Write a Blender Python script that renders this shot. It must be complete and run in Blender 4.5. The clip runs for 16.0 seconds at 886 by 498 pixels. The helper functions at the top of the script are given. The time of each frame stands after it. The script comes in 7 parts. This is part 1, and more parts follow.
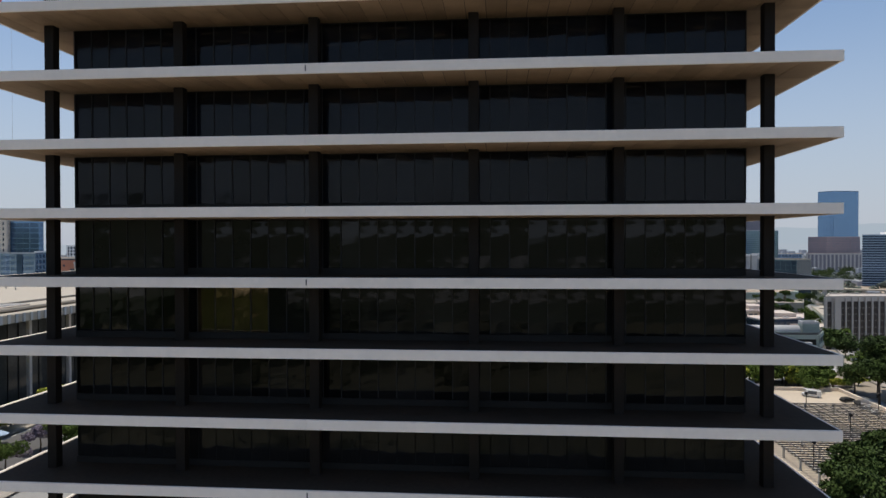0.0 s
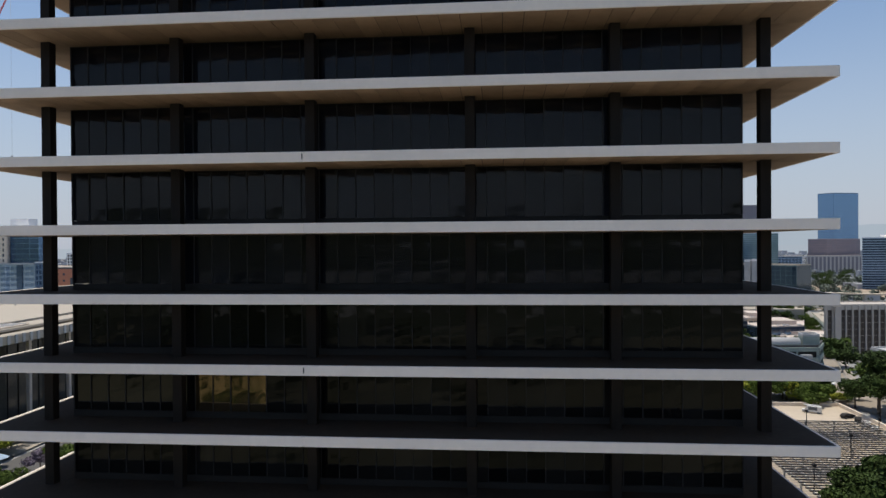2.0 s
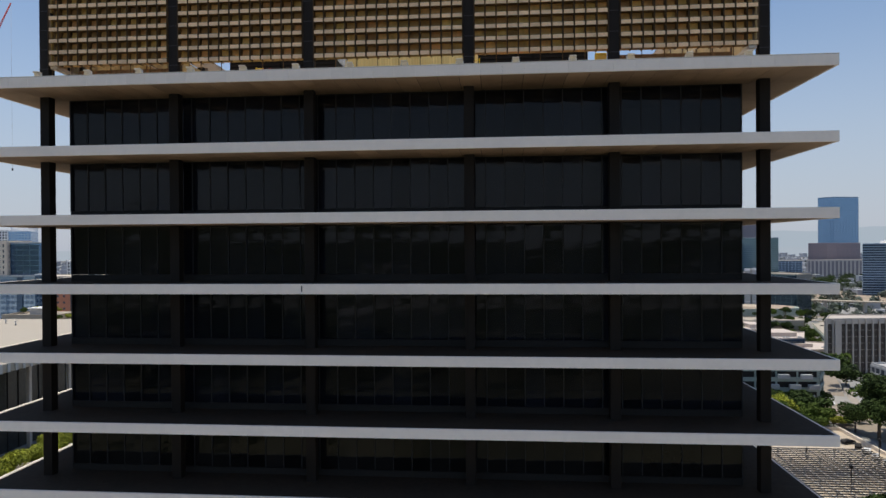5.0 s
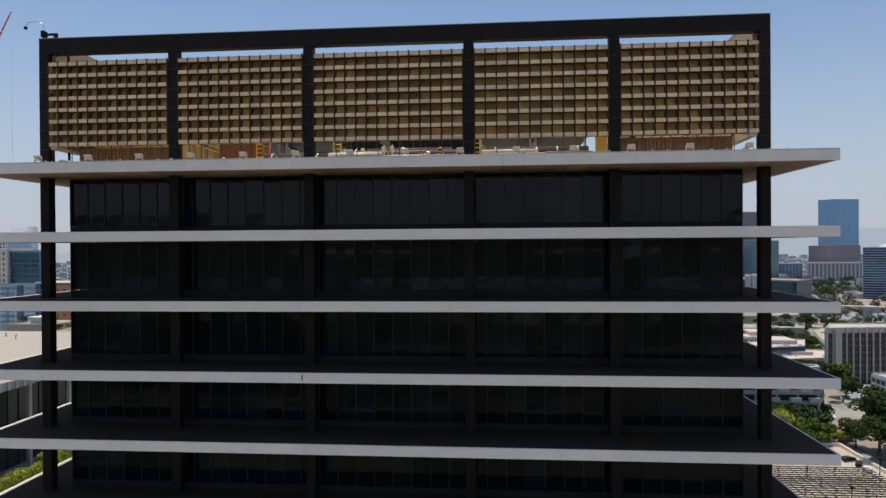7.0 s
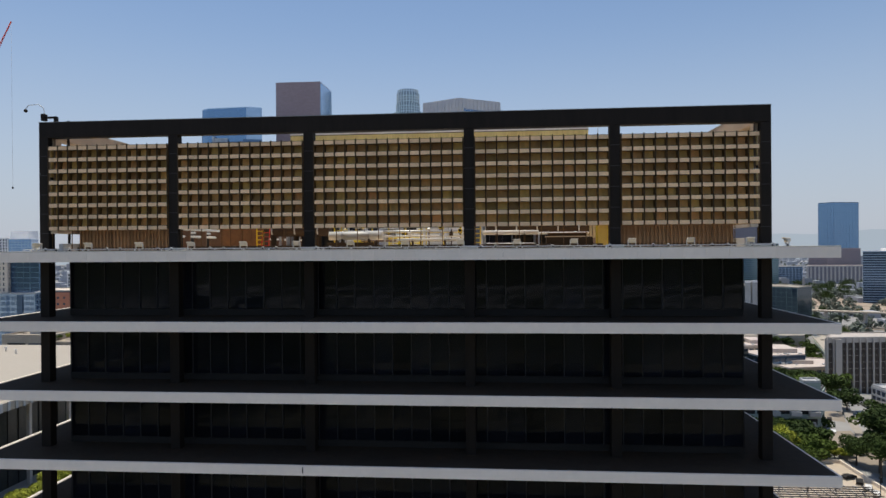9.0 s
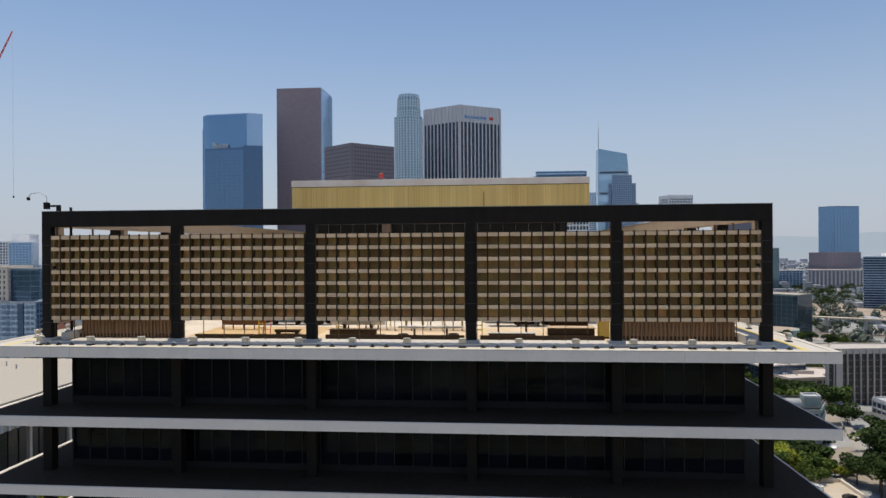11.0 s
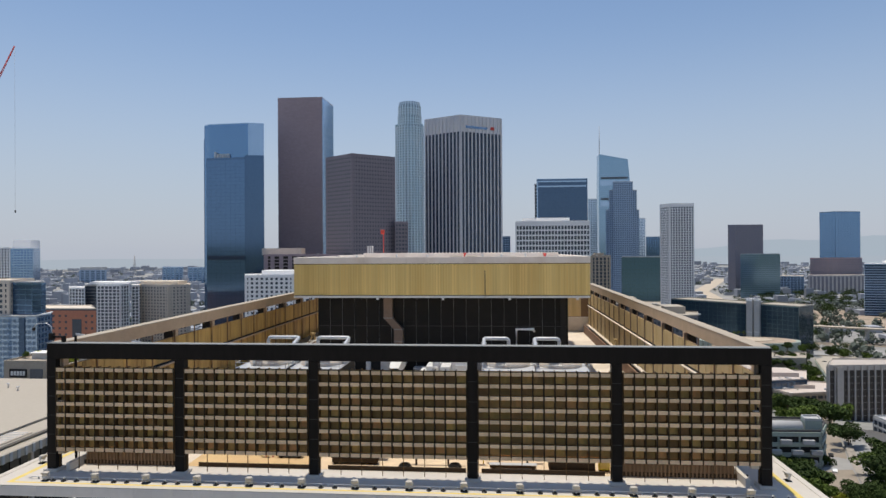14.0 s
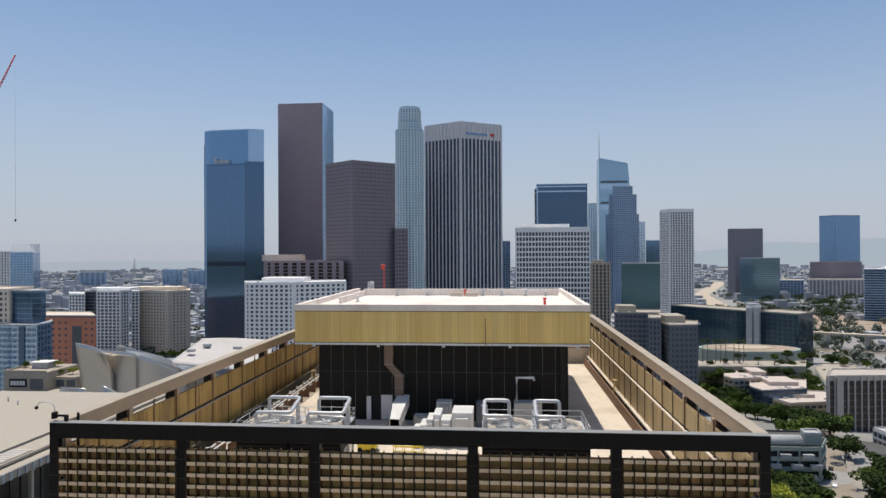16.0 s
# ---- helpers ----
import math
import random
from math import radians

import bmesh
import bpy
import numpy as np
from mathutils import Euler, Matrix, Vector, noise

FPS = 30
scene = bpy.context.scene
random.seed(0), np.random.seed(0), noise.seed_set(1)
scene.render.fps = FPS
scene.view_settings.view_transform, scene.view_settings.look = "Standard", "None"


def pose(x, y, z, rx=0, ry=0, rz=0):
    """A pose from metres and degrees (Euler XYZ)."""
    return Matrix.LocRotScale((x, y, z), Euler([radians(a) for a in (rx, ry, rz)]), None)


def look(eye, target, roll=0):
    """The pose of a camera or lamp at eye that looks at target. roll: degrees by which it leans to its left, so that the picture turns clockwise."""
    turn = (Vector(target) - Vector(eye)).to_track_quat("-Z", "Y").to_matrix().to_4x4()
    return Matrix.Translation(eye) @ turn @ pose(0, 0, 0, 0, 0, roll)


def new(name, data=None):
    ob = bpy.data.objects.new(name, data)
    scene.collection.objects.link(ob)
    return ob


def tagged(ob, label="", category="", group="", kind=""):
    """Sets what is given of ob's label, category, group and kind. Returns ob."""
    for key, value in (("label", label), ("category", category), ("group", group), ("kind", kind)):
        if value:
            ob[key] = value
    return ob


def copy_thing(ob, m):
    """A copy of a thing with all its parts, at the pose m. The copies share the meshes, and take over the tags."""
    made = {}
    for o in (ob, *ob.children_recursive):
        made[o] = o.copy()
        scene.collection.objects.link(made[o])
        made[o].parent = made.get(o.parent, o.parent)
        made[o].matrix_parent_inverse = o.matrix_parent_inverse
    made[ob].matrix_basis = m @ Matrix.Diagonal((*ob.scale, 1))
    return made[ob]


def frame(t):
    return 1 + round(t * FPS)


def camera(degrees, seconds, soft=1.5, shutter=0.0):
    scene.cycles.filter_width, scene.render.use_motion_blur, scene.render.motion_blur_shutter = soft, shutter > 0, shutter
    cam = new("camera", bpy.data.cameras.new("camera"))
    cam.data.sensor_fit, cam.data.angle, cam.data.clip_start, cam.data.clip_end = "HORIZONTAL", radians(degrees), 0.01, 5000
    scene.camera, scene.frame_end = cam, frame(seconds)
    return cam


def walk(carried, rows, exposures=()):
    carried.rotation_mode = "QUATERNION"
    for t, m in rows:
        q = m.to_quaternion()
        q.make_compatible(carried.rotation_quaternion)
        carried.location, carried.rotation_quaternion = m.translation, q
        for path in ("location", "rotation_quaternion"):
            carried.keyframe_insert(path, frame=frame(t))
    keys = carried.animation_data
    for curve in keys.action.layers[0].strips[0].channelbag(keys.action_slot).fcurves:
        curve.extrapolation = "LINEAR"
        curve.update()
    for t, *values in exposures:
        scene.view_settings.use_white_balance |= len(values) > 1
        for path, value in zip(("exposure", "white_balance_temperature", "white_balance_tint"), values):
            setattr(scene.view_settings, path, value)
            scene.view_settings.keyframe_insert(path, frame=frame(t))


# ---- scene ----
ROOF = 88.0          # height of the roof slab over the low ground
cam = camera(68.2, 16.0)
ROWS = [
    (0, 2.854, -37.711, -23.153, 4.796, -0.562, 0.128),
    (0.5, 2.951, -37.702, -21.890, 4.801, -0.527, 0.199),
    (1, 3.006, -37.702, -20.617, 4.799, -0.484, 0.268),
    (1.5, 2.999, -37.694, -19.376, 4.803, -0.448, 0.328),
    (2, 3.056, -37.669, -18.100, 4.803, -0.418, 0.364),
    (2.5, 3.099, -37.659, -16.784, 4.802, -0.395, 0.382),
    (3, 3.117, -37.676, -15.498, 4.799, -0.383, 0.388),
    (3.5, 3.119, -37.699, -14.222, 4.794, -0.367, 0.382),
    (4, 3.133, -37.670, -12.967, 4.799, -0.356, 0.376),
    (6.5, 3.096, -37.575, -6.443, 4.832, -0.311, 0.320),
    (7, 3.134, -37.552, -5.175, 4.834, -0.292, 0.362),
    (7.5, 3.127, -37.528, -3.836, 4.832, -0.256, 0.392),
    (8, 3.123, -37.496, -2.507, 4.829, -0.227, 0.420),
    (8.5, 3.129, -37.471, -1.181, 4.827, -0.201, 0.442),
    (11, 3.073, -37.534, 5.878, 4.857, -0.079, 0.350),
    (11.5, 3.052, -37.521, 7.457, 4.881, -0.031, 0.371),
    (12, 3.048, -37.522, 8.880, 4.905, -0.001, 0.375),
    (12.5, 3.039, -37.570, 10.238, 4.924, 0.025, 0.365),
    (13, 3.050, -37.649, 11.608, 4.929, 0.045, 0.357),
    (13.5, 3.076, -37.747, 12.980, 4.930, 0.060, 0.344),
    (14, 3.098, -37.876, 14.374, 4.933, 0.085, 0.324),
    (14.5, 3.090, -37.991, 15.754, 4.941, 0.110, 0.305),
    (15, 3.061, -38.000, 17.056, 4.933, 0.146, 0.298),
    (15.5, 3.050, -38.032, 18.288, 4.926, 0.175, 0.289),
    (16, 3.074, -38.125, 19.555, 4.920, 0.219, 0.275),
]
walk(cam, [(t, pose(x, y, ROOF + z, 90 + pitch, roll, yaw)) for t, x, y, z, yaw, pitch, roll in ROWS])

# ---- sky, sun ----
SUN_X, SUN_Y = -0.10, 0.175          # the sun stands behind the tower, a little to its left, nearly overhead
sun_el = math.atan(1 / math.hypot(SUN_X, SUN_Y))
world = bpy.data.worlds.new("sky")
scene.world = world
world.use_nodes = True
wn, wl = world.node_tree.nodes, world.node_tree.links
sky = wn.new("ShaderNodeTexSky")
sky.sky_type, sky.sun_disc = "NISHITA", False
sky.sun_elevation, sky.sun_rotation = sun_el, math.atan2(SUN_X, SUN_Y)
sky.air_density, sky.dust_density, sky.ozone_density, sky.altitude = 1.0, 0.6, 2.0, 100
geo = wn.new("ShaderNodeTexCoord")
sep = wn.new("ShaderNodeSeparateXYZ")
ramp = wn.new("ShaderNodeValToRGB")
ramp.color_ramp.interpolation = "EASE"
ramp.color_ramp.elements[0].position, ramp.color_ramp.elements[0].color = 0.0, (0.85, 0.85, 0.85, 1)
ramp.color_ramp.elements[1].position, ramp.color_ramp.elements[1].color = 0.37, (0, 0, 0, 1)
mix = wn.new("ShaderNodeMix")
mix.data_type = "RGBA"
SKY = 0.118
wl.new(geo.outputs["Generated"], sep.inputs[0])
wl.new(sep.outputs[2], ramp.inputs[0])
wl.new(ramp.outputs[0], mix.inputs[0])
wl.new(sky.outputs[0], mix.inputs[6])
mix.inputs[7].default_value = (0.45 / SKY, 0.497 / SKY, 0.60 / SKY, 1)      # summer haze along the horizon
wl.new(mix.outputs[2], wn["Background"].inputs[0])
wn["Background"].inputs[1].default_value = SKY
sun = new("sun", bpy.data.lights.new("sun", "SUN"))
sun.data.energy, sun.data.angle, sun.data.color = 3.7, radians(0.6), (1.0, 0.92, 0.79)
sun.matrix_world = look((SUN_X * 300, SUN_Y * 300, 400), (0, 0, 100))


# ---- materials ----
def material(name, colour, rough=0.7, metal=0.0, vary=0.15, fine=6.0, coarse=0.25, bump=0.0, tint=None, tint_by=0.5, streak=1.0, island=0.0, spec=0.5, each=0.0, hue=0.0):
    """A surface with a fine grain, coarse stains (tint) drawn out downwards by streak, and a shade of its own per piece."""
    m = bpy.data.materials.new(name)
    m.use_nodes = True
    nd, lk = m.node_tree.nodes, m.node_tree.links
    p = nd["Principled BSDF"]
    p.inputs["Roughness"].default_value, p.inputs["Metallic"].default_value, p.inputs["Specular IOR Level"].default_value = rough, metal, spec
    tc, info = nd.new("ShaderNodeTexCoord"), nd.new("ShaderNodeObjectInfo")
    off = nd.new("ShaderNodeVectorMath")
    off.operation = "MULTIPLY_ADD"
    off.inputs[1].default_value = (1, 1, 1 / streak)
    shift = nd.new("ShaderNodeVectorMath")
    shift.operation = "SCALE"
    shift.inputs[0].default_value = (37, 53, 71)
    lk.new(info.outputs["Random"], shift.inputs["Scale"])
    lk.new(tc.outputs["Object"], off.inputs[0])
    lk.new(shift.outputs[0], off.inputs[2])
    out = []
    for scale, detail in ((fine, 5), (coarse, 4)):
        n = nd.new("ShaderNodeTexNoise")
        n.inputs["Scale"].default_value, n.inputs["Detail"].default_value, n.inputs["Roughness"].default_value = scale, detail, 0.62
        lk.new(off.outputs[0], n.inputs["Vector"])
        out.append(n)
    hsv = nd.new("ShaderNodeHueSaturation")
    hsv.inputs["Color"].default_value = (*colour, 1)
    span = nd.new("ShaderNodeMapRange")
    span.inputs[1].default_value, span.inputs[2].default_value = 0.25, 0.75
    span.inputs[3].default_value, span.inputs[4].default_value = 1 - vary, 1 + vary
    lk.new(out[0].outputs[0], span.inputs[0])
    value = span.outputs[0]
    for amount, source in ((each, info.outputs["Random"]), (island, None)):
        if amount:
            if source is None:
                source = nd.new("ShaderNodeNewGeometry").outputs["Random Per Island"]
            r = nd.new("ShaderNodeMapRange")
            r.inputs[3].default_value, r.inputs[4].default_value = 1 - amount, 1 + amount
            lk.new(source, r.inputs[0])
            mul = nd.new("ShaderNodeMath")
            mul.operation = "MULTIPLY"
            lk.new(value, mul.inputs[0])
            lk.new(r.outputs[0], mul.inputs[1])
            value = mul.outputs[0]
    lk.new(value, hsv.inputs["Value"])
    if hue:                                     # each piece a little redder or yellower than the next
        many, turn = nd.new("ShaderNodeMath"), nd.new("ShaderNodeMapRange")
        many.operation, many.inputs[1].default_value = "PINGPONG", 0.07
        turn.inputs[2].default_value, turn.inputs[3].default_value, turn.inputs[4].default_value = 0.07, 0.5 - hue, 0.5 + hue
        lk.new(info.outputs["Random"], many.inputs[0])
        lk.new(many.outputs[0], turn.inputs[0])
        lk.new(turn.outputs[0], hsv.inputs["Hue"])
    col = hsv.outputs[0]
    if tint:
        mx = nd.new("ShaderNodeMix")
        mx.data_type = "RGBA"
        r = nd.new("ShaderNodeMapRange")
        r.inputs[1].default_value, r.inputs[2].default_value, r.inputs[4].default_value = 0.45, 0.7, tint_by
        lk.new(out[1].outputs[0], r.inputs[0])
        lk.new(r.outputs[0], mx.inputs[0])
        lk.new(col, mx.inputs[6])
        mx.inputs[7].default_value = (*tint, 1)
        col = mx.outputs[2]
    lk.new(col, p.inputs["Base Color"])
    if bump:
        b = nd.new("ShaderNodeBump")
        b.inputs["Strength"].default_value, b.inputs["Distance"].default_value = bump, 0.05
        lk.new(out[0].outputs[0], b.inputs["Height"])
        lk.new(b.outputs[0], p.inputs["Normal"])
    return m


def glow(name, colour, strength):
    m = bpy.data.materials.new(name)
    m.use_nodes = True
    p = m.node_tree.nodes["Principled BSDF"]
    p.inputs["Base Color"].default_value = (0, 0, 0, 1)
    p.inputs["Specular IOR Level"].default_value = 0
    p.inputs["Emission Color"].default_value = (*colour, 1)
    p.inputs["Emission Strength"].default_value = strength
    return m


def curtain(name, colour, rough=0.08, metal=0.0, wave=0.25, scale=0.12, spec=0.5, each=0.0):
    """Facade glass: dark, mirror-like, its panes slightly out of true."""
    m = material(name, colour, rough, metal, 0.2, 1.2, 0.06, 0.0, spec=spec, each=each)
    nd, lk = m.node_tree.nodes, m.node_tree.links
    tc, n, b = nd.new("ShaderNodeTexCoord"), nd.new("ShaderNodeTexNoise"), nd.new("ShaderNodeBump")
    n.inputs["Scale"].default_value, n.inputs["Detail"].default_value = scale, 2
    b.inputs["Strength"].default_value, b.inputs["Distance"].default_value = wave, 0.3
    lk.new(tc.outputs["Object"], n.inputs["Vector"])
    lk.new(n.outputs[0], b.inputs["Height"])
    lk.new(b.outputs[0], nd["Principled BSDF"].inputs["Normal"])
    return m


def smoked(name, tint):
    """Dark glass that lets a little of the room behind it through."""
    m = curtain(name, (0.0165, 0.0185, 0.027), 0.05, wave=0.12, scale=0.5, spec=0.36, each=0.45)
    nd, lk = m.node_tree.nodes, m.node_tree.links
    see, mix = nd.new("ShaderNodeBsdfTransparent"), nd.new("ShaderNodeMixShader")
    see.inputs[0].default_value = (*tint, 1)
    mix.inputs[0].default_value = 0.45
    lk.new(nd["Principled BSDF"].outputs[0], mix.inputs[1])
    lk.new(see.outputs[0], mix.inputs[2])
    lk.new(mix.outputs[0], nd["Material Output"].inputs[0])
    return m


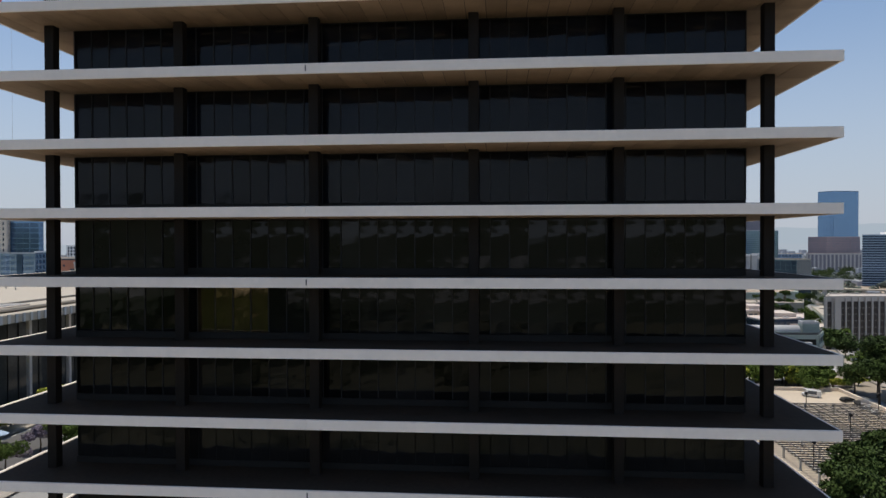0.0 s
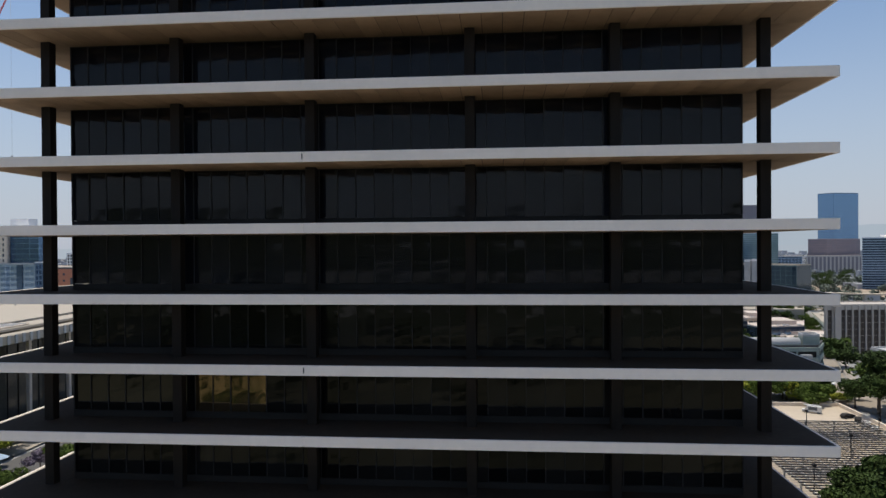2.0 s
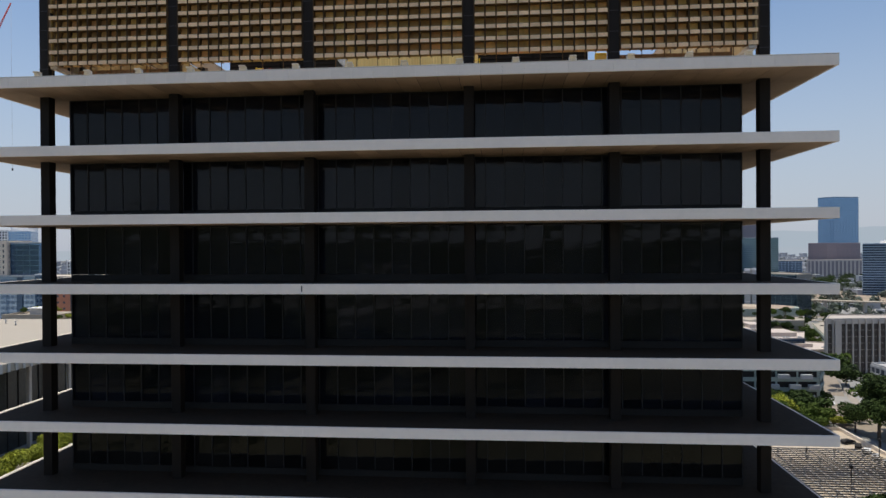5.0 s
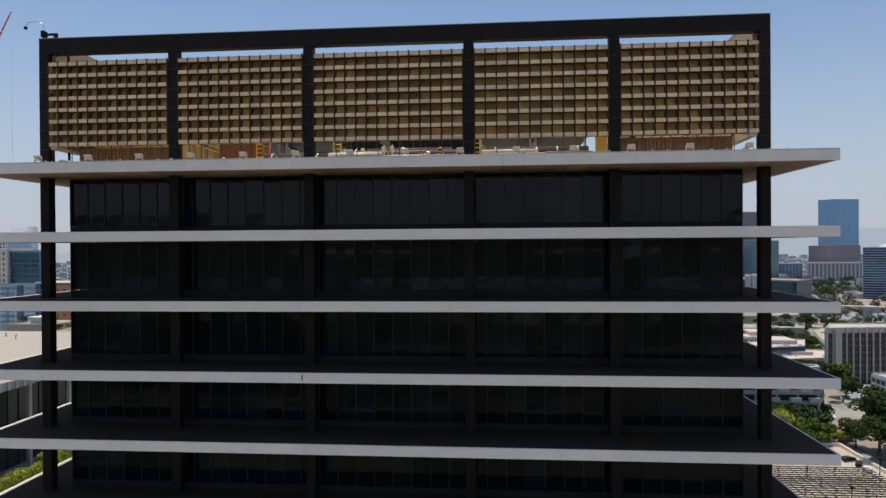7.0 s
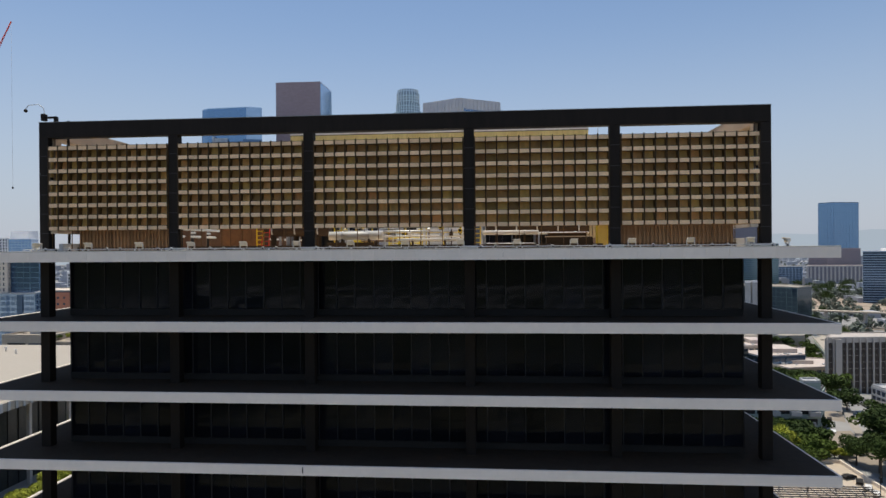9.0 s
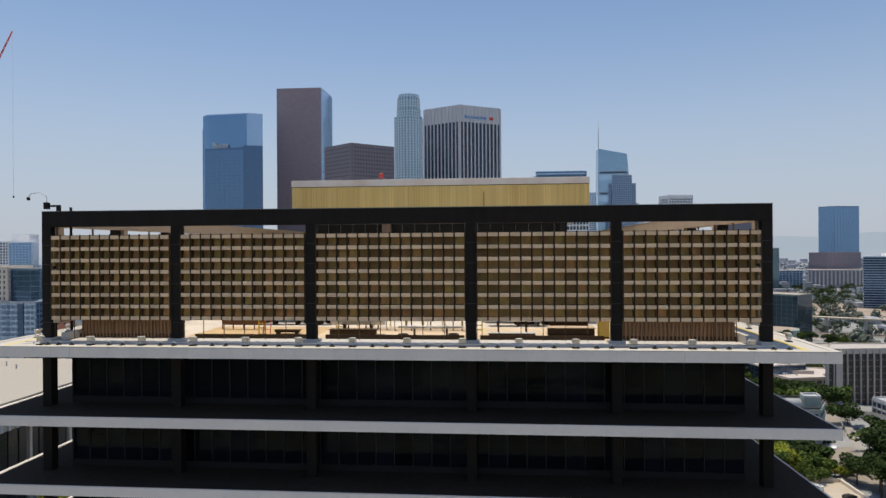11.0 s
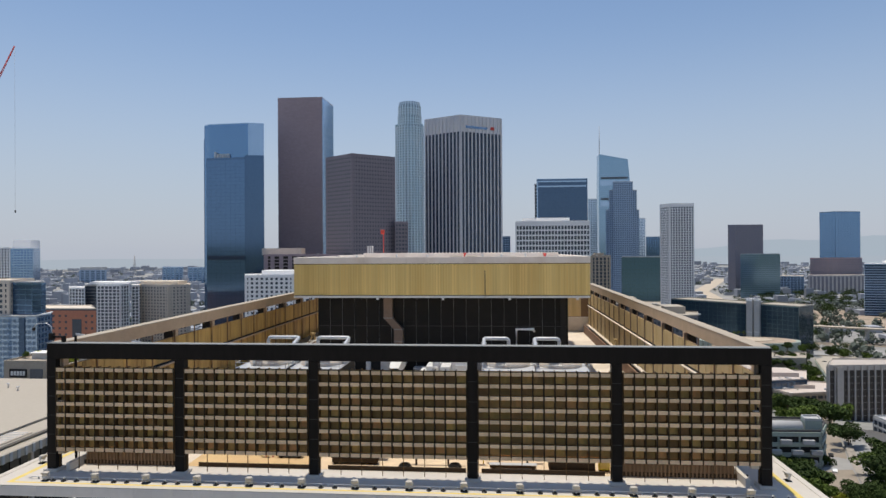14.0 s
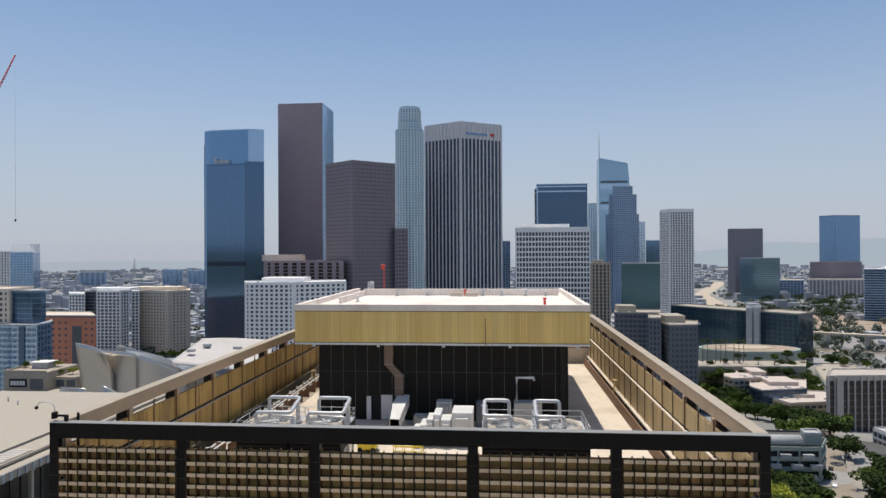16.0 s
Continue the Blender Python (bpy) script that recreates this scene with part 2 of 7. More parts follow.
M = dict(
    pane_open=smoked("see_through_glass", (0.30, 0.29, 0.27)),
    lamp=glow("ceiling_lamp", (1.0, 0.80, 0.55), 0.34),
    fascia=material("pale_concrete", (0.90, 0.81, 0.73), 0.8, vary=0.035, fine=3, coarse=0.2, bump=0.04, tint=(0.76, 0.68, 0.61), tint_by=0.45, streak=1.2),
    soffit=material("tan_soffit", (0.345, 0.23, 0.14), 0.85, vary=0.08, fine=4, coarse=0.5, tint=(0.22, 0.145, 0.085), tint_by=0.65, each=0.17),
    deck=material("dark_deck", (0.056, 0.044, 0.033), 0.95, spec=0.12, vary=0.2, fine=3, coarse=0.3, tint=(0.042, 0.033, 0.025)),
    black=material("black_steel", (0.021, 0.0165, 0.014), 0.55, spec=0.13, vary=0.25, fine=2.5, coarse=0.3, tint=(0.021, 0.017, 0.014), tint_by=0.6, streak=5),
    parapet=material("warm_white_parapet", (0.86, 0.78, 0.70), 0.85, vary=0.05, fine=2, coarse=0.3, tint=(0.66, 0.55, 0.45), tint_by=0.6, streak=3),
    joint=material("dark_joint", (0.02, 0.019, 0.018), 0.9, vary=0.1),
    column_joint=material("column_joint", (0.05, 0.047, 0.044), 0.6, vary=0.1),
    seam=material("pale_seam", (0.26, 0.26, 0.25), 0.6, vary=0.1),
    pane=curtain("smoked_glass", (0.011, 0.0105, 0.0105), 0.05, wave=0.12, scale=0.5, spec=0.30, each=0.6),
    pane_clear=curtain("clear_glass", (0.008, 0.0075, 0.007), 0.03, wave=0.10, scale=0.35, spec=0.55, each=0.5),
    pane_coated=curtain("bronze_coated_glass", (0.25, 0.18, 0.105), 0.03, 0.9, wave=0.10, scale=0.35, each=0.12),
    coping=material("sunlit_coping", (0.46, 0.42, 0.37), 0.85, vary=0.08, fine=3, coarse=0.3, tint=(0.34, 0.30, 0.26)),
    hall_glass=curtain("grey_green_glass", (0.05, 0.05, 0.045), 0.12, wave=0.1, scale=0.2, spec=0.3),
    stone_walk=material("grey_stone_walk", (0.34, 0.305, 0.26), 0.9, vary=0.15, fine=0.8, coarse=0.09, tint=(0.17, 0.155, 0.135), tint_by=0.8),
    pane_side=curtain("smoked_side_glass", (0.0155, 0.015, 0.015), 0.05, wave=0.1, scale=0.4),
    mullion=material("bronze_mullion", (0.042, 0.040, 0.041), 0.55, vary=0.15, spec=0.25),
    sill=material("dark_sill", (0.026, 0.024, 0.022), 0.7, vary=0.15, spec=0.2),
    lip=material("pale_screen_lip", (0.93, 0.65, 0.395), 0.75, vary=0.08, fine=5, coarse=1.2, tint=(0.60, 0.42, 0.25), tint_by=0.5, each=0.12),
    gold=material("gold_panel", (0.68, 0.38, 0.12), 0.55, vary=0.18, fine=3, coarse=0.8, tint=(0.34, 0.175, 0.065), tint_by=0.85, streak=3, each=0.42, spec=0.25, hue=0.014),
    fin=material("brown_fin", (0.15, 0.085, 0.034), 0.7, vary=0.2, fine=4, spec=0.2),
    edge=material("dark_fin_edge", (0.06, 0.040, 0.024), 0.8, vary=0.15, spec=0.15),
    canvas=material("pale_blue_canvas", (0.35, 0.45, 0.58), 0.85, vary=0.06, fine=2),
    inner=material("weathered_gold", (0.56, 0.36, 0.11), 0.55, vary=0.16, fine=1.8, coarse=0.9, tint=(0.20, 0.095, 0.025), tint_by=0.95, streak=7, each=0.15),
    # paler copy of the gold, with the sun on the right-hand screen put into it
    inner_pale=material("lit_gold", (0.62, 0.47, 0.235), 0.55, vary=0.10, fine=1.8, coarse=0.7, tint=(0.46, 0.31, 0.115), tint_by=0.6, streak=7, each=0.10),
    tan=material("tan_beam", (0.55, 0.405, 0.265), 0.7, vary=0.08, fine=2, coarse=0.3, tint=(0.43, 0.31, 0.195)),
    dark_duct=material("dark_brown_duct", (0.06, 0.04, 0.026), 0.7, vary=0.2, fine=2, coarse=0.5, tint=(0.10, 0.06, 0.035), spec=0.2),
    rust=material("rust_brown", (0.20, 0.11, 0.065), 0.7, vary=0.2, fine=4, coarse=0.6, tint=(0.12, 0.07, 0.045)),
    rib=material("brown_rib", (0.26, 0.16, 0.085), 0.7, vary=0.15, fine=4, coarse=0.5, tint=(0.16, 0.10, 0.06), streak=4),
    membrane=material("white_roofing", (0.57, 0.53, 0.475), 0.8, vary=0.06, fine=2, coarse=0.25, tint=(0.50, 0.46, 0.40), tint_by=0.6),
    court=material("cream_roofing", (0.70, 0.615, 0.51), 0.85, vary=0.08, fine=1.5, coarse=0.2, tint=(0.46, 0.39, 0.31), tint_by=0.7),
    straw=material("straw_lit_roofing", (0.68, 0.53, 0.355), 0.85, vary=0.1, fine=1.2, coarse=0.25, tint=(0.56, 0.42, 0.27), tint_by=0.7),
    ochre=material("ochre_lit_roofing", (0.60, 0.425, 0.215), 0.85, vary=0.12, fine=1.2, coarse=0.25, tint=(0.50, 0.33, 0.17), tint_by=0.7),
    sage=material("grey_green_concrete", (0.35, 0.405, 0.355), 0.85, vary=0.1, fine=0.6, coarse=0.05, tint=(0.27, 0.315, 0.28)),
    yellow=material("yellow_paint", (0.72, 0.55, 0.14), 0.6, vary=0.1),
    lemon=material("yellow_rail_paint", (0.80, 0.62, 0.04), 0.5, vary=0.08),
    white=material("white_metal", (0.72, 0.72, 0.70), 0.5, vary=0.05, fine=3, coarse=0.6, tint=(0.55, 0.53, 0.50), tint_by=0.4),
    galv=material("galvanised_pipe", (0.60, 0.61, 0.615), 0.42, 0.35, vary=0.08, fine=4),
    fascia_gold=material("gold_cladding", (0.86, 0.66, 0.255), 0.5, vary=0.07, fine=0.8, coarse=0.30, tint=(0.68, 0.43, 0.115), tint_by=0.75, streak=12, island=0.10),
    dark_panel=material("black_panel", (0.0125, 0.0118, 0.0105), 0.6, spec=0.2, vary=0.25, fine=1.2, coarse=0.2, tint=(0.019, 0.0175, 0.015)),
    duct=material("brown_duct", (0.20, 0.14, 0.10), 0.6, vary=0.15),
    red=material("red_paint", (0.60, 0.05, 0.03), 0.5, vary=0.1),
    tyre=material("black_rubber", (0.02, 0.02, 0.02), 0.9, vary=0.1),
    # beige, pale, grey, brown and dark_window are lifted a little to stand for haze
    beige=material("beige_stone", (0.72, 0.63, 0.52), 0.85, vary=0.08, fine=0.8, coarse=0.05, tint=(0.63, 0.54, 0.44)),
    cream=material("cream_roof", (0.42, 0.375, 0.31), 0.85, vary=0.05, fine=0.6, coarse=0.05, tint=(0.40, 0.35, 0.28)),
    pale=material("pale_cladding", (0.88, 0.865, 0.845), 0.75, vary=0.05, fine=0.5, coarse=0.05, tint=(0.80, 0.785, 0.765)),
    warm=material("warm_concrete", (0.56, 0.53, 0.50), 0.8, vary=0.07, fine=0.5, coarse=0.05, tint=(0.46, 0.43, 0.40)),
    ash=material("ash_grey_stone", (0.66, 0.65, 0.66), 0.75, vary=0.05, fine=0.5, coarse=0.05, tint=(0.60, 0.59, 0.60)),
    sandstone=material("sandstone", (0.42, 0.36, 0.285), 0.85, vary=0.1, fine=0.7, coarse=0.08, tint=(0.34, 0.29, 0.22)),
    slate=material("slate_cladding", (0.13, 0.14, 0.16), 0.6, vary=0.12, fine=0.5, coarse=0.05, tint=(0.10, 0.11, 0.13)),
    dry=material("dry_park_ground", (0.17, 0.155, 0.09), 0.95, vary=0.25, fine=0.15, coarse=0.02, tint=(0.05, 0.055, 0.028), tint_by=0.9),
    lawn=material("park_lawn", (0.055, 0.07, 0.03), 0.95, vary=0.3, fine=0.2, coarse=0.03, tint=(0.09, 0.08, 0.055), tint_by=0.8),
    hillside=material("dry_hillside", (0.40, 0.315, 0.24), 0.95, vary=0.22, fine=0.09, coarse=0.03, tint=(0.17, 0.165, 0.12), tint_by=0.85),
    grey=material("grey_concrete", (0.48, 0.48, 0.475), 0.85, vary=0.1, fine=0.6, coarse=0.05, tint=(0.27, 0.265, 0.26)),
    brown=material("brown_granite", (0.36, 0.275, 0.29), 0.45, vary=0.12, fine=0.3, coarse=0.03, tint=(0.32, 0.245, 0.26)),
    dgranite=material("dark_granite", (0.215, 0.18, 0.20), 0.45, vary=0.12, fine=0.3, coarse=0.03, tint=(0.185, 0.155, 0.175)),
    # greenish cladding of its own, paled further for haze
    mist=material("hazed_teal_cladding", (0.67, 0.75, 0.765), 0.6, vary=0.06, fine=0.4, coarse=0.05, tint=(0.60, 0.68, 0.69)),
    # blue-grey stone, lightened for the haze before it
    bstone=material("hazed_blue_grey_stone", (0.32, 0.42, 0.55), 0.6, vary=0.08, fine=0.4, coarse=0.05, tint=(0.27, 0.36, 0.47)),
    pink=material("pinkish_roofing", (0.58, 0.505, 0.45), 0.9, vary=0.08, fine=0.5, coarse=0.06, tint=(0.52, 0.45, 0.40)),
    brick=material("red_cladding", (0.55, 0.22, 0.13), 0.8, vary=0.1, fine=0.5, coarse=0.05, tint=(0.47, 0.19, 0.115)),
    dwin=curtain("dark_window", (0.075, 0.09, 0.11), 0.12, wave=0.1, scale=0.3),
    navy_window=curtain("navy_window_strip", (0.045, 0.062, 0.095), 0.12, wave=0.1, scale=0.3, spec=0.3),
    dwin_brown=curtain("brown_window", (0.055, 0.045, 0.04), 0.15, wave=0.1, scale=0.3, spec=0.25),
    bwin=curtain("blue_window", (0.165, 0.245, 0.34), 0.1, 0.25, wave=0.15, scale=0.1),
    bglass=curtain("blue_glass", (0.19, 0.325, 0.50), 0.1, 0.75, wave=0.08, scale=0.05),
    dglass=curtain("dark_blue_glass", (0.10, 0.17, 0.275), 0.1, 0.7, wave=0.08, scale=0.05),
    tglass=curtain("teal_glass", (0.22, 0.36, 0.42), 0.14, 0.6, wave=0.08, scale=0.05),
    mid_glass=curtain("mid_blue_glass", (0.135, 0.23, 0.37), 0.1, 0.7, wave=0.1, scale=0.05),
    sky_glass=curtain("sky_blue_glass", (0.29, 0.44, 0.56), 0.13, 0.65, wave=0.08, scale=0.05),
    navy=curtain("navy_glass", (0.085, 0.14, 0.22), 0.1, 0.6, wave=0.08, scale=0.05),
    lglass=curtain("pale_blue_glass", (0.42, 0.56, 0.72), 0.12, 0.7, wave=0.08, scale=0.05),
    wing_glass=curtain("dark_green_glass", (0.05, 0.085, 0.118), 0.08, 0.5, wave=0.45, scale=0.09, spec=0.3, each=0.2),
    teal=curtain("dark_teal_glass", (0.13, 0.235, 0.285), 0.12, 0.5, wave=0.15, scale=0.05),
    taupe=material("taupe_concrete", (0.50, 0.45, 0.40), 0.85, vary=0.08, fine=0.5, coarse=0.05, tint=(0.42, 0.375, 0.335)),
    # brown granite turned mauve by haze mixed into the colour
    mauve=material("hazed_brown_granite", (0.225, 0.215, 0.25), 0.6, vary=0.08, fine=0.3, coarse=0.03, tint=(0.20, 0.19, 0.225)),
    gglass=curtain("green_glass", (0.13, 0.22, 0.24), 0.12, 0.5, wave=0.08, scale=0.05),
    steel=material("brushed_steel", (0.58, 0.535, 0.475), 0.32, 0.8, vary=0.06, fine=0.6, coarse=0.12, tint=(0.54, 0.50, 0.44)),
    asphalt=material("asphalt", (0.085, 0.082, 0.08), 0.9, vary=0.15, fine=0.8, coarse=0.05, tint=(0.12, 0.115, 0.11)),
    road=material("sunlit_concrete_road", (0.29, 0.245, 0.19), 0.9, vary=0.1, fine=0.6, coarse=0.05, tint=(0.225, 0.19, 0.155)),
    bounce_stone=material("cream_bounce_stone", (0.64, 0.55, 0.43), 0.85, vary=0.08, fine=0.8, coarse=0.08, tint=(0.60, 0.51, 0.40)),
    paving=material("cream_paving", (0.52, 0.44, 0.34), 0.85, vary=0.08, fine=0.8, coarse=0.08, tint=(0.42, 0.36, 0.29)),
    leaf=material("leaf", (0.085, 0.125, 0.023), 0.7, vary=0.25, fine=0.9, coarse=0.3, tint=(0.062, 0.09, 0.026), island=0.3, spec=0.12),
    leaf_dark=material("dark_leaf", (0.042, 0.068, 0.016), 0.7, vary=0.25, fine=0.9, coarse=0.3, tint=(0.035, 0.052, 0.022), island=0.32, spec=0.12),
    leaf_light=material("bright_leaf", (0.31, 0.33, 0.045), 0.7, vary=0.25, fine=0.9, coarse=0.3, tint=(0.14, 0.18, 0.03), island=0.4, spec=0.12),
    # far foliage, greyed and lightened to paint in the haze
    hazed_leaf=material("hazed_leaf", (0.12, 0.14, 0.115), 0.9, vary=0.2, fine=0.05, coarse=0.01, tint=(0.10, 0.12, 0.105), island=0.3, spec=0.12),
    bloom=material("purple_bloom", (0.155, 0.125, 0.165), 0.8, vary=0.2, island=0.4),
    bark=material("bark", (0.12, 0.09, 0.065), 0.9, vary=0.2, fine=3),
    # far roofs, their bluish grey carrying the haze
    city=material("hazed_blocks", (0.375, 0.39, 0.425), 0.9, vary=0.1, fine=0.05, coarse=0.01, tint=(0.325, 0.345, 0.38), island=0.22),
    ground=material("city_ground", (0.31, 0.305, 0.295), 0.95, vary=0.3, fine=0.03, coarse=0.006, tint=(0.20, 0.20, 0.17), tint_by=0.8),
    haze=glow("distant_haze_glow", (0.40, 0.455, 0.52), 1.0),
    hill=glow("hazy_hills_glow", (0.39, 0.455, 0.525), 1.0),
)


# ---- shapes ----
def add_box(bm, x0, x1, y0, y1, z0, z1, mi=0):
    v = [bm.verts.new(c) for c in ((x0, y0, z0), (x1, y0, z0), (x1, y1, z0), (x0, y1, z0), (x0, y0, z1), (x1, y0, z1), (x1, y1, z1), (x0, y1, z1))]
    for f in ((0, 3, 2, 1), (4, 5, 6, 7), (0, 1, 5, 4), (1, 2, 6, 5), (2, 3, 7, 6), (3, 0, 4, 7)):
        bm.faces.new([v[i] for i in f]).material_index = mi


def add_prism(bm, ring, z0, z1, mi=0, top=None):
    """ring: (x, y) points counter-clockwise; top: another ring for the upper end."""
    lo = [bm.verts.new((x, y, z0)) for x, y in ring]
    hi = [bm.verts.new((x, y, z1)) for x, y in (top or ring)]
    n = len(ring)
    for i in range(n):
        bm.faces.new((lo[i], lo[(i + 1) % n], hi[(i + 1) % n], hi[i])).material_index = mi
    bm.faces.new(hi).material_index = mi
    bm.faces.new(lo[::-1]).material_index = mi


def add_tube(bm, points, r, n=8, mi=0, r1=None):
    """A pipe through the points, its ends closed; r1: the radius at the far end."""
    points = [Vector(p) for p in points]
    rings = []
    for i, p in enumerate(points):
        d = (points[min(i + 1, len(points) - 1)] - points[max(i - 1, 0)]).normalized()
        a = d.orthogonal().normalized() if abs(d.z) > 0.9 else d.cross(Vector((0, 0, 1))).normalized()
        b = d.cross(a)
        rr = r if r1 is None else r + (r1 - r) * i / (len(points) - 1)
        rings.append([bm.verts.new(p + (a * math.cos(2 * math.pi * k / n) + b * math.sin(2 * math.pi * k / n)) * rr) for k in range(n)])
    for q, w in zip(rings, rings[1:]):
        for k in range(n):
            f = bm.faces.new((q[k], q[(k + 1) % n], w[(k + 1) % n], w[k]))
            f.material_index, f.smooth = mi, True
    bm.faces.new(rings[0][::-1]).material_index = mi
    bm.faces.new(rings[-1]).material_index = mi


def circle(cx, cy, r, n=24, sx=1.0):
    return [(cx + sx * r * math.cos(2 * math.pi * k / n), cy + r * math.sin(2 * math.pi * k / n)) for k in range(n)]


def boxes(*rows):
    bm = bmesh.new()
    for r in rows:
        add_box(bm, *r)
    return bm


def mesh(name, bm, *mats):
    bmesh.ops.recalc_face_normals(bm, faces=bm.faces)
    me = bpy.data.meshes.new(name)
    bm.to_mesh(me)
    bm.free()
    for m in mats:
        me.materials.append(M[m])
    return me


def bevelled(bm, width):
    bmesh.ops.bevel(bm, geom=bm.edges[:], offset=width, segments=1, affect="EDGES")
    return bm


def thing(name, label, category, group="", at=(0, 0, 0), rz=0.0):
    ob = new(name)
    ob.matrix_basis = pose(*at, 0, 0, rz)
    return tagged(ob, label, category, group)


def part(name, bm, mat, parent, label=""):
    ob = new(name, mesh(name, bm, *mat.split()))
    ob.parent = parent
    return tagged(ob, label)


def piece(name, me, parent, x=0, y=0, z=0, rz=0.0, rx=0.0):
    ob = new(name, me)
    ob.parent = parent
    ob.matrix_basis = pose(x, y, z, rx, 0, rz)
    return ob


def single(name, bm, mat, label="", category="", kind="", at=(0, 0, 0), rz=0.0):
    ob = new(name, mesh(name, bm, *mat.split()))
    ob.matrix_basis = pose(*at, 0, 0, rz)
    return tagged(ob, label, category, "", kind)


def smooth(a, b, x):
    t = min(1, max(0, (x - a) / (b - a)))
    return t * t * (3 - 2 * t)


def land(x, y):
    """Height of the ground: a low hill under the tower, falling to the flats."""
    hill = 22 * (1 - smooth(150, 360, math.hypot((x - 40) / 1.2, y - 130)))
    hill -= 7 * math.exp(-((x - 128) / 30) ** 2 - ((y - 264) / 26) ** 2)
    return -8 + hill + 24 * math.exp(-((x - 235) / 80) ** 2 - ((y - 545) / 70) ** 2)


# ---- ground and distance ----
def build_ground():
    xs = sorted({*range(-4800, 4801, 300), *range(-600, 601, 30)})
    ys = sorted({*range(-4800, 4801, 300), *range(-300, 1001, 30)})
    bm = bmesh.new()
    grid = [[bm.verts.new((x, y, land(x, y))) for x in xs] for y in ys]
    for j in range(len(ys) - 1):
        for i in range(len(xs) - 1):
            bm.faces.new((grid[j][i], grid[j][i + 1], grid[j + 1][i + 1], grid[j + 1][i])).smooth = True
    single("ground", bm, "ground", "sun-bleached city ground reaching the hazy horizon", "ground", "structure")
    # the hazy far edge of the basin as glowing strips, with a faint line of hills to the right
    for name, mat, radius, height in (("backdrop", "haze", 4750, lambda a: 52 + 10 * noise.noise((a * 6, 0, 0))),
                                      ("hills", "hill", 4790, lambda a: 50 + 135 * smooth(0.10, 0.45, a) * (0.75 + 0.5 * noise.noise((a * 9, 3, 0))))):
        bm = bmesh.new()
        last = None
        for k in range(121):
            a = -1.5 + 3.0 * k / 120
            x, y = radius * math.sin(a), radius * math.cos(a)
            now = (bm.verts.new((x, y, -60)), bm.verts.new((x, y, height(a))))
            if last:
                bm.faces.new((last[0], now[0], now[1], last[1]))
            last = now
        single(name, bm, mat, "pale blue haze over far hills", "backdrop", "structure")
    # unseen wooded ridge, added so the tower's glass mirrors dark ground instead of haze
    bm = bmesh.new()
    rows = []
    for r, f in ((1350, -0.08), (1550, 0.35), (1750, 0.8), (2000, 1.0), (2300, 0.7)):
        rows.append([bm.verts.new((r * math.sin(a), -r * math.cos(a), f * (125 + 45 * noise.noise((a * 3, 7, r * 0.002))))) for a in (-1.3 + 2.6 * k / 60 for k in range(61))])
    for lo, up in zip(rows, rows[1:]):
        for k in range(60):
            bm.faces.new((lo[k], lo[k + 1], up[k + 1], up[k])).smooth = True
    single("ridge", bm, "lawn", "added dark ridge out of view, mirrored in the glass", "hill", "structure")


build_ground()


# ---- the tower ----
STOREY, SLAB = 4.2, 0.606
XL, XR, DEPTH = -29.1, 21.82, 81.06
COLUMNS = (-26.19, -17.48, -8.68, 1.37, 10.16, 18.905)
CELLS = (12, 12, 14, 12, 12)
HALF, FRONT, SIDE_STEP = 0.31, 2.604, 7.5
GLASS = 3.83                            # setback of the glass from the slab's edge
MODULE = 1.25

tower = thing("office_tower", "dark glass office tower with broad pale floor slabs and black columns", "office tower", at=(0, 0, ROOF))


def build_slabs():
    me_soffit = mesh("soffit_panel", boxes((0.018, MODULE - 0.018, 0.16, GLASS - 0.02, -0.03, 0)), "soffit")
    me_side = mesh("side_soffit", boxes((0, GLASS - 0.16, 0.01, 4.99, -0.03, 0)), "soffit")
    me_fascia = mesh("fascia_panel", bevelled(boxes((0.003, MODULE - 0.003, 0, 0.14, -SLAB, 0)), 0.008), "fascia")
    count = int((XR - XL) / MODULE)
    for k in range(19):
        z = -k * STOREY
        body = boxes((XL + 0.14, XR - 0.14, 0.14, DEPTH, z - SLAB + 0.03, z - 0.012))
        slab = part("floor_slab" if k else "roof_slab", body, "joint" if k < 6 else "soffit", tower, "concrete slab with tan soffit")
        if k:
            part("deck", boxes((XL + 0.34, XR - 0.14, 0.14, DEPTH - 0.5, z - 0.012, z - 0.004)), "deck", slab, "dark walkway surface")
            # pale on the left only, painting the line of sun along that edge
            part("edge_strip", boxes((XL + 0.14, XL + 0.34, 0.14, DEPTH, z - 0.012, z - 0.002)), "coping", slab, "pale strip for the sun on the slab's left edge")
            for x0, x1 in ((XL, -8.402), (-8.398, XR)):
                part("fascia", bevelled(boxes((x0, x1, 0, 0.14, z - SLAB, z)), 0.015), "fascia", slab, "pale concrete fascia")
            if k % 3 == 0:
                part("stain", boxes((-8.435, -8.365, -0.004, 0.1, z - 0.45, z - 0.12)), "joint", slab, "dark streak at the fascia joint")
        else:
            for i in range(count):
                piece("fascia_panel", me_fascia, slab, XL + i * MODULE, 0, z)
            part("fascia", bevelled(boxes((XL + count * MODULE, XR, 0, 0.14, z - SLAB, z)), 0.012), "fascia", slab)
        for name, x0, x1 in (("side_fascia", XL, XL + 0.14), ("side_fascia", XR - 0.14, XR)):
            part(name, bevelled(boxes((x0, x1, 0.14, DEPTH, z - SLAB, z)), 0.012), "fascia", slab)
        if k < 6:
            for i in range(1, count - 1):
                piece("soffit_panel", me_soffit, slab, XL + i * MODULE, 0, z - SLAB + 0.028)
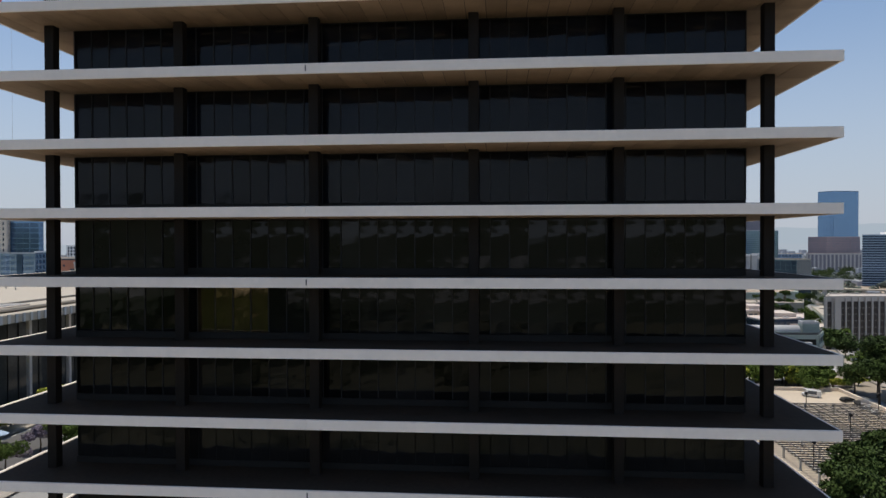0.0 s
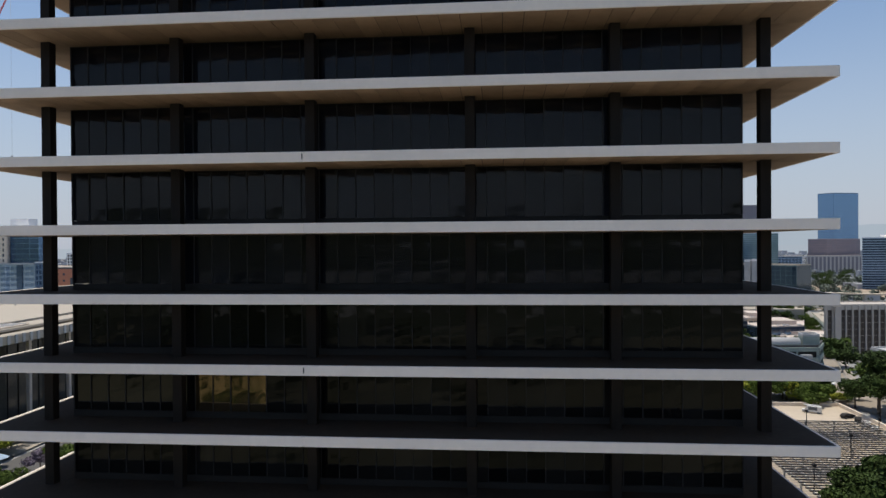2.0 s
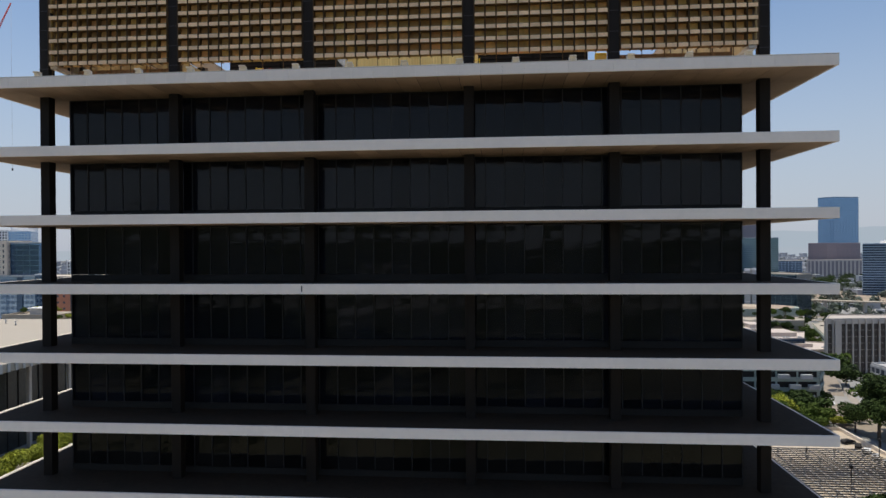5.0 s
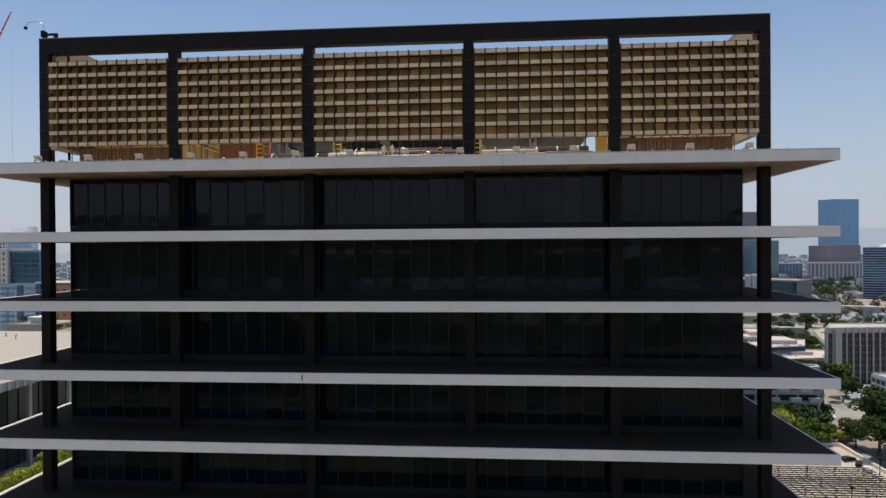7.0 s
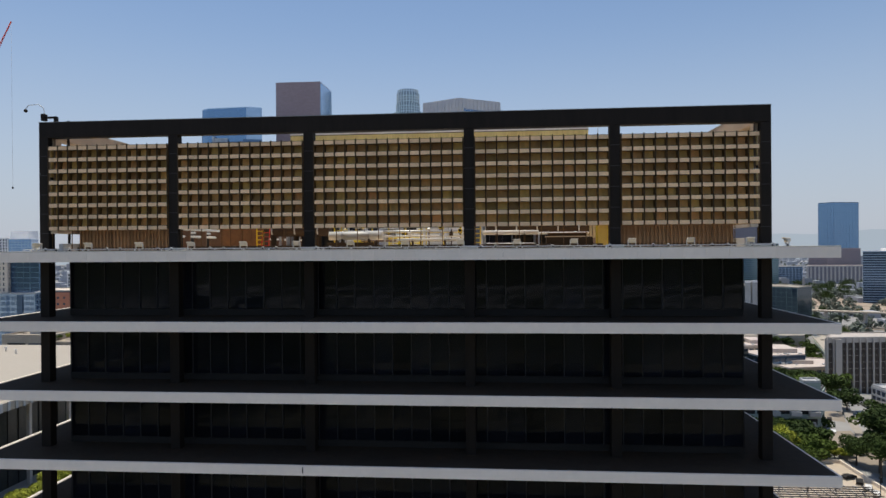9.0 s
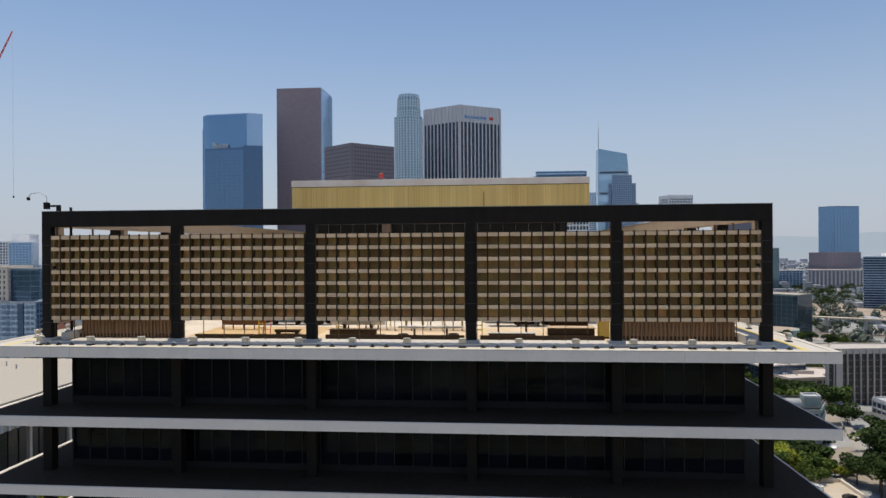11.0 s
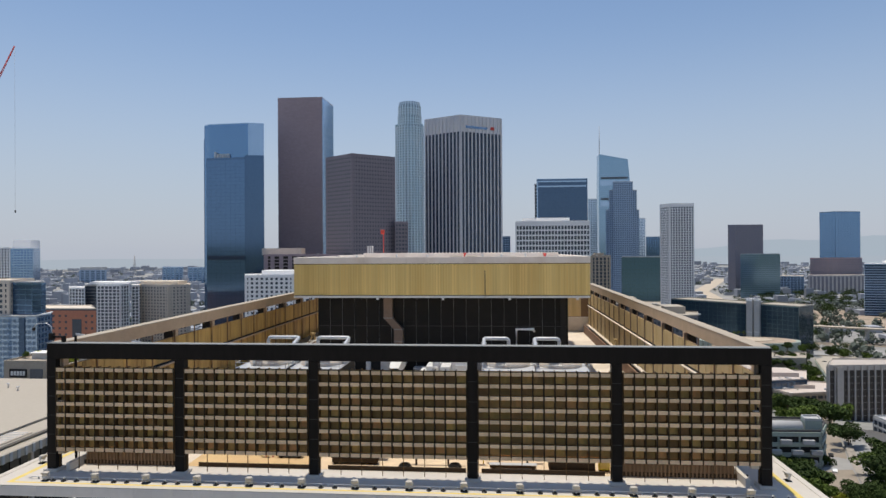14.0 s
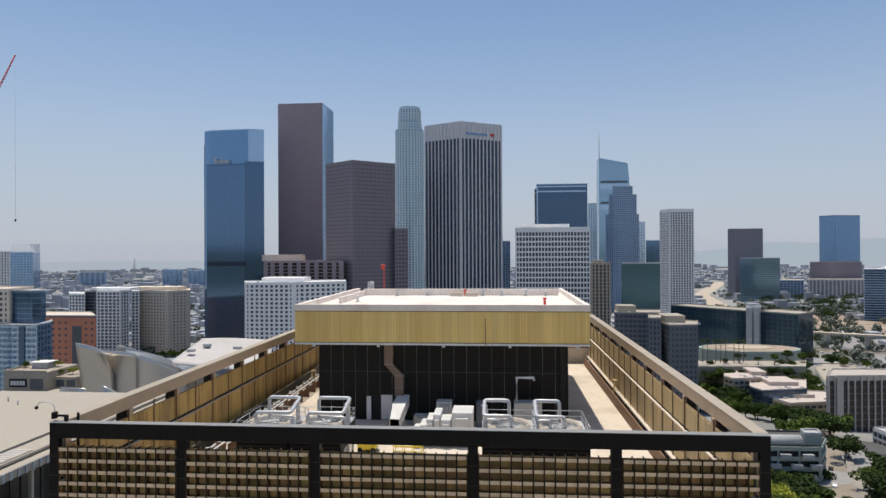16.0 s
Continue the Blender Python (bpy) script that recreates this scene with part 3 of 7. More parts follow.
            for x0, x1 in ((XL + 0.16, XL + MODULE - 0.018), (XL + (count - 1) * MODULE + 0.018, XR - 0.16)):
                part("soffit_corner", boxes((x0, x1, 0.16, GLASS - 0.02, z - SLAB - 0.002, z - SLAB + 0.028)), "soffit", slab)
            for i in range(15):
                for x in (XL + 0.16, XR - GLASS):
                    piece("side_soffit", me_side, slab, x, GLASS + 5.0 * i, z - SLAB + 0.028)


def build_columns():
    joint = mesh("panel_joint", boxes((-HALF - 0.004, HALF + 0.004, -HALF - 0.004, HALF, 0, 0.03)), "column_joint")

    def column(x, y, top, label):
        bm = boxes((x - HALF, x + HALF, y - HALF, y + HALF, -79, top))
        col = part("column", bevelled(bm, 0.02), "black", tower, label)
        for k in range(5):
            piece("panel_joint", joint, col, x, y, 1.2 + 1.25 * k)
        if y < 4:
            part("plinth", bevelled(boxes((x - 0.48, x + 0.48, y - 0.48, y + 0.48, 0, 0.22)), 0.03), "membrane", col, "white roofing kerb round the column")
    for x in COLUMNS:
        column(x, FRONT + HALF, 7.402, "square column clad in black steel")
    for j in range(1, 11):
        for x in (COLUMNS[0], COLUMNS[-1]):
            column(x, FRONT + HALF + j * SIDE_STEP, 7.402, "square column clad in black steel")
    part("roof_beam", bevelled(boxes((COLUMNS[0] - HALF, COLUMNS[-1] + HALF, FRONT, FRONT + 2 * HALF, 7.402, 8.397)), 0.025), "black", tower, "black steel beam across the rooftop frame")
    part("beam_flashing", boxes((COLUMNS[0] - HALF, COLUMNS[-1] + HALF, FRONT - 0.02, FRONT + 2 * HALF + 0.02, 8.397, 8.43)), "seam", tower, "thin pale metal flashing on the beam")
    y0, y1 = FRONT + 2 * HALF, FRONT + 2 * HALF + 10 * SIDE_STEP
    for x in (COLUMNS[0], COLUMNS[-1]):
        part("side_beam", bevelled(boxes((x - HALF - 0.12, x + HALF + 0.12, y0, y1, 7.402, 8.38)), 0.03), "tan", tower, "tan painted beam along the rooftop screen")
        part("beam_cap", bevelled(boxes((x - HALF - 0.14, x + HALF + 0.14, y0, y1, 8.384, 8.42)), 0.008), "sandstone", tower, "worn grey cap on the side beam")
    part("rear_beam", bevelled(boxes((COLUMNS[0] + HALF + 0.12, COLUMNS[-1] - HALF - 0.12, y1 - 0.62, y1, 7.402, 8.38)), 0.03), "tan", tower)


def build_glass():
    high = STOREY - SLAB
    x0, x1 = XL + GLASS, XR - GLASS
    n = 36
    w = (x1 - x0) / n
    me_pane = mesh("pane", boxes((0.022, w - 0.022, 0, 0.03, 0.42, high - 0.06)), "pane")
    me_open = mesh("pane", boxes((0.022, w - 0.022, 0, 0.03, 0.42, high - 0.06)), "pane_open")
    me_lamp = mesh("ceiling_light", boxes((-0.6, 0.6, -0.045, 0.045, -0.04, 0)), "lamp")
    me_clear = mesh("pane", boxes((0.022, w - 0.022, 0, 0.03, 0.42, high - 0.06)), "pane_clear")
    me_coated = mesh("pane", boxes((0.022, w - 0.022, 0, 0.03, 0.42, high - 0.06)), "pane_coated")
    me_mull = mesh("mullion", boxes((-0.026, 0.026, -0.06, 0.05, 0.40, high - 0.02)), "mullion")
    rng = random.Random(4)
    for k in range(18):
        z = -(k + 1) * STOREY
        wall = part("glass_wall", boxes((x0, x1, GLASS + (6.5 if k < 5 else 0.12), DEPTH - GLASS, z + 0.02, z + high - 0.01)), "joint", tower, "recessed storey of smoked glass")
        part("sill", boxes((x0, x1, GLASS - 0.03, GLASS + 0.115, z, z + 0.40)), "sill", wall, "dark metal sill")
        part("head", boxes((x0, x1, GLASS - 0.01, GLASS + 0.115, z + high - 0.06, z + high - 0.004)), "sill", wall)
        if k < 8:
            for i in range(n):
                piece("pane", me_open if k < 5 else me_coated if k == 6 and 7 <= i <= 10 else me_clear if k == 6 and i < 7 else me_pane, wall, x0 + i * w, GLASS + 0.04, z, rng.gauss(0, 0.25), rng.gauss(0, 0.25))
            for row in range(3 if k < 5 else 0):
                for i in range(17):
                    if rng.random() < 0.7:
                        piece("ceiling_light", me_lamp, wall, x0 + 1.3 + 2.52 * i, GLASS + 1.2 + 1.7 * row, z + high - 0.01)
            for i in range(n + 1):
                piece("mullion", me_mull, wall, x0 + i * w, GLASS + 0.03, z)
        else:
            tagged(part("lower_panes", boxes(*((x0 + i * w + 0.03, x0 + (i + 1) * w - 0.03, GLASS + 0.04, GLASS + 0.07, z + 0.42, z + high - 0.06) for i in range(n))), "pane", wall), kind="stuff")
        for xs in (x0 - 0.006, x1 - 0.03):
            m = int((DEPTH - 2 * GLASS) / MODULE)
            tagged(part("side_panes", boxes(*((xs, xs + 0.036, GLASS + 0.14 + i * MODULE, GLASS + 0.09 + (i + 1) * MODULE, z + 0.42, z + high - 0.06) for i in range(m))), "pane_side", wall), kind="stuff")


def cell_mesh(name, ring, x0, x1):
    """A profile in (y, z), drawn out from x0 to x1: its first side pale, the hanging panel gold, the rest brown."""
    bm = bmesh.new()
    p, q = [bm.verts.new((x0, y, z)) for y, z in ring], [bm.verts.new((x1, y, z)) for y, z in ring]
    n = len(ring)
    for i in range(n):
        f = bm.faces.new((p[i], p[(i + 1) % n], q[(i + 1) % n], q[i]))
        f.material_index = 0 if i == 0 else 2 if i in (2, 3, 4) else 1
    for side in (p, q):
        bm.faces.new(side).material_index = 1
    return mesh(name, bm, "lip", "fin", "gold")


def build_screens():
    """The egg-crate screens that stand between the columns of the rooftop frame."""
    z_top, pitch, lip = 6.83, 0.740, 0.25
    for b, n in enumerate(CELLS):
        xa, xb = COLUMNS[b] + HALF + 0.04, COLUMNS[b + 1] - HALF - 0.04
        w = (xb - xa) / n
        bm = boxes((xa - 0.036, xb + 0.036, 3.00, 3.03, z_top - 7 * pitch - lip, z_top - 0.03))
        bay = part("screen_bay", bm, "gold", tower, "egg-crate sunscreen bay of pale lips over brown and gold cells")
        # one cell: a lip, the shelf behind it and the panel that slopes out from under the shelf
        ring = ((0, -0.012), (0, -lip), (0.42, -lip), (0.34, 0.01 - pitch), (0.37, 0.01 - pitch), (0.46, 0.022 - lip), (0.05, 0.022 - lip), (0.05, -0.012))
        me, last = (cell_mesh("screen_cell", ring, 0.052, w - 0.052), mesh("screen_lip", boxes((0.052, w - 0.052, 0.0, 0.05, -lip, -0.012)), "lip"))
        fin = mesh("fin", boxes((-0.030, 0.030, 0.012, 0.72, -7 * pitch - lip, 0.02)), "fin")
        nose = mesh("fin_edge", boxes((-0.034, 0.034, -0.004, 0.010, -7 * pitch - lip, 0.07)), "edge")
        # added dark line along each row of lips; the screen has no rail there
        rail = mesh("rail", boxes((xa + 0.05, xb - 0.05, 0.004, 0.045, -0.010, 0.014)), "edge")
        for i in range(n + 1):
            piece("fin_edge", nose, piece("fin", fin, bay, xa + i * w, 2.53, z_top))
        for r in range(8):
            piece("rail", rail, bay, 0, 2.53, z_top - r * pitch)
        for i in range(n):
            for r in range(7):
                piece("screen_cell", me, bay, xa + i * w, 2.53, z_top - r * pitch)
            piece("screen_lip", last, bay, xa + i * w, 2.53, z_top - 7 * pitch)
        for i in range(0, n + 1, 2):
            part("hanger", boxes((xa + i * w - 0.02, xa + i * w + 0.02, 2.90, 2.95, 0.15, z_top - 7 * pitch - lip)), "fin", bay, "thin brown hanger rod")
        part("kick_rail", boxes((COLUMNS[b] + 0.5, COLUMNS[b + 1] - 0.5, 4.22, 4.30, 0.035, 0.30)), "edge", bay, "low dark rail under the screen")
    # side screens, gold inside, tan ledge at mid height
    for x, s in ((COLUMNS[0], 1), (COLUMNS[-1], -1)):
        for j in range(10):
            ya, yb = FRONT + 2 * HALF + j * SIDE_STEP, FRONT + (j + 1) * SIDE_STEP
            bay = part("side_screen", boxes((*sorted((x + s * 0.33, x + s * 0.45)), ya - 2 * HALF, yb, 1.4, 6.83)), "rib", tower, "weathered gold rooftop screen panel")
            for i in range(3):
                y0, y1 = yb - SIDE_STEP + SIDE_STEP * i / 3, yb - SIDE_STEP + SIDE_STEP * (i + 1) / 3
                for z0, z1 in ((1.45, 4.55), (4.86, 6.8)):
                    xx = sorted((x + s * 0.455, x + s * 0.50))
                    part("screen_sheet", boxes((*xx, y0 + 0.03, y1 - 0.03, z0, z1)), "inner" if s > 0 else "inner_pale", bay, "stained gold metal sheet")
            for i in range(2):
                yp = ya - 2 * HALF + 0.31 + SIDE_STEP / 2 * i
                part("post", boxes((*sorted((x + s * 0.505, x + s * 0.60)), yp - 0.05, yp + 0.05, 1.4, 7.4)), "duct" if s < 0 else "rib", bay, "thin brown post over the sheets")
            part("stub", boxes((*sorted((x + s * 0.10, x + s * 0.50)), ya - 2 * HALF + 0.42, ya - 2 * HALF + 1.05, 6.84, 7.39)), "tan", bay, "tan stub under the beam")
            xx = sorted((x + s * 0.455, x + s * 0.72))
            # right-hand ledges get the paler colour for the sun on them
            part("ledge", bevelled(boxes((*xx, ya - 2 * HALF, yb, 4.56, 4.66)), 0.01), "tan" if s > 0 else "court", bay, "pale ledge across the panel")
            # near-black strip painted in for the shade over the ledge
            part("recess", boxes((*sorted((x + s * 0.452, x + s * 0.47)), ya - 2 * HALF, yb, 4.66, 4.85)), "joint", bay, "dark strip for the shade over the ledge")
            if j:
                # near-black sheet added where the gap under the panel is only dark
                part("vent_gap", boxes((*sorted((x + s * 0.30, x + s * 0.36)), ya - 2 * HALF, yb, 0.04, 1.19)), "joint", bay, "added dark backing for the open gap beneath the panel")
            xx = sorted((x + s * 0.46, x + s * 0.9))
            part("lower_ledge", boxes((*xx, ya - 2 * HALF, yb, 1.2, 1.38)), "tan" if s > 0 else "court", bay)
    # the screen that closes the plant court at its far end
    y1 = FRONT + 2 * HALF + 10 * SIDE_STEP
    rear = part("rear_screen", boxes((COLUMNS[0] + 0.5, COLUMNS[-1] - 0.5, y1 - 0.5, y1 - 0.4, 2.6, 6.83)), "rib", tower, "weathered gold screen at the far end of the roof")
    part("rear_wall", boxes((COLUMNS[0] + 0.5, COLUMNS[-1] - 0.5, y1 - 0.6, y1 - 0.4, 0.03, 2.55)), "court", rear, "cream wall at the far end of the court")
    sheet = mesh("screen_sheet", boxes((0.03, 2.44, -0.05, 0, 2.7, 6.8)), "inner_pale")
    for i in range(17):
        piece("screen_sheet", sheet, rear, COLUMNS[0] + 0.9 + 2.5 * i, y1 - 0.505, 0)
    # ribbed base walls behind the outer bays
    for xa, xb in ((-24.9, -17.8), (10.4, 17.6)):
        wall = part("base_wall", boxes((xa, xb, 4.3, 4.4, 0, 1.5)), "rib", tower, "ribbed brown metal base wall")
        rib = mesh("wall_rib", boxes((0, 0.10, 0, 0.08, 0.02, 1.46)), "rib")
        x = xa + 0.05
        while x < xb - 0.1:
            piece("wall_rib", rib, wall, x, 4.215, 0)
            x += 0.24
    part("base_wall", boxes((17.4, 17.58, 4.45, DEPTH - 5, 0, 1.35)), "rust", tower, "rust-brown low wall along the roof edge")
    # left-hand wall is black for the deep shade below the gold sheets
    part("base_wall", boxes((-25.0, -24.82, 4.45, DEPTH - 5, 0, 1.8)), "dark_panel", tower, "low wall along the roof edge, blackened for the shade there")


def build_roof():
    def strips(name, mat, label, *rows):
        for row in rows:
            part(name, boxes(row), mat, tower, label)
    strips("roof_membrane", "membrane", "white roofing along the slab's edge", (XL + 0.15, XR - 0.15, 0.45, 4.2, 0.0, 0.02), (XL + 0.15, -25.3, 4.2, DEPTH - 0.5, 0, 0.02), (17.7, XR - 0.15, 4.2, DEPTH - 0.5, 0, 0.02))
    strips("court_floor", "court", "sunlit cream roofing of the plant court", (-25.3, 17.7, 4.2, DEPTH - 0.5, 0, 0.03))
    # front strips of the court, tinted warm for light bounced off the gold screens
    strips("court_strip", "ochre", "ochre strip of court floor, warmed for light off the screens", (-17.9, -9.2, 4.25, 10.5, 0.031, 0.036))
    strips("court_strip", "straw", "straw-coloured strip of court floor, warmed for light off the screens", (-9.19, 17.6, 4.25, 10.5, 0.031, 0.036))
    for x in (17.72, -25.3):
        part("corner_kerb", bevelled(boxes((x, x + 0.28, 2.75, 9.5, 0.021, 0.55)), 0.02), "membrane", tower, "low white roofing kerb")
    for row in ((XL, XR, 0.0, 0.42, 0.002, 0.06), (XL, XL + 0.42, 0.42, DEPTH, 0.002, 0.06), (XR - 0.42, XR, 0.42, DEPTH, 0.002, 0.06)):
        part("coping", bevelled(boxes(row), 0.01), "membrane", tower, "pale coping")
    strips("edge_line", "yellow", "yellow painted safety line", (XL + 1.4, XR - 1.4, 0.46, 0.70, 0.02, 0.026), (XR - 1.75, XR - 1.4, 0.70, DEPTH - 1, 0.02, 0.026), (XL + 1.4, XL + 1.75, 0.70, DEPTH - 1, 0.02, 0.026))


build_slabs()
build_columns()
build_glass()
build_screens()
build_roof()


# ---- rooftop: penthouse and plant ----
PX0, PX1, PY0, PY1, PZ0, PZ1 = -20.2, 12.94, 34.98, 68.0, 9.22, 13.2


def build_penthouse():
    ph = thing("penthouse", "rooftop penthouse with gold ribbed fascia over black panelled walls", "penthouse", at=(0, 0, ROOF))
    o = 2.15
    body = part("wall", boxes((PX0 + o, PX1 - o, PY0 + o, PY1 - o, 0.03, PZ0 + 0.05)), "dark_panel", ph, "black panelled wall")
    n = 20
    w = (PX1 - PX0 - 2 * o) / n
    for z0, z1 in ((0.2, 6.1), (6.14, 9.0)):
        sheet = mesh("wall_panel", boxes((0.02, w - 0.02, -0.05, 0, z0, z1)), "dark_panel")
        for i in range(n):
            piece("wall_panel", sheet, body, PX0 + o + i * w, PY0 + o - 0.01, 0)
    part("wall_rail", boxes((PX0 + o, PX1 - o, PY0 + o - 0.085, PY0 + o - 0.062, 5.6, 5.66)), "column_joint", body, "thin dark rail across the panels")
    seam = mesh("wall_seam", boxes((-0.009, 0.009, -0.07, 0, 0.2, 9.0)), "seam")
    for i in range(1, n):
        piece("wall_seam", seam, body, PX0 + o + i * w, PY0 + o - 0.01, 0)
    part("soffit", boxes((PX0 + 0.05, PX1 - 0.05, PY0 + 0.05, PY1 - 0.05, PZ0 - 0.10, PZ0 + 0.04)), "white", ph, "pale soffit")
    part("lower_trim", bevelled(boxes((PX0 - 0.06, PX1 + 0.06, PY0 - 0.06, PY0 + 0.04, PZ0 - 0.2, PZ0 + 0.04)), 0.015), "white", ph, "white drip trim")
    core = part("fascia", boxes((PX0, PX1, PY0, PY1, PZ0 + 0.05, PZ1 - 0.3)), "fascia_gold", ph, "gold ribbed metal fascia")
    x = PX0
    bm = bmesh.new()
    while x < PX1 - 0.2:
        add_box(bm, x + 0.01, x + 0.19, PY0 - 0.055, PY0 - 0.002, PZ0 + 0.06, PZ1 - 0.34)
        x += 0.30
    tagged(part("ribs", bm, "fascia_gold", core, "vertical gold ribs"), kind="stuff")
    bm = bmesh.new()
    y = PY0
    while y < PY1 - 0.2:
        add_box(bm, PX0 - 0.05, PX0 - 0.002, y + 0.01, y + 0.19, PZ0 + 0.06, PZ1 - 0.34)
        add_box(bm, PX1 + 0.002, PX1 + 0.05, y + 0.01, y + 0.19, PZ0 + 0.06, PZ1 - 0.34)
        y += 0.30
    tagged(part("side_ribs", bm, "fascia_gold", core), kind="stuff")
    for z0, z1 in ((PZ1 - 0.40, PZ1 - 0.335), (PZ0 + 0.045, PZ0 + 0.10)):
        part("shadow_gap", boxes((PX0 - 0.068, PX1 + 0.068, PY0 - 0.068, PY0 - 0.057, z0, z1)), "edge", core, "thin dark line along the gold fascia")
    part("conductor", boxes((1.44, 1.52, PY0 - 0.13, PY0 - 0.062, PZ0 - 0.3, PZ1 - 1.1)), "duct", core, "thin brown pipe on the fascia")
    for k in range(5):
        xk = PX0 + 2.2 + 7.4 * k
        part("drip_lug", boxes((xk - 0.14, xk + 0.14, PY0 - 0.16, PY0 - 0.07, PZ0 - 0.42, PZ0 - 0.12)), "white", core, "small white lug under the trim")
    part("roof", boxes((PX0 + 0.4, PX1 - 0.4, PY0 + 0.4, PY1 - 0.4, PZ1 - 0.32, PZ1 - 0.22)), "parapet", ph, "pale roof membrane")
    for row in ((PX0 - 0.08, PX1 + 0.08, PY0 - 0.08, PY0 + 0.45), (PX0 - 0.08, PX0 + 0.45, PY0 + 0.45, PY1), (PX1 - 0.45, PX1 + 0.08, PY0 + 0.45, PY1)):
        part("parapet", bevelled(boxes((*row, PZ1 - 0.33, PZ1 + 0.4)), 0.02), "parapet", ph, "warm white parapet")
    part("rear_parapet", bevelled(boxes((PX0 + 2.8, PX1 - 1.2, PY1 - 8.4, PY1 - 8.0, PZ1 - 0.25, PZ1 + 0.75), (PX0 + 2.8, PX0 + 3.1, PY0 + 9, PY1 - 8.4, PZ1 - 0.25, PZ1 + 0.55)), 0.03), "parapet", ph, "raised pale inner parapet")
    # double door, standing open, with pale leaves
    dx = -11.8
    part("doorway", boxes((dx, dx + 1.1, PY0 + o - 0.09, PY0 + o - 0.062, 0.1, 2.9)), "joint", ph, "dark open doorway")
    leaf = part("door", bevelled(boxes((dx + 1.12, dx + 2.42, PY0 + o - 0.14, PY0 + o - 0.08, 0.1, 2.95)), 0.01), "white", ph, "pale metal door")
    part("handle", boxes((dx + 1.25, dx + 1.3, PY0 + o - 0.19, PY0 + o - 0.14, 1.2, 1.4)), "galv", leaf)
    leaf = part("door", bevelled(boxes((dx - 0.55, dx - 0.03, PY0 + o - 0.4, PY0 + o - 0.08, 0.1, 2.8)), 0.01), "white", ph, "pale metal door seen at an angle")
    part("handle", boxes((dx - 0.2, dx - 0.15, PY0 + o - 0.45, PY0 + o - 0.4, 1.2, 1.4)), "galv", leaf)
    # square duct that jogs down the wall
    yy = PY0 + o - 0.75
    bm = bmesh.new()
    path = ((-9.7, 9.0), (-9.7, 6.6), (-8.5, 5.3), (-8.5, 2.9))
    for (x0, z0), (x1, z1) in zip(path, path[1:]):
        v = [bm.verts.new(c) for c in ((x0 - 0.5, yy, z0), (x0 + 0.5, yy, z0), (x0 + 0.5, yy + 0.7, z0), (x0 - 0.5, yy + 0.7, z0), (x1 - 0.5, yy, z1), (x1 + 0.5, yy, z1), (x1 + 0.5, yy + 0.7, z1), (x1 - 0.5, yy + 0.7, z1))]
        for f in ((0, 1, 5, 4), (1, 2, 6, 5), (2, 3, 7, 6), (3, 0, 4, 7), (0, 3, 2, 1), (4, 5, 6, 7)):
            bm.faces.new([v[i] for i in f])
    duct = part("duct", bm, "duct", ph, "brown square duct jogging down the wall")
    part("duct_flange", boxes((-10.24, -9.16, yy - 0.04, yy + 0.74, 6.55, 6.65), (-9.04, -7.96, yy - 0.04, yy + 0.74, 5.25, 5.35), (-9.04, -7.96, yy - 0.04, yy + 0.74, 3.9, 3.98)), "seam", duct)
    part("corner_post", bevelled(boxes((PX1 - o - 0.9, PX1 - o - 0.3, PY0 + o - 0.3, PY0 + o - 0.07, 0.03, 9.0)), 0.03), "sill", ph, "dark corner downpipe casing")
    # things on the penthouse roof
    for x, y, h in ((-16.3, 60, 0.8), (-2.0, 59.0, 0.9), (8.5, 41.5, 0.9)):
        hyd = thing("standpipe", "red standpipe on the penthouse roof", "standpipe", "roof standpipes", (x, y, ROOF + PZ1 - 0.22))
        b = bmesh.new()
        add_tube(b, ((0, 0, 0), (0, 0, h)), 0.16, 10)
        part("pipe", b, "red", hyd)
        part("cap", boxes((-0.22, 0.22, -0.12, 0.12, h - 0.12, h + 0.06)), "red", hyd)
    mast = thing("beacon_mast", "tall thin red mast with an orange head", "mast", at=(-14.9, 63.0, ROOF + PZ1 - 0.22))
    b = bmesh.new()
    add_tube(b, ((0, 0, 0), (0, 0, 4.6)), 0.07, 8)
    part("pole", b, "red", mast)
    part("head", bevelled(boxes((-0.45, 0.15, -0.15, 0.15, 3.9, 4.6)), 0.05), "red", mast, "faded red lamp head")
    ant = thing("antenna_mount", "grey antenna panels on a short frame", "antenna", at=(-16.6, 61.0, ROOF + PZ1 - 0.22))
    for dxx in (-0.35, 0.0, 0.35):
        part("panel", boxes((dxx - 0.12, dxx + 0.12, -0.06, 0.06, 0.6, 2.1)), "galv", ant)
    part("frame", boxes((-0.5, 0.5, -0.04, 0.04, 0.7, 0.8), (-0.05, 0.05, -0.05, 0.05, 0, 2.0)), "galv", ant)
    for x, y, h in ((-12.2, 58.8, 0.7), (-7.6, 59.1, 0.5), (0.6, 58.9, 0.8), (3.4, 59.0, 0.6), (6.9, 58.7, 0.7), (9.8, 58.9, 0.5), (-15.6, 47.0, 0.6)):
        vent = thing("vent_pipe", "short grey vent pipe on the penthouse roof", "vent pipe", "penthouse roof vents", (x, y, ROOF + PZ1 - 0.22))
        b = bmesh.new()
        add_tube(b, ((0, 0, 0), (0, 0, h)), 0.13, 10)
        part("pipe", b, "galv", vent)
        b = bmesh.new()
        add_tube(b, ((0, 0, h + 0.03), (0, 0, h + 0.16)), 0.22, 10, r1=0.08)
        part("cowl", b, "galv", vent)
        part("flashing", boxes((-0.3, 0.3, -0.3, 0.3, 0.001, 0.03)), "seam", vent)
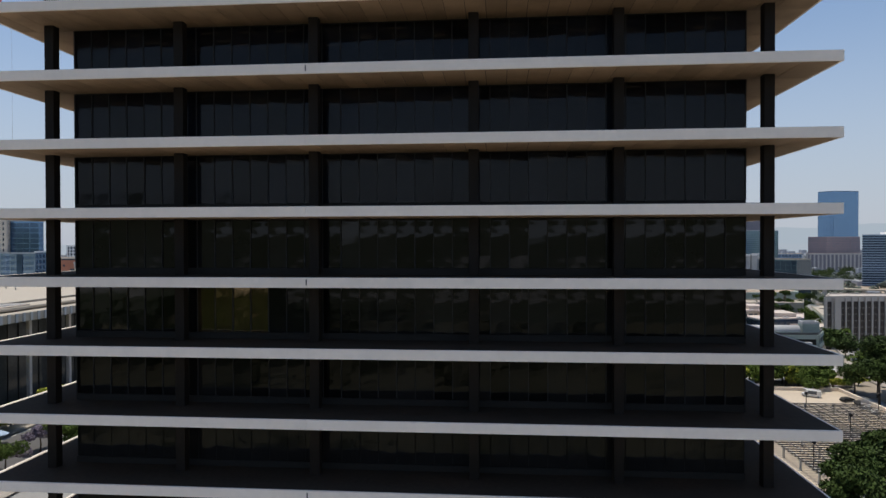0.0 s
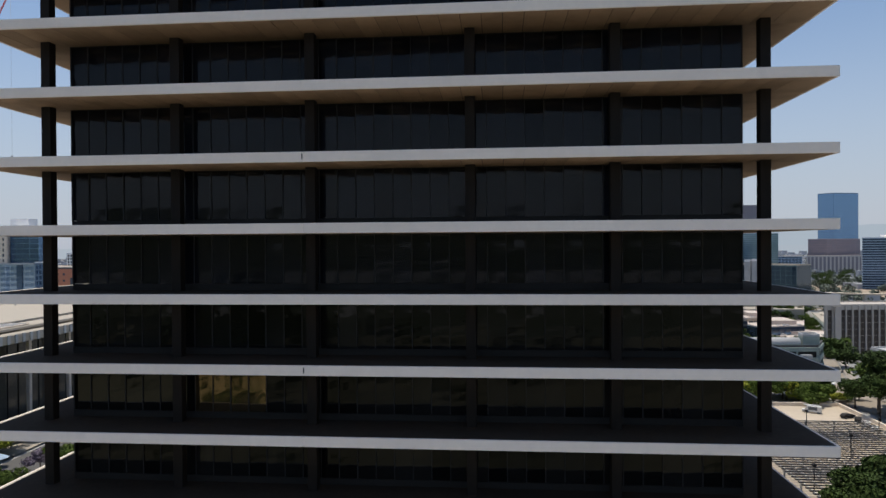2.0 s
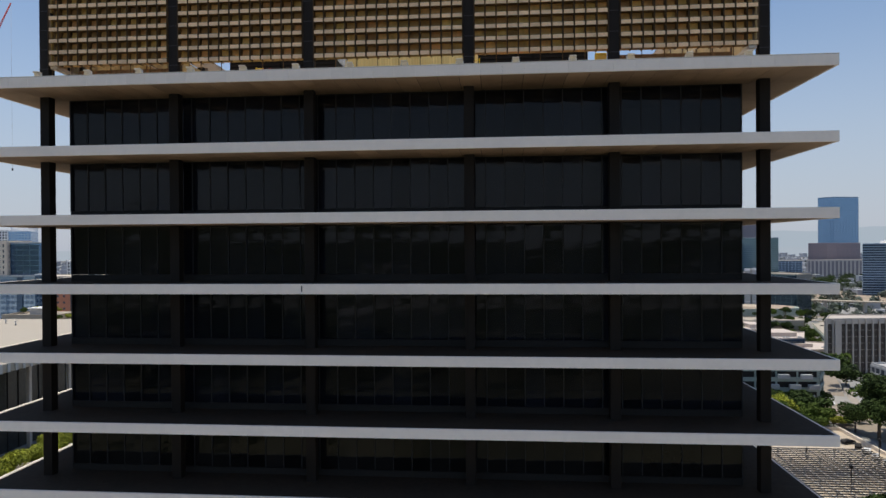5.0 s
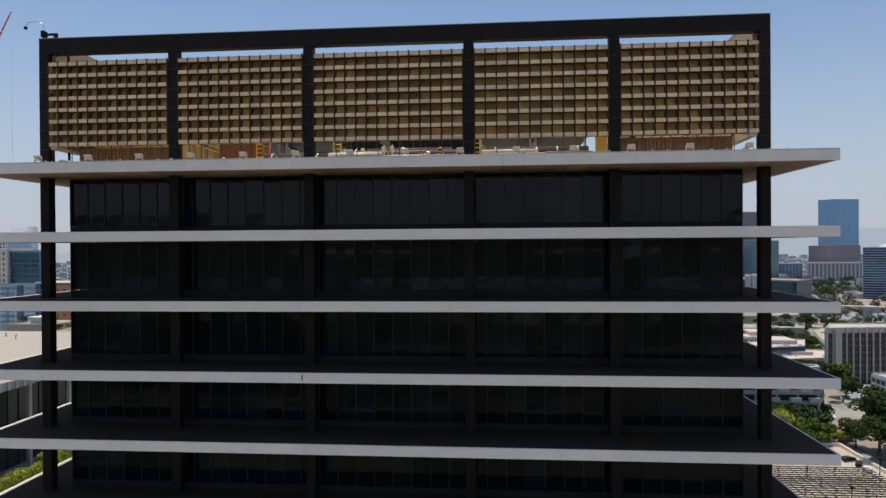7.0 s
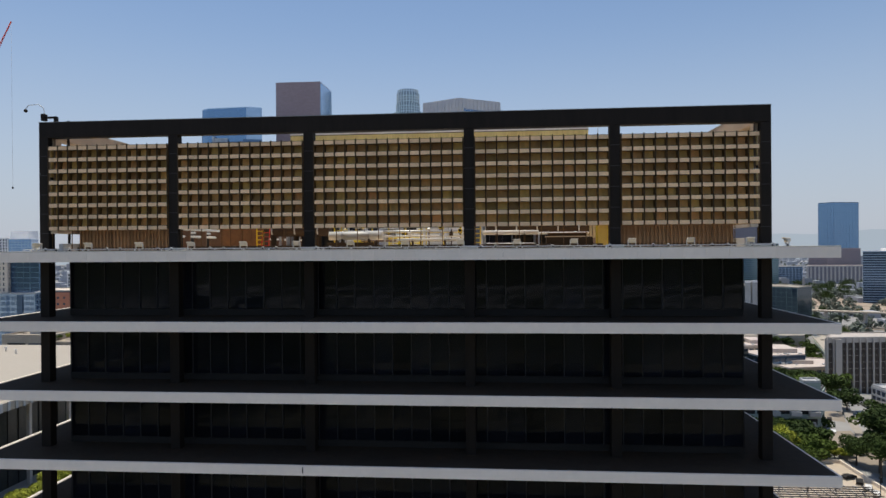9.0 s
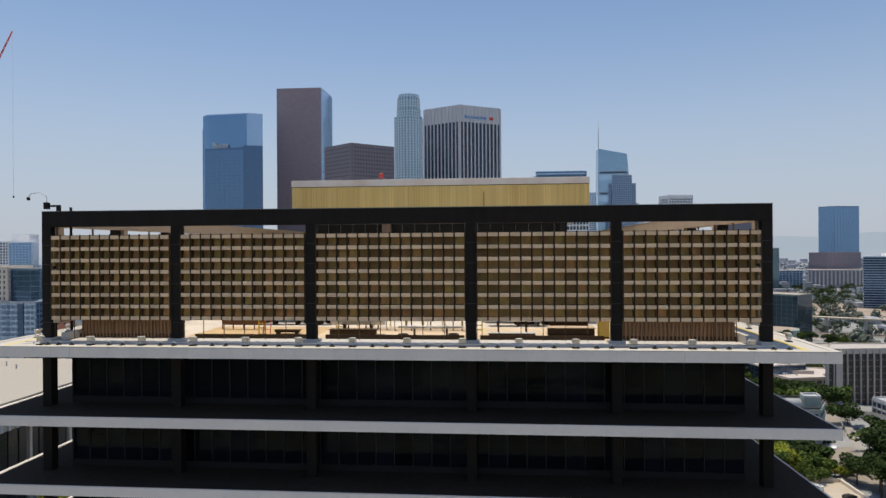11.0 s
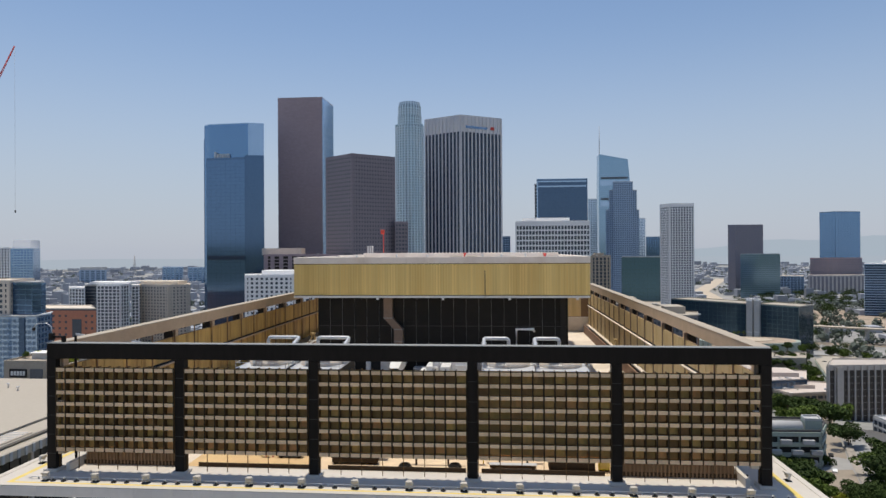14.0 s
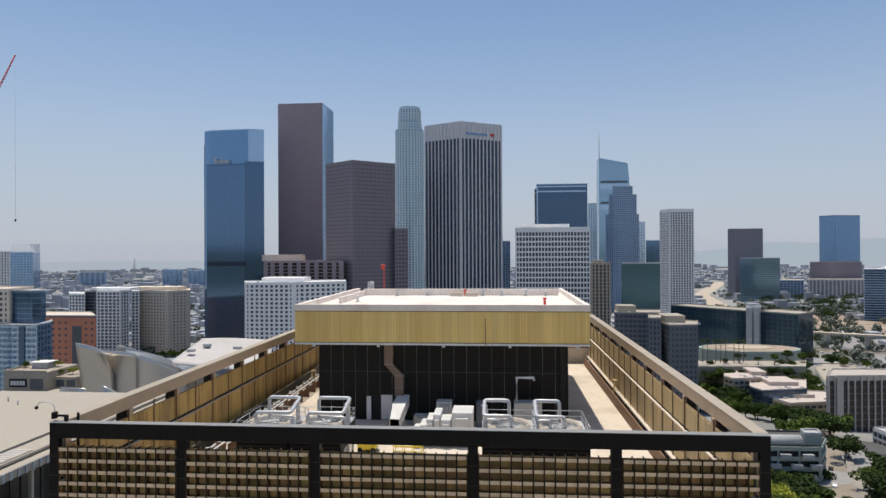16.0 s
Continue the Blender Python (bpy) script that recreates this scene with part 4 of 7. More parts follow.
    for x, y in ((-3.2, 57.5), (-1.0, 57.6)):
        box = thing("roof_box", "small pale equipment box on the penthouse roof", "equipment box", "roof boxes", (x, y, ROOF + PZ1 - 0.22))
        part("casing", bevelled(boxes((-0.9, 0.9, -0.4, 0.4, 0.1, 0.6)), 0.04), "court", box)
        part("feet", boxes((-0.8, -0.6, -0.3, 0.3, 0, 0.1), (0.6, 0.8, -0.3, 0.3, 0, 0.1)), "galv", box)


def wire(points, r=0.02):
    bm = bmesh.new()
    add_tube(bm, points, r, 4)
    return bm


def cooling_tower(x, y, m):
    """One cell: a pale casing with louvres, a fan cowl on top and a looping inlet pipe, its run mirrored by m."""
    t = thing("cooling_tower", "dark cooling tower on tall legs with cream fan cowl", "cooling tower", "cooling towers in the plant court", (x, y, ROOF + 2.67))
    t.matrix_basis = pose(x, y, ROOF + 2.67) @ Matrix.Scale(0.87, 4)
    part("casing", bevelled(boxes((-2.45, 2.45, -3.2, 3.2, 0.6, 2.4)), 0.05), "dark_panel", t, "dark louvred casing")
    for z in (0.75, 1.1, 1.45, 1.8, 2.15):
        part("louvre", boxes((-2.3, 2.3, -3.3, -3.2, z, z + 0.2)), "sill", t)
    for sx in (-2.3, 2.1):
        for sy in (-3.0, 2.8):
            part("leg", boxes((sx, sx + 0.2, sy, sy + 0.2, -3.03, 0.6)), "galv", t)
    bm = bmesh.new()
    ring, inner = circle(0, 0, 2.1, 28), circle(0, 0, 1.95, 28)
    lo, hi = [bm.verts.new((a, b, 2.4)) for a, b in ring], [bm.verts.new((a * 0.98, b * 0.98, 3.0)) for a, b in ring]
    ih, il = [bm.verts.new((a, b, 3.0)) for a, b in inner], [bm.verts.new((a, b, 2.42)) for a, b in inner]
    for k in range(28):
        j = (k + 1) % 28
        for q in ((lo[k], lo[j], hi[j], hi[k]), (hi[k], hi[j], ih[j], ih[k]), (ih[k], ih[j], il[j], il[k])):
            bm.faces.new(q).smooth = True
    part("fan_cowl", bm, "court", t, "cream round fan cowl")
    guard = part("fan_guard", wire([(1.9 * math.cos(math.pi * k / 10), 1.9 * math.sin(math.pi * k / 10), 2.85) for k in range(21)]), "galv", t, "wire fan guard")
    for k in range(6):
        a = math.pi * k / 6
        part("guard_spoke", wire(((-1.95 * math.cos(a), -1.95 * math.sin(a), 2.85), (1.95 * math.cos(a), 1.95 * math.sin(a), 2.85))), "galv", guard)
    for r in (0.5, 0.9, 1.3, 1.7):
        part("guard_ring", wire([(r * math.cos(math.pi * k / 10), r * math.sin(math.pi * k / 10), 2.85) for k in range(21)]), "galv", guard)
    for k in range(6):
        a = math.pi * k / 3
        bm = bmesh.new()
        c, s = math.cos(a), math.sin(a)
        v = [bm.verts.new(p) for p in ((0.15 * c + 0.1 * s, 0.15 * s - 0.1 * c, 2.65), (1.8 * c + 0.25 * s, 1.8 * s - 0.25 * c, 2.68), (1.8 * c - 0.25 * s, 1.8 * s + 0.25 * c, 2.56), (0.15 * c - 0.1 * s, 0.15 * s + 0.1 * c, 2.58))]
        bm.faces.new(v)
        bmesh.ops.solidify(bm, geom=bm.faces[:], thickness=0.02)
        part("fan_blade", bm, "seam", t)

    def bend(pts, r=0.35):
        pts = [Vector(p) for p in pts]
        out = [pts[0]]
        for a, b, c in zip(pts, pts[1:], pts[2:]):
            u, v = (a - b).normalized() * r, (c - b).normalized() * r
            out += [b + u * (1 - q) ** 2 + v * q ** 2 for q in (0, 0.25, 0.5, 0.75, 1)]
        return out + [pts[-1]]
    end = -1.1 if m > 0 else -0.3
    runs = (("inlet_pipe", 0.18, ((end, -1.7, 2.4), (end, -1.7, 4.0), (2.3, -1.7, 4.0), (2.3, 1.5, 4.75), (end + 0.2, 1.5, 4.75), (end + 0.2, 1.5, 2.4))),
            ("riser_pipe", 0.22, ((2.15, 1.2, -3.03), (2.15, 1.2, 3.7), (2.3, 0.3, 4.4))),
            ("drain_pipe", 0.15, ((2.2, -0.4, -3.03), (2.2, -0.4, 3.3), (0.9, -0.4, 3.3), (0.9, -0.4, 2.5))))
    for name, r, pts in runs:
        pts = [(q[0] * m, q[1], q[2]) for q in pts]
        bm = bmesh.new()
        add_tube(bm, bend(pts), r, 10)
        pipe = part(name, bm, "galv", t, "thick grey pipe with bends")
        for q in (pts[0], pts[-1]):
            part("flange", boxes((q[0] - r - 0.07, q[0] + r + 0.07, q[1] - r - 0.07, q[1] + r + 0.07, q[2] + 0.02, q[2] + 0.1)), "seam", pipe)
    part("valve", bevelled(boxes((1.25 * m - 0.25, 1.25 * m + 0.25, -0.2, 0.3, 3.2, 3.75)), 0.06), "galv", t, "grey valve body")
    part("top_deck", boxes((-2.45, 2.45, -3.2, 3.2, 2.401, 2.45)), "galv", t, "grey metal deck round the fan")
    rail = bmesh.new()
    for z in (2.95, 3.5):
        for a, b in (((-2.4, -3.1), (2.4, -3.1)), ((2.4, -3.1), (2.4, 2.85)), ((2.4, 2.85), (-2.4, 2.85)), ((-2.4, 2.85), (-2.4, -3.1))):
            add_tube(rail, ((*a, z), (*b, z)), 0.03, 5)
    for px, py in ((-2.4, -3.1), (0, -3.1), (2.4, -3.1), (2.4, 0), (2.4, 2.85), (0, 2.85), (-2.4, 2.85), (-2.4, 0)):
        add_tube(rail, ((px, py, 2.4), (px, py, 3.5)), 0.03, 5)
    part("guard_rail", rail, "galv", t, "grey tube guard rail")
    return t


def build_plant():
    for x in (-16.4, -11.95, 3.75, 8.0):
        cooling_tower(x, 16.8, 1 if x < 0 else -1)
    # units near the penthouse are grey and slate, its shade put into their colour
    rows = ((-5.3, 28.0, 0.75, 2.4, 1.75, "white"), (-4.6, 28.2, 0.7, 2.6, 2.2, "white"), (-3.95, 28.4, 0.65, 2.8, 2.75, "white"), (-3.25, 28.6, 0.75, 3.0, 3.2, "white"), (-2.35, 28.0, 1.0, 2.4, 2.75, "white"), (-0.7, 28.6, 2.1, 3.2, 3.45, "white"), (-3.15, 35.2, 1.7, 1.4, 2.8, "grey"), (0.9, 34.9, 0.9, 1.2, 2.85, "slate"), (-5.6, 34.6, 1.8, 1.4, 1.3, "grey"), (-0.6, 35.0, 1.1, 1.2, 2.2, "grey"))
    for x, y, w, d, h, m in rows:
        u = thing("air_handler", {"white": "white", "grey": "grey", "slate": "shade-darkened grey"}[m] + " sheet-metal air handling unit with duct hood", "air handler", "air handling units", (x, y, ROOF + 0.03))
        c = part("casing", bevelled(boxes((-w / 2, w / 2, -d / 2, d / 2, 0.15, h)), 0.04), m, u)
        part("hood", boxes((-w * 0.3, w * 0.3, -d / 2 - 0.35, -d / 2 - 0.01, h * 0.45, h * 0.85)), m, u, "boxed outlet")
        for y0 in (-d / 2 + 0.1, d / 2 - 0.25):
            part("skid", boxes((-w / 2, w / 2, y0, y0 + 0.15, 0, 0.14)), "seam", u)
        part("seams", boxes((-w / 2 - 0.01, w / 2 + 0.01, -0.03, 0.03, 0.2, h + 0.012)), "galv", u)
    u = thing("plant_cabinet", "grey cabinet with a bent vent pipe beside the penthouse wall", "cabinet", at=(6.2, 34.4, ROOF + 0.03))
    part("casing", bevelled(boxes((-1.6, 1.4, -0.8, 0.8, 0, 3.0)), 0.04), "grey", u)
    b = bmesh.new()
    add_tube(b, ((-1.3, 0, 3.0), (-1.3, 0, 5.6), (0.6, 0, 5.6), (0.6, 0, 5.3)), 0.16, 8)
    part("vent_pipe", b, "white", u, "white bent vent pipe")
    # the duct's foot, sloping down to the court
    t = thing("duct_foot", "pale sheet-metal duct sloping down from the wall to the court", "duct", at=(0, 0, ROOF))
    rows = ((36.9, -8.72, -7.34, 3.05), (32.8, -8.64, -7.2, 2.95), (29.5, -8.4, -7.44, 2.05))
    for (ya, a0, a1, za), (yb, b0, b1, zb) in zip(rows, rows[1:]):
        bm = bmesh.new()
        v = [bm.verts.new(c) for c in ((b0, yb, zb - 1.2), (b1, yb, zb - 1.2), (a1, ya, za - 1.2), (a0, ya, za - 1.2), (b0, yb, zb), (b1, yb, zb), (a1, ya, za), (a0, ya, za))]
        for f in ((0, 3, 2, 1), (4, 5, 6, 7), (0, 1, 5, 4), (1, 2, 6, 5), (2, 3, 7, 6), (3, 0, 4, 7)):
            bm.faces.new([v[i] for i in f])
        part("casing", bm, "white", t)
        part("flange", boxes((b0 - 0.05, b1 + 0.05, yb, yb + 0.08, zb - 1.24, zb + 0.05)), "galv", t)
    part("plinth", bevelled(boxes((-8.46, -7.38, 29.42, 30.6, 0.03, 0.92)), 0.03), "grey", t, "grey plinth under the duct's end")
    part("leg", boxes((-8.3, -8.2, 34, 34.1, 0.03, 1.75), (-7.6, -7.5, 34, 34.1, 0.03, 1.75)), "galv", t)
    lift = thing("yellow_lift", "yellow scissor lift parked in the plant court", "lift", at=(-9.9, 25.4, ROOF + 0.03))
    part("chassis", bevelled(boxes((-0.9, 0.9, -0.7, 0.7, 0.25, 1.0)), 0.05), "lemon", lift)
    part("platform", bevelled(boxes((-1.0, 1.0, -0.7, 0.7, 1.35, 1.6)), 0.03), "lemon", lift)
    for sx in (-0.7, 0.6):
        part("scissor", boxes((sx, sx + 0.1, -0.5, 0.5, 1.0, 1.35)), "joint", lift)
    for wx in (-0.65, 0.65):
        for wy in (-0.72, 0.52):
            bm = bmesh.new()
            add_tube(bm, ((wx, wy, 0.25), (wx, wy + 0.2, 0.25)), 0.25, 10)
            part("wheel", bm, "tyre", lift)
    guard = thing("barrier", "yellow tube barrier round an open hatch in the court", "barrier", at=(-5.75, 24.4, ROOF + 0.03))
    for sy in (-0.7, 0.7):
        for z in (0.5, 1.0):
            b = bmesh.new()
            add_tube(b, ((-1.35, sy, z), (1.35, sy, z)), 0.05, 6)
            part("rail", b, "lemon", guard)
        for k in range(4):
            b = bmesh.new()
            add_tube(b, ((-1.35 + 0.9 * k, sy, 0), (-1.35 + 0.9 * k, sy, 1.0)), 0.045, 6)
            part("post", b, "lemon", guard)
    for sx in (-1.35, 1.35):
        b = bmesh.new()
        add_tube(b, ((sx, -0.7, 1.0), (sx, 0.7, 1.0)), 0.05, 6)
        part("end_rail", b, "lemon", guard)
    # folding stands on the two walks
    for x, y in ((18.2, 49.5), (-23.6, 54.0)):
        t = thing("folding_stand", "tan timber folding stand by the rail", "stand", "folding stands", (x, y, ROOF + 0.03))
        for sy in (-0.7, 0.7):
            for sx in (-0.45, 0.45):
                b = bmesh.new()
                add_tube(b, ((sx, sy, 0), (sx * 0.3, 0, 2.5)), 0.09, 5)
                part("leg", b, "inner_pale", t)
        part("top_board", boxes((-0.3, 0.3, -0.35, 0.35, 2.4, 2.55)), "inner_pale", t)
    # ducts, troughs and pipework that show beneath the screens
    def lying(name, label, category, x0, x1, y, z, r, mat):
        t = thing(name, label, category, "", (0, 0, ROOF + 0.03))
        b = bmesh.new()
        add_tube(b, ((x0, y, z), (x1, y, z)), r, 14)
        part("shell", b, mat, t)
        k = max(2, int((x1 - x0) / 1.5))
        for i in range(k):
            x = x0 + (x1 - x0) * (i + 0.5) / k
            part("saddle", boxes((x - 0.06, x + 0.06, y - r, y + r, 0, z - r * 0.7)), "edge", t, "dark steel saddle")
            b = bmesh.new()
            add_tube(b, ((x - 0.05, y, z), (x + 0.05, y, z)), r + 0.03, 14)
            part("band", b, "galv", t)
        return t

    def trough(x0, x1, y0, y1, h, lid):
        t = thing("steel_trough", "dark brown steel trough with a pale lid on the roof", "trough", "rooftop troughs", (0, 0, ROOF + 0.03))
        part("box", bevelled(boxes((x0, x1, y0, y1, 0.12, h)), 0.03), "edge", t)
        part("lid", bevelled(boxes((x0 - 0.05, x1 + 0.05, y0 - 0.02, y1 + 0.05, h + 0.002, h + 0.05)), 0.01), lid, t, "pale metal lid")
        for x in (x0 + 0.1, x1 - 0.3):
            part("foot", boxes((x, x + 0.2, y0 + 0.05, y1 - 0.05, 0, 0.12)), "edge", t)
    lying("white_duct", "thick white insulated duct lying on dark saddles", "duct", -8.4, -4.7, 6.6, 0.92, 0.30, "white")
    lying("white_duct", "long white pipe on dark saddles under the sunscreen", "pipe", 2.1, 5.8, 6.4, 1.05, 0.15, "white")
    lying("white_pipe", "thin white pipe on low saddles", "pipe", -3.6, 0.7, 5.6, 0.62, 0.09, "white")
    lying("white_pipe", "thin white pipe on low saddles", "pipe", 5.6, 9.2, 7.2, 1.0, 0.08, "white")
    lying("brown_duct", "dark brown duct lying across the court", "duct", -15.2, -9.8, 12.2, 1.5, 0.5, "dark_duct")
    lying("brown_duct", "dark brown duct lying across the court", "duct", 2.2, 9.8, 11.8, 1.6, 0.55, "dark_duct")
    # this dark box stands in for the shadow beneath the white duct
    trough(-8.2, -5.1, 5.3, 5.9, 0.42, "edge")
    trough(2.4, 5.4, 4.9, 5.3, 0.30, "galv")
    trough(6.2, 9.1, 4.5, 5.5, 0.70, "tan")
    trough(6.4, 8.9, 6.0, 6.7, 0.95, "rust")
    trough(-12.3, -10.6, 6.3, 6.7, 0.25, "edge")
    # valve manifold with yellow hand wheels
    man = thing("valve_manifold", "crowded pipe manifold with yellow valves and thin stands", "pipework", at=(0, 0, ROOF + 0.03))
    rng = random.Random(21)
    for k, (y, z, m) in enumerate(((8.6, 0.9, "white"), (9.0, 1.25, "galv"), (9.4, 1.6, "seam"), (9.9, 0.6, "duct"), (10.2, 1.9, "duct"))):
        b = bmesh.new()
        add_tube(b, ((-8.1 + 0.4 * k, y, z), (1.0 - 0.3 * k, y, z)), 0.07 + 0.015 * (k % 3), 8)
        part("pipe", b, m, man)
    for k in range(13):
        x, y = -7.8 + 0.68 * k + rng.uniform(-0.15, 0.15), rng.choice((8.6, 9.0, 9.4))
        h = rng.uniform(1.3, 2.1)
        part("stand", boxes((x - 0.04, x + 0.04, y + 0.12, y + 0.2, 0, h)), rng.choice(("edge", "edge", "galv")), man)
        if k % 2 == 0:
            b = bmesh.new()
            add_tube(b, [(x + 0.14 * math.cos(math.pi * q / 5), y - 0.25, h - 0.3 + 0.14 * math.sin(math.pi * q / 5)) for q in range(11)], 0.03, 5)
            part("hand_wheel", b, "lemon", man, "yellow hand wheel")
        part("valve", bevelled(boxes((x - 0.13, x + 0.13, y - 0.14, y + 0.12, h - 0.5, h - 0.2)), 0.04), rng.choice(("galv", "white", "edge")), man)
    # coil of dark cable
    for x, y in ((-3.2, 5.0), (0.1, 5.2)):
        coil = thing("cable_coil", "dark coil of cable lying on the roof", "cable", "cable coils", (x, y, ROOF + 0.03))
        for k in range(3):
            part("turn", wire([((0.42 - 0.05 * k) * math.cos(math.pi * q / 8), (0.36 - 0.04 * k) * math.sin(math.pi * q / 8), 0.05 + 0.08 * k) for q in range(17)], 0.045), "joint", coil)
    # yellow panel, ladders and rails
    t = thing("yellow_cabinet", "bright yellow upright equipment cabinet by the sunscreen", "cabinet", at=(9.75, 5.2, ROOF + 0.03))
    part("body", bevelled(boxes((-0.36, 0.36, -0.2, 0.2, 0.1, 1.85)), 0.03), "lemon", t)
    part("door", boxes((-0.30, 0.30, -0.225, -0.203, 0.2, 1.7)), "yellow", t)
    part("base", boxes((-0.34, 0.34, -0.18, 0.18, 0, 0.1)), "edge", t)
    for x, y, ln in ((-5.0, 10.8, 5.0), (-0.9, 10.8, 2.6), (-8.0, 7.4, 0.5), (1.75, 6.0, 0.4), (-13.3, 6.6, 0.45)):
        t = thing("guard_rail", "yellow painted tube guard rail", "guard rail", "yellow guard rails", (x, y, ROOF + 0.03))
        for z in (0.6, 1.2, 1.8) if ln > 1 else (0.4, 0.7, 1.0, 1.3, 1.6, 1.9):
            b = bmesh.new()
            add_tube(b, ((-ln / 2, 0, z), (ln / 2, 0, z)), 0.035, 6)
            part("bar", b, "lemon", t)
        k = max(2, int(ln / 1.1) + 1)
        for i in range(k):
            sx = -ln / 2 + ln * i / (k - 1)
            part("post", boxes((sx - 0.035, sx + 0.035, -0.035, 0.035, 0, 2.0)), "lemon", t)
    # dark cabinets in the shade beyond the second bay
    for x, w, h, m in ((-16.2, 1.9, 2.0, "rust"), (-11.6, 1.4, 1.7, "sill"), (-10.0, 1.0, 2.1, "dark_panel"), (5.0, 1.6, 1.9, "dark_panel"), (7.4, 2.2, 2.2, "sill")):
        t = thing("dark_cabinet", "dark steel equipment cabinet on the roof court", "cabinet", "dark cabinets", (x, 13.4 if x < 0 else 13.0, ROOF + 0.03))
        part("body", bevelled(boxes((-w / 2, w / 2, -0.45, 0.45, 0.1, h)), 0.03), m, t)
        part("door", boxes((-w * 0.42, w * 0.42, -0.475, -0.453, 0.2, h - 0.15)), "joint", t)
        part("base", boxes((-w / 2 + 0.05, w / 2 - 0.05, -0.4, 0.4, 0, 0.1)), "edge", t)
    wall = thing("screen_wall", "brown metal windbreak wall on the roof court", "screen wall", at=(0, 0, ROOF + 0.03))
    for k in range(4):
        part("panel", boxes((-17.2 + 0.8 * k, -16.44 + 0.8 * k, 9.0, 9.06, 0.3, 2.5)), "rust", wall)
        part("post", boxes((-17.24 + 0.8 * k, -17.18 + 0.8 * k, 9.06, 9.16, 0, 2.55)), "rust", wall)
    run = thing("pipe_run", "white pipes on short stands along the screen wall", "pipes", at=(-23.6, 12.0, ROOF + 0.03))
    for dx, z in ((0.0, 1.5), (0.5, 1.15), (0.9, 1.75)):
        b = bmesh.new()
        add_tube(b, ((dx, 0, z), (dx, 20, z), (dx, 44, z)), 0.1, 8)
        part("pipe", b, "white", run)
    for k in range(15):
        part("stand", boxes((-0.1, 1.0, 3.0 * k + 0.4, 3.0 * k + 0.5, 0, 1.68)), "rust", run)
        part("bracket", boxes((-0.2, 0.2, 3.0 * k + 1.6, 3.0 * k + 1.9, 1.3, 1.7)), "galv", run)
    ladder = thing("step_ladder", "rust-red steel ladder leaning on the rooftop pipes", "ladder", at=(-12.9, 6.4, ROOF + 0.03))
    for s in (-0.25, 0.25):
        b = bmesh.new()
        add_tube(b, ((s, 0, 0), (s, 0.5, 2.0)), 0.035, 6)
        part("stile", b, "red", ladder)
    for i in range(6):
        part("rung", boxes((-0.25, 0.25, 0.06 + 0.075 * i, 0.10 + 0.075 * i, 0.28 + 0.3 * i, 0.32 + 0.3 * i)), "red", ladder)


def flood_light():
    f = thing("flood_light", "white boxy floodlight on a short bracket at the roof edge", "floodlight", "floodlights along the roof edge", (0, 0, -50))
    part("housing", bevelled(boxes((-0.23, 0.23, -0.18, 0.18, 0.34, 0.66)), 0.05), "membrane", f)
    part("visor", bevelled(boxes((-0.25, 0.25, -0.28, -0.16, 0.57, 0.68)), 0.02), "membrane", f)
    part("yoke", boxes((-0.28, -0.24, -0.06, 0.06, 0.2, 0.54), (0.24, 0.28, -0.06, 0.06, 0.2, 0.54), (-0.28, 0.28, -0.06, 0.06, 0.16, 0.2), (-0.05, 0.05, -0.05, 0.05, 0.06, 0.16)), "galv", f)
    part("foot", boxes((-0.26, 0.26, -0.2, 0.2, 0, 0.06)), "joint", f, "dark foot plate")
    return f


def build_edge():
    f = flood_light()
    spots = [(-25.4 + 3.29 * k, 0.98, 0) for k in range(14)] + [(20.75, 4.2 + 3.2 * k, -90) for k in range(16)] + [(-28.0, 4.2 + 3.2 * k, 90) for k in range(10)]
    for x, y, r in spots:
        copy_thing(f, pose(x, y, ROOF + 0.02, 0, 0, r) @ Matrix.Scale(0.82, 4))
    f.matrix_basis = pose(20.75, 58.6, ROOF + 0.02, 0, 0, -90) @ Matrix.Scale(0.82, 4)
    puck = thing("roof_anchor", "small dark roof anchor by the edge", "anchor", "roof anchors", (-24.9, 0.95, ROOF + 0.02))
    b = bmesh.new()
    add_prism(b, circle(0, 0, 0.16, 10), 0, 0.06)
    add_prism(b, circle(0, 0, 0.05, 8), 0.06, 0.14)
    part("plate", b, "joint", puck)
    b = bmesh.new()
    add_tube(b, [(0.09 * math.cos(a), 0, 0.14 + 0.09 * math.sin(a)) for a in (0, 0.8, 1.57, 2.3, 3.14)], 0.025, 6)
    part("eye", b, "galv", puck)
    for k in range(14):
        for d in (1.2, 2.05):
            copy_thing(puck, pose(-25.4 + 3.29 * k + d, 0.95, ROOF + 0.02))
    b = bmesh.new()
    add_tube(b, ((XL + 2.5, 1.25, 0.16), (XR - 3.0, 1.25, 0.16)), 0.03, 6)
    line = thing("conduit", "thin white conduit run between the floodlights", "conduit", at=(0, 0, ROOF))
    part("tube", b, "white", line)
    for k in range(26):
        part("clip", boxes((XL + 3 + 1.7 * k, XL + 3.06 + 1.7 * k, 1.21, 1.29, 0.02, 0.15)), "galv", line)
    # lamp arm on the corner of the frame
    a = thing("corner_camera_arm", "black bracket with a curved arm and a round camera", "camera", at=(COLUMNS[0] + 0.6, FRONT + 0.4, ROOF + 8.43))
    part("bracket", boxes((-0.1, 0.1, -0.1, 0.1, 0, 0.35), (-0.75, 0.1, -0.08, 0.08, 0.3, 0.42)), "black", a)
    part("horn", bevelled(boxes((-0.95, -0.7, -0.2, 0.2, 0.15, 0.6)), 0.04), "black", a)
    b = bmesh.new()
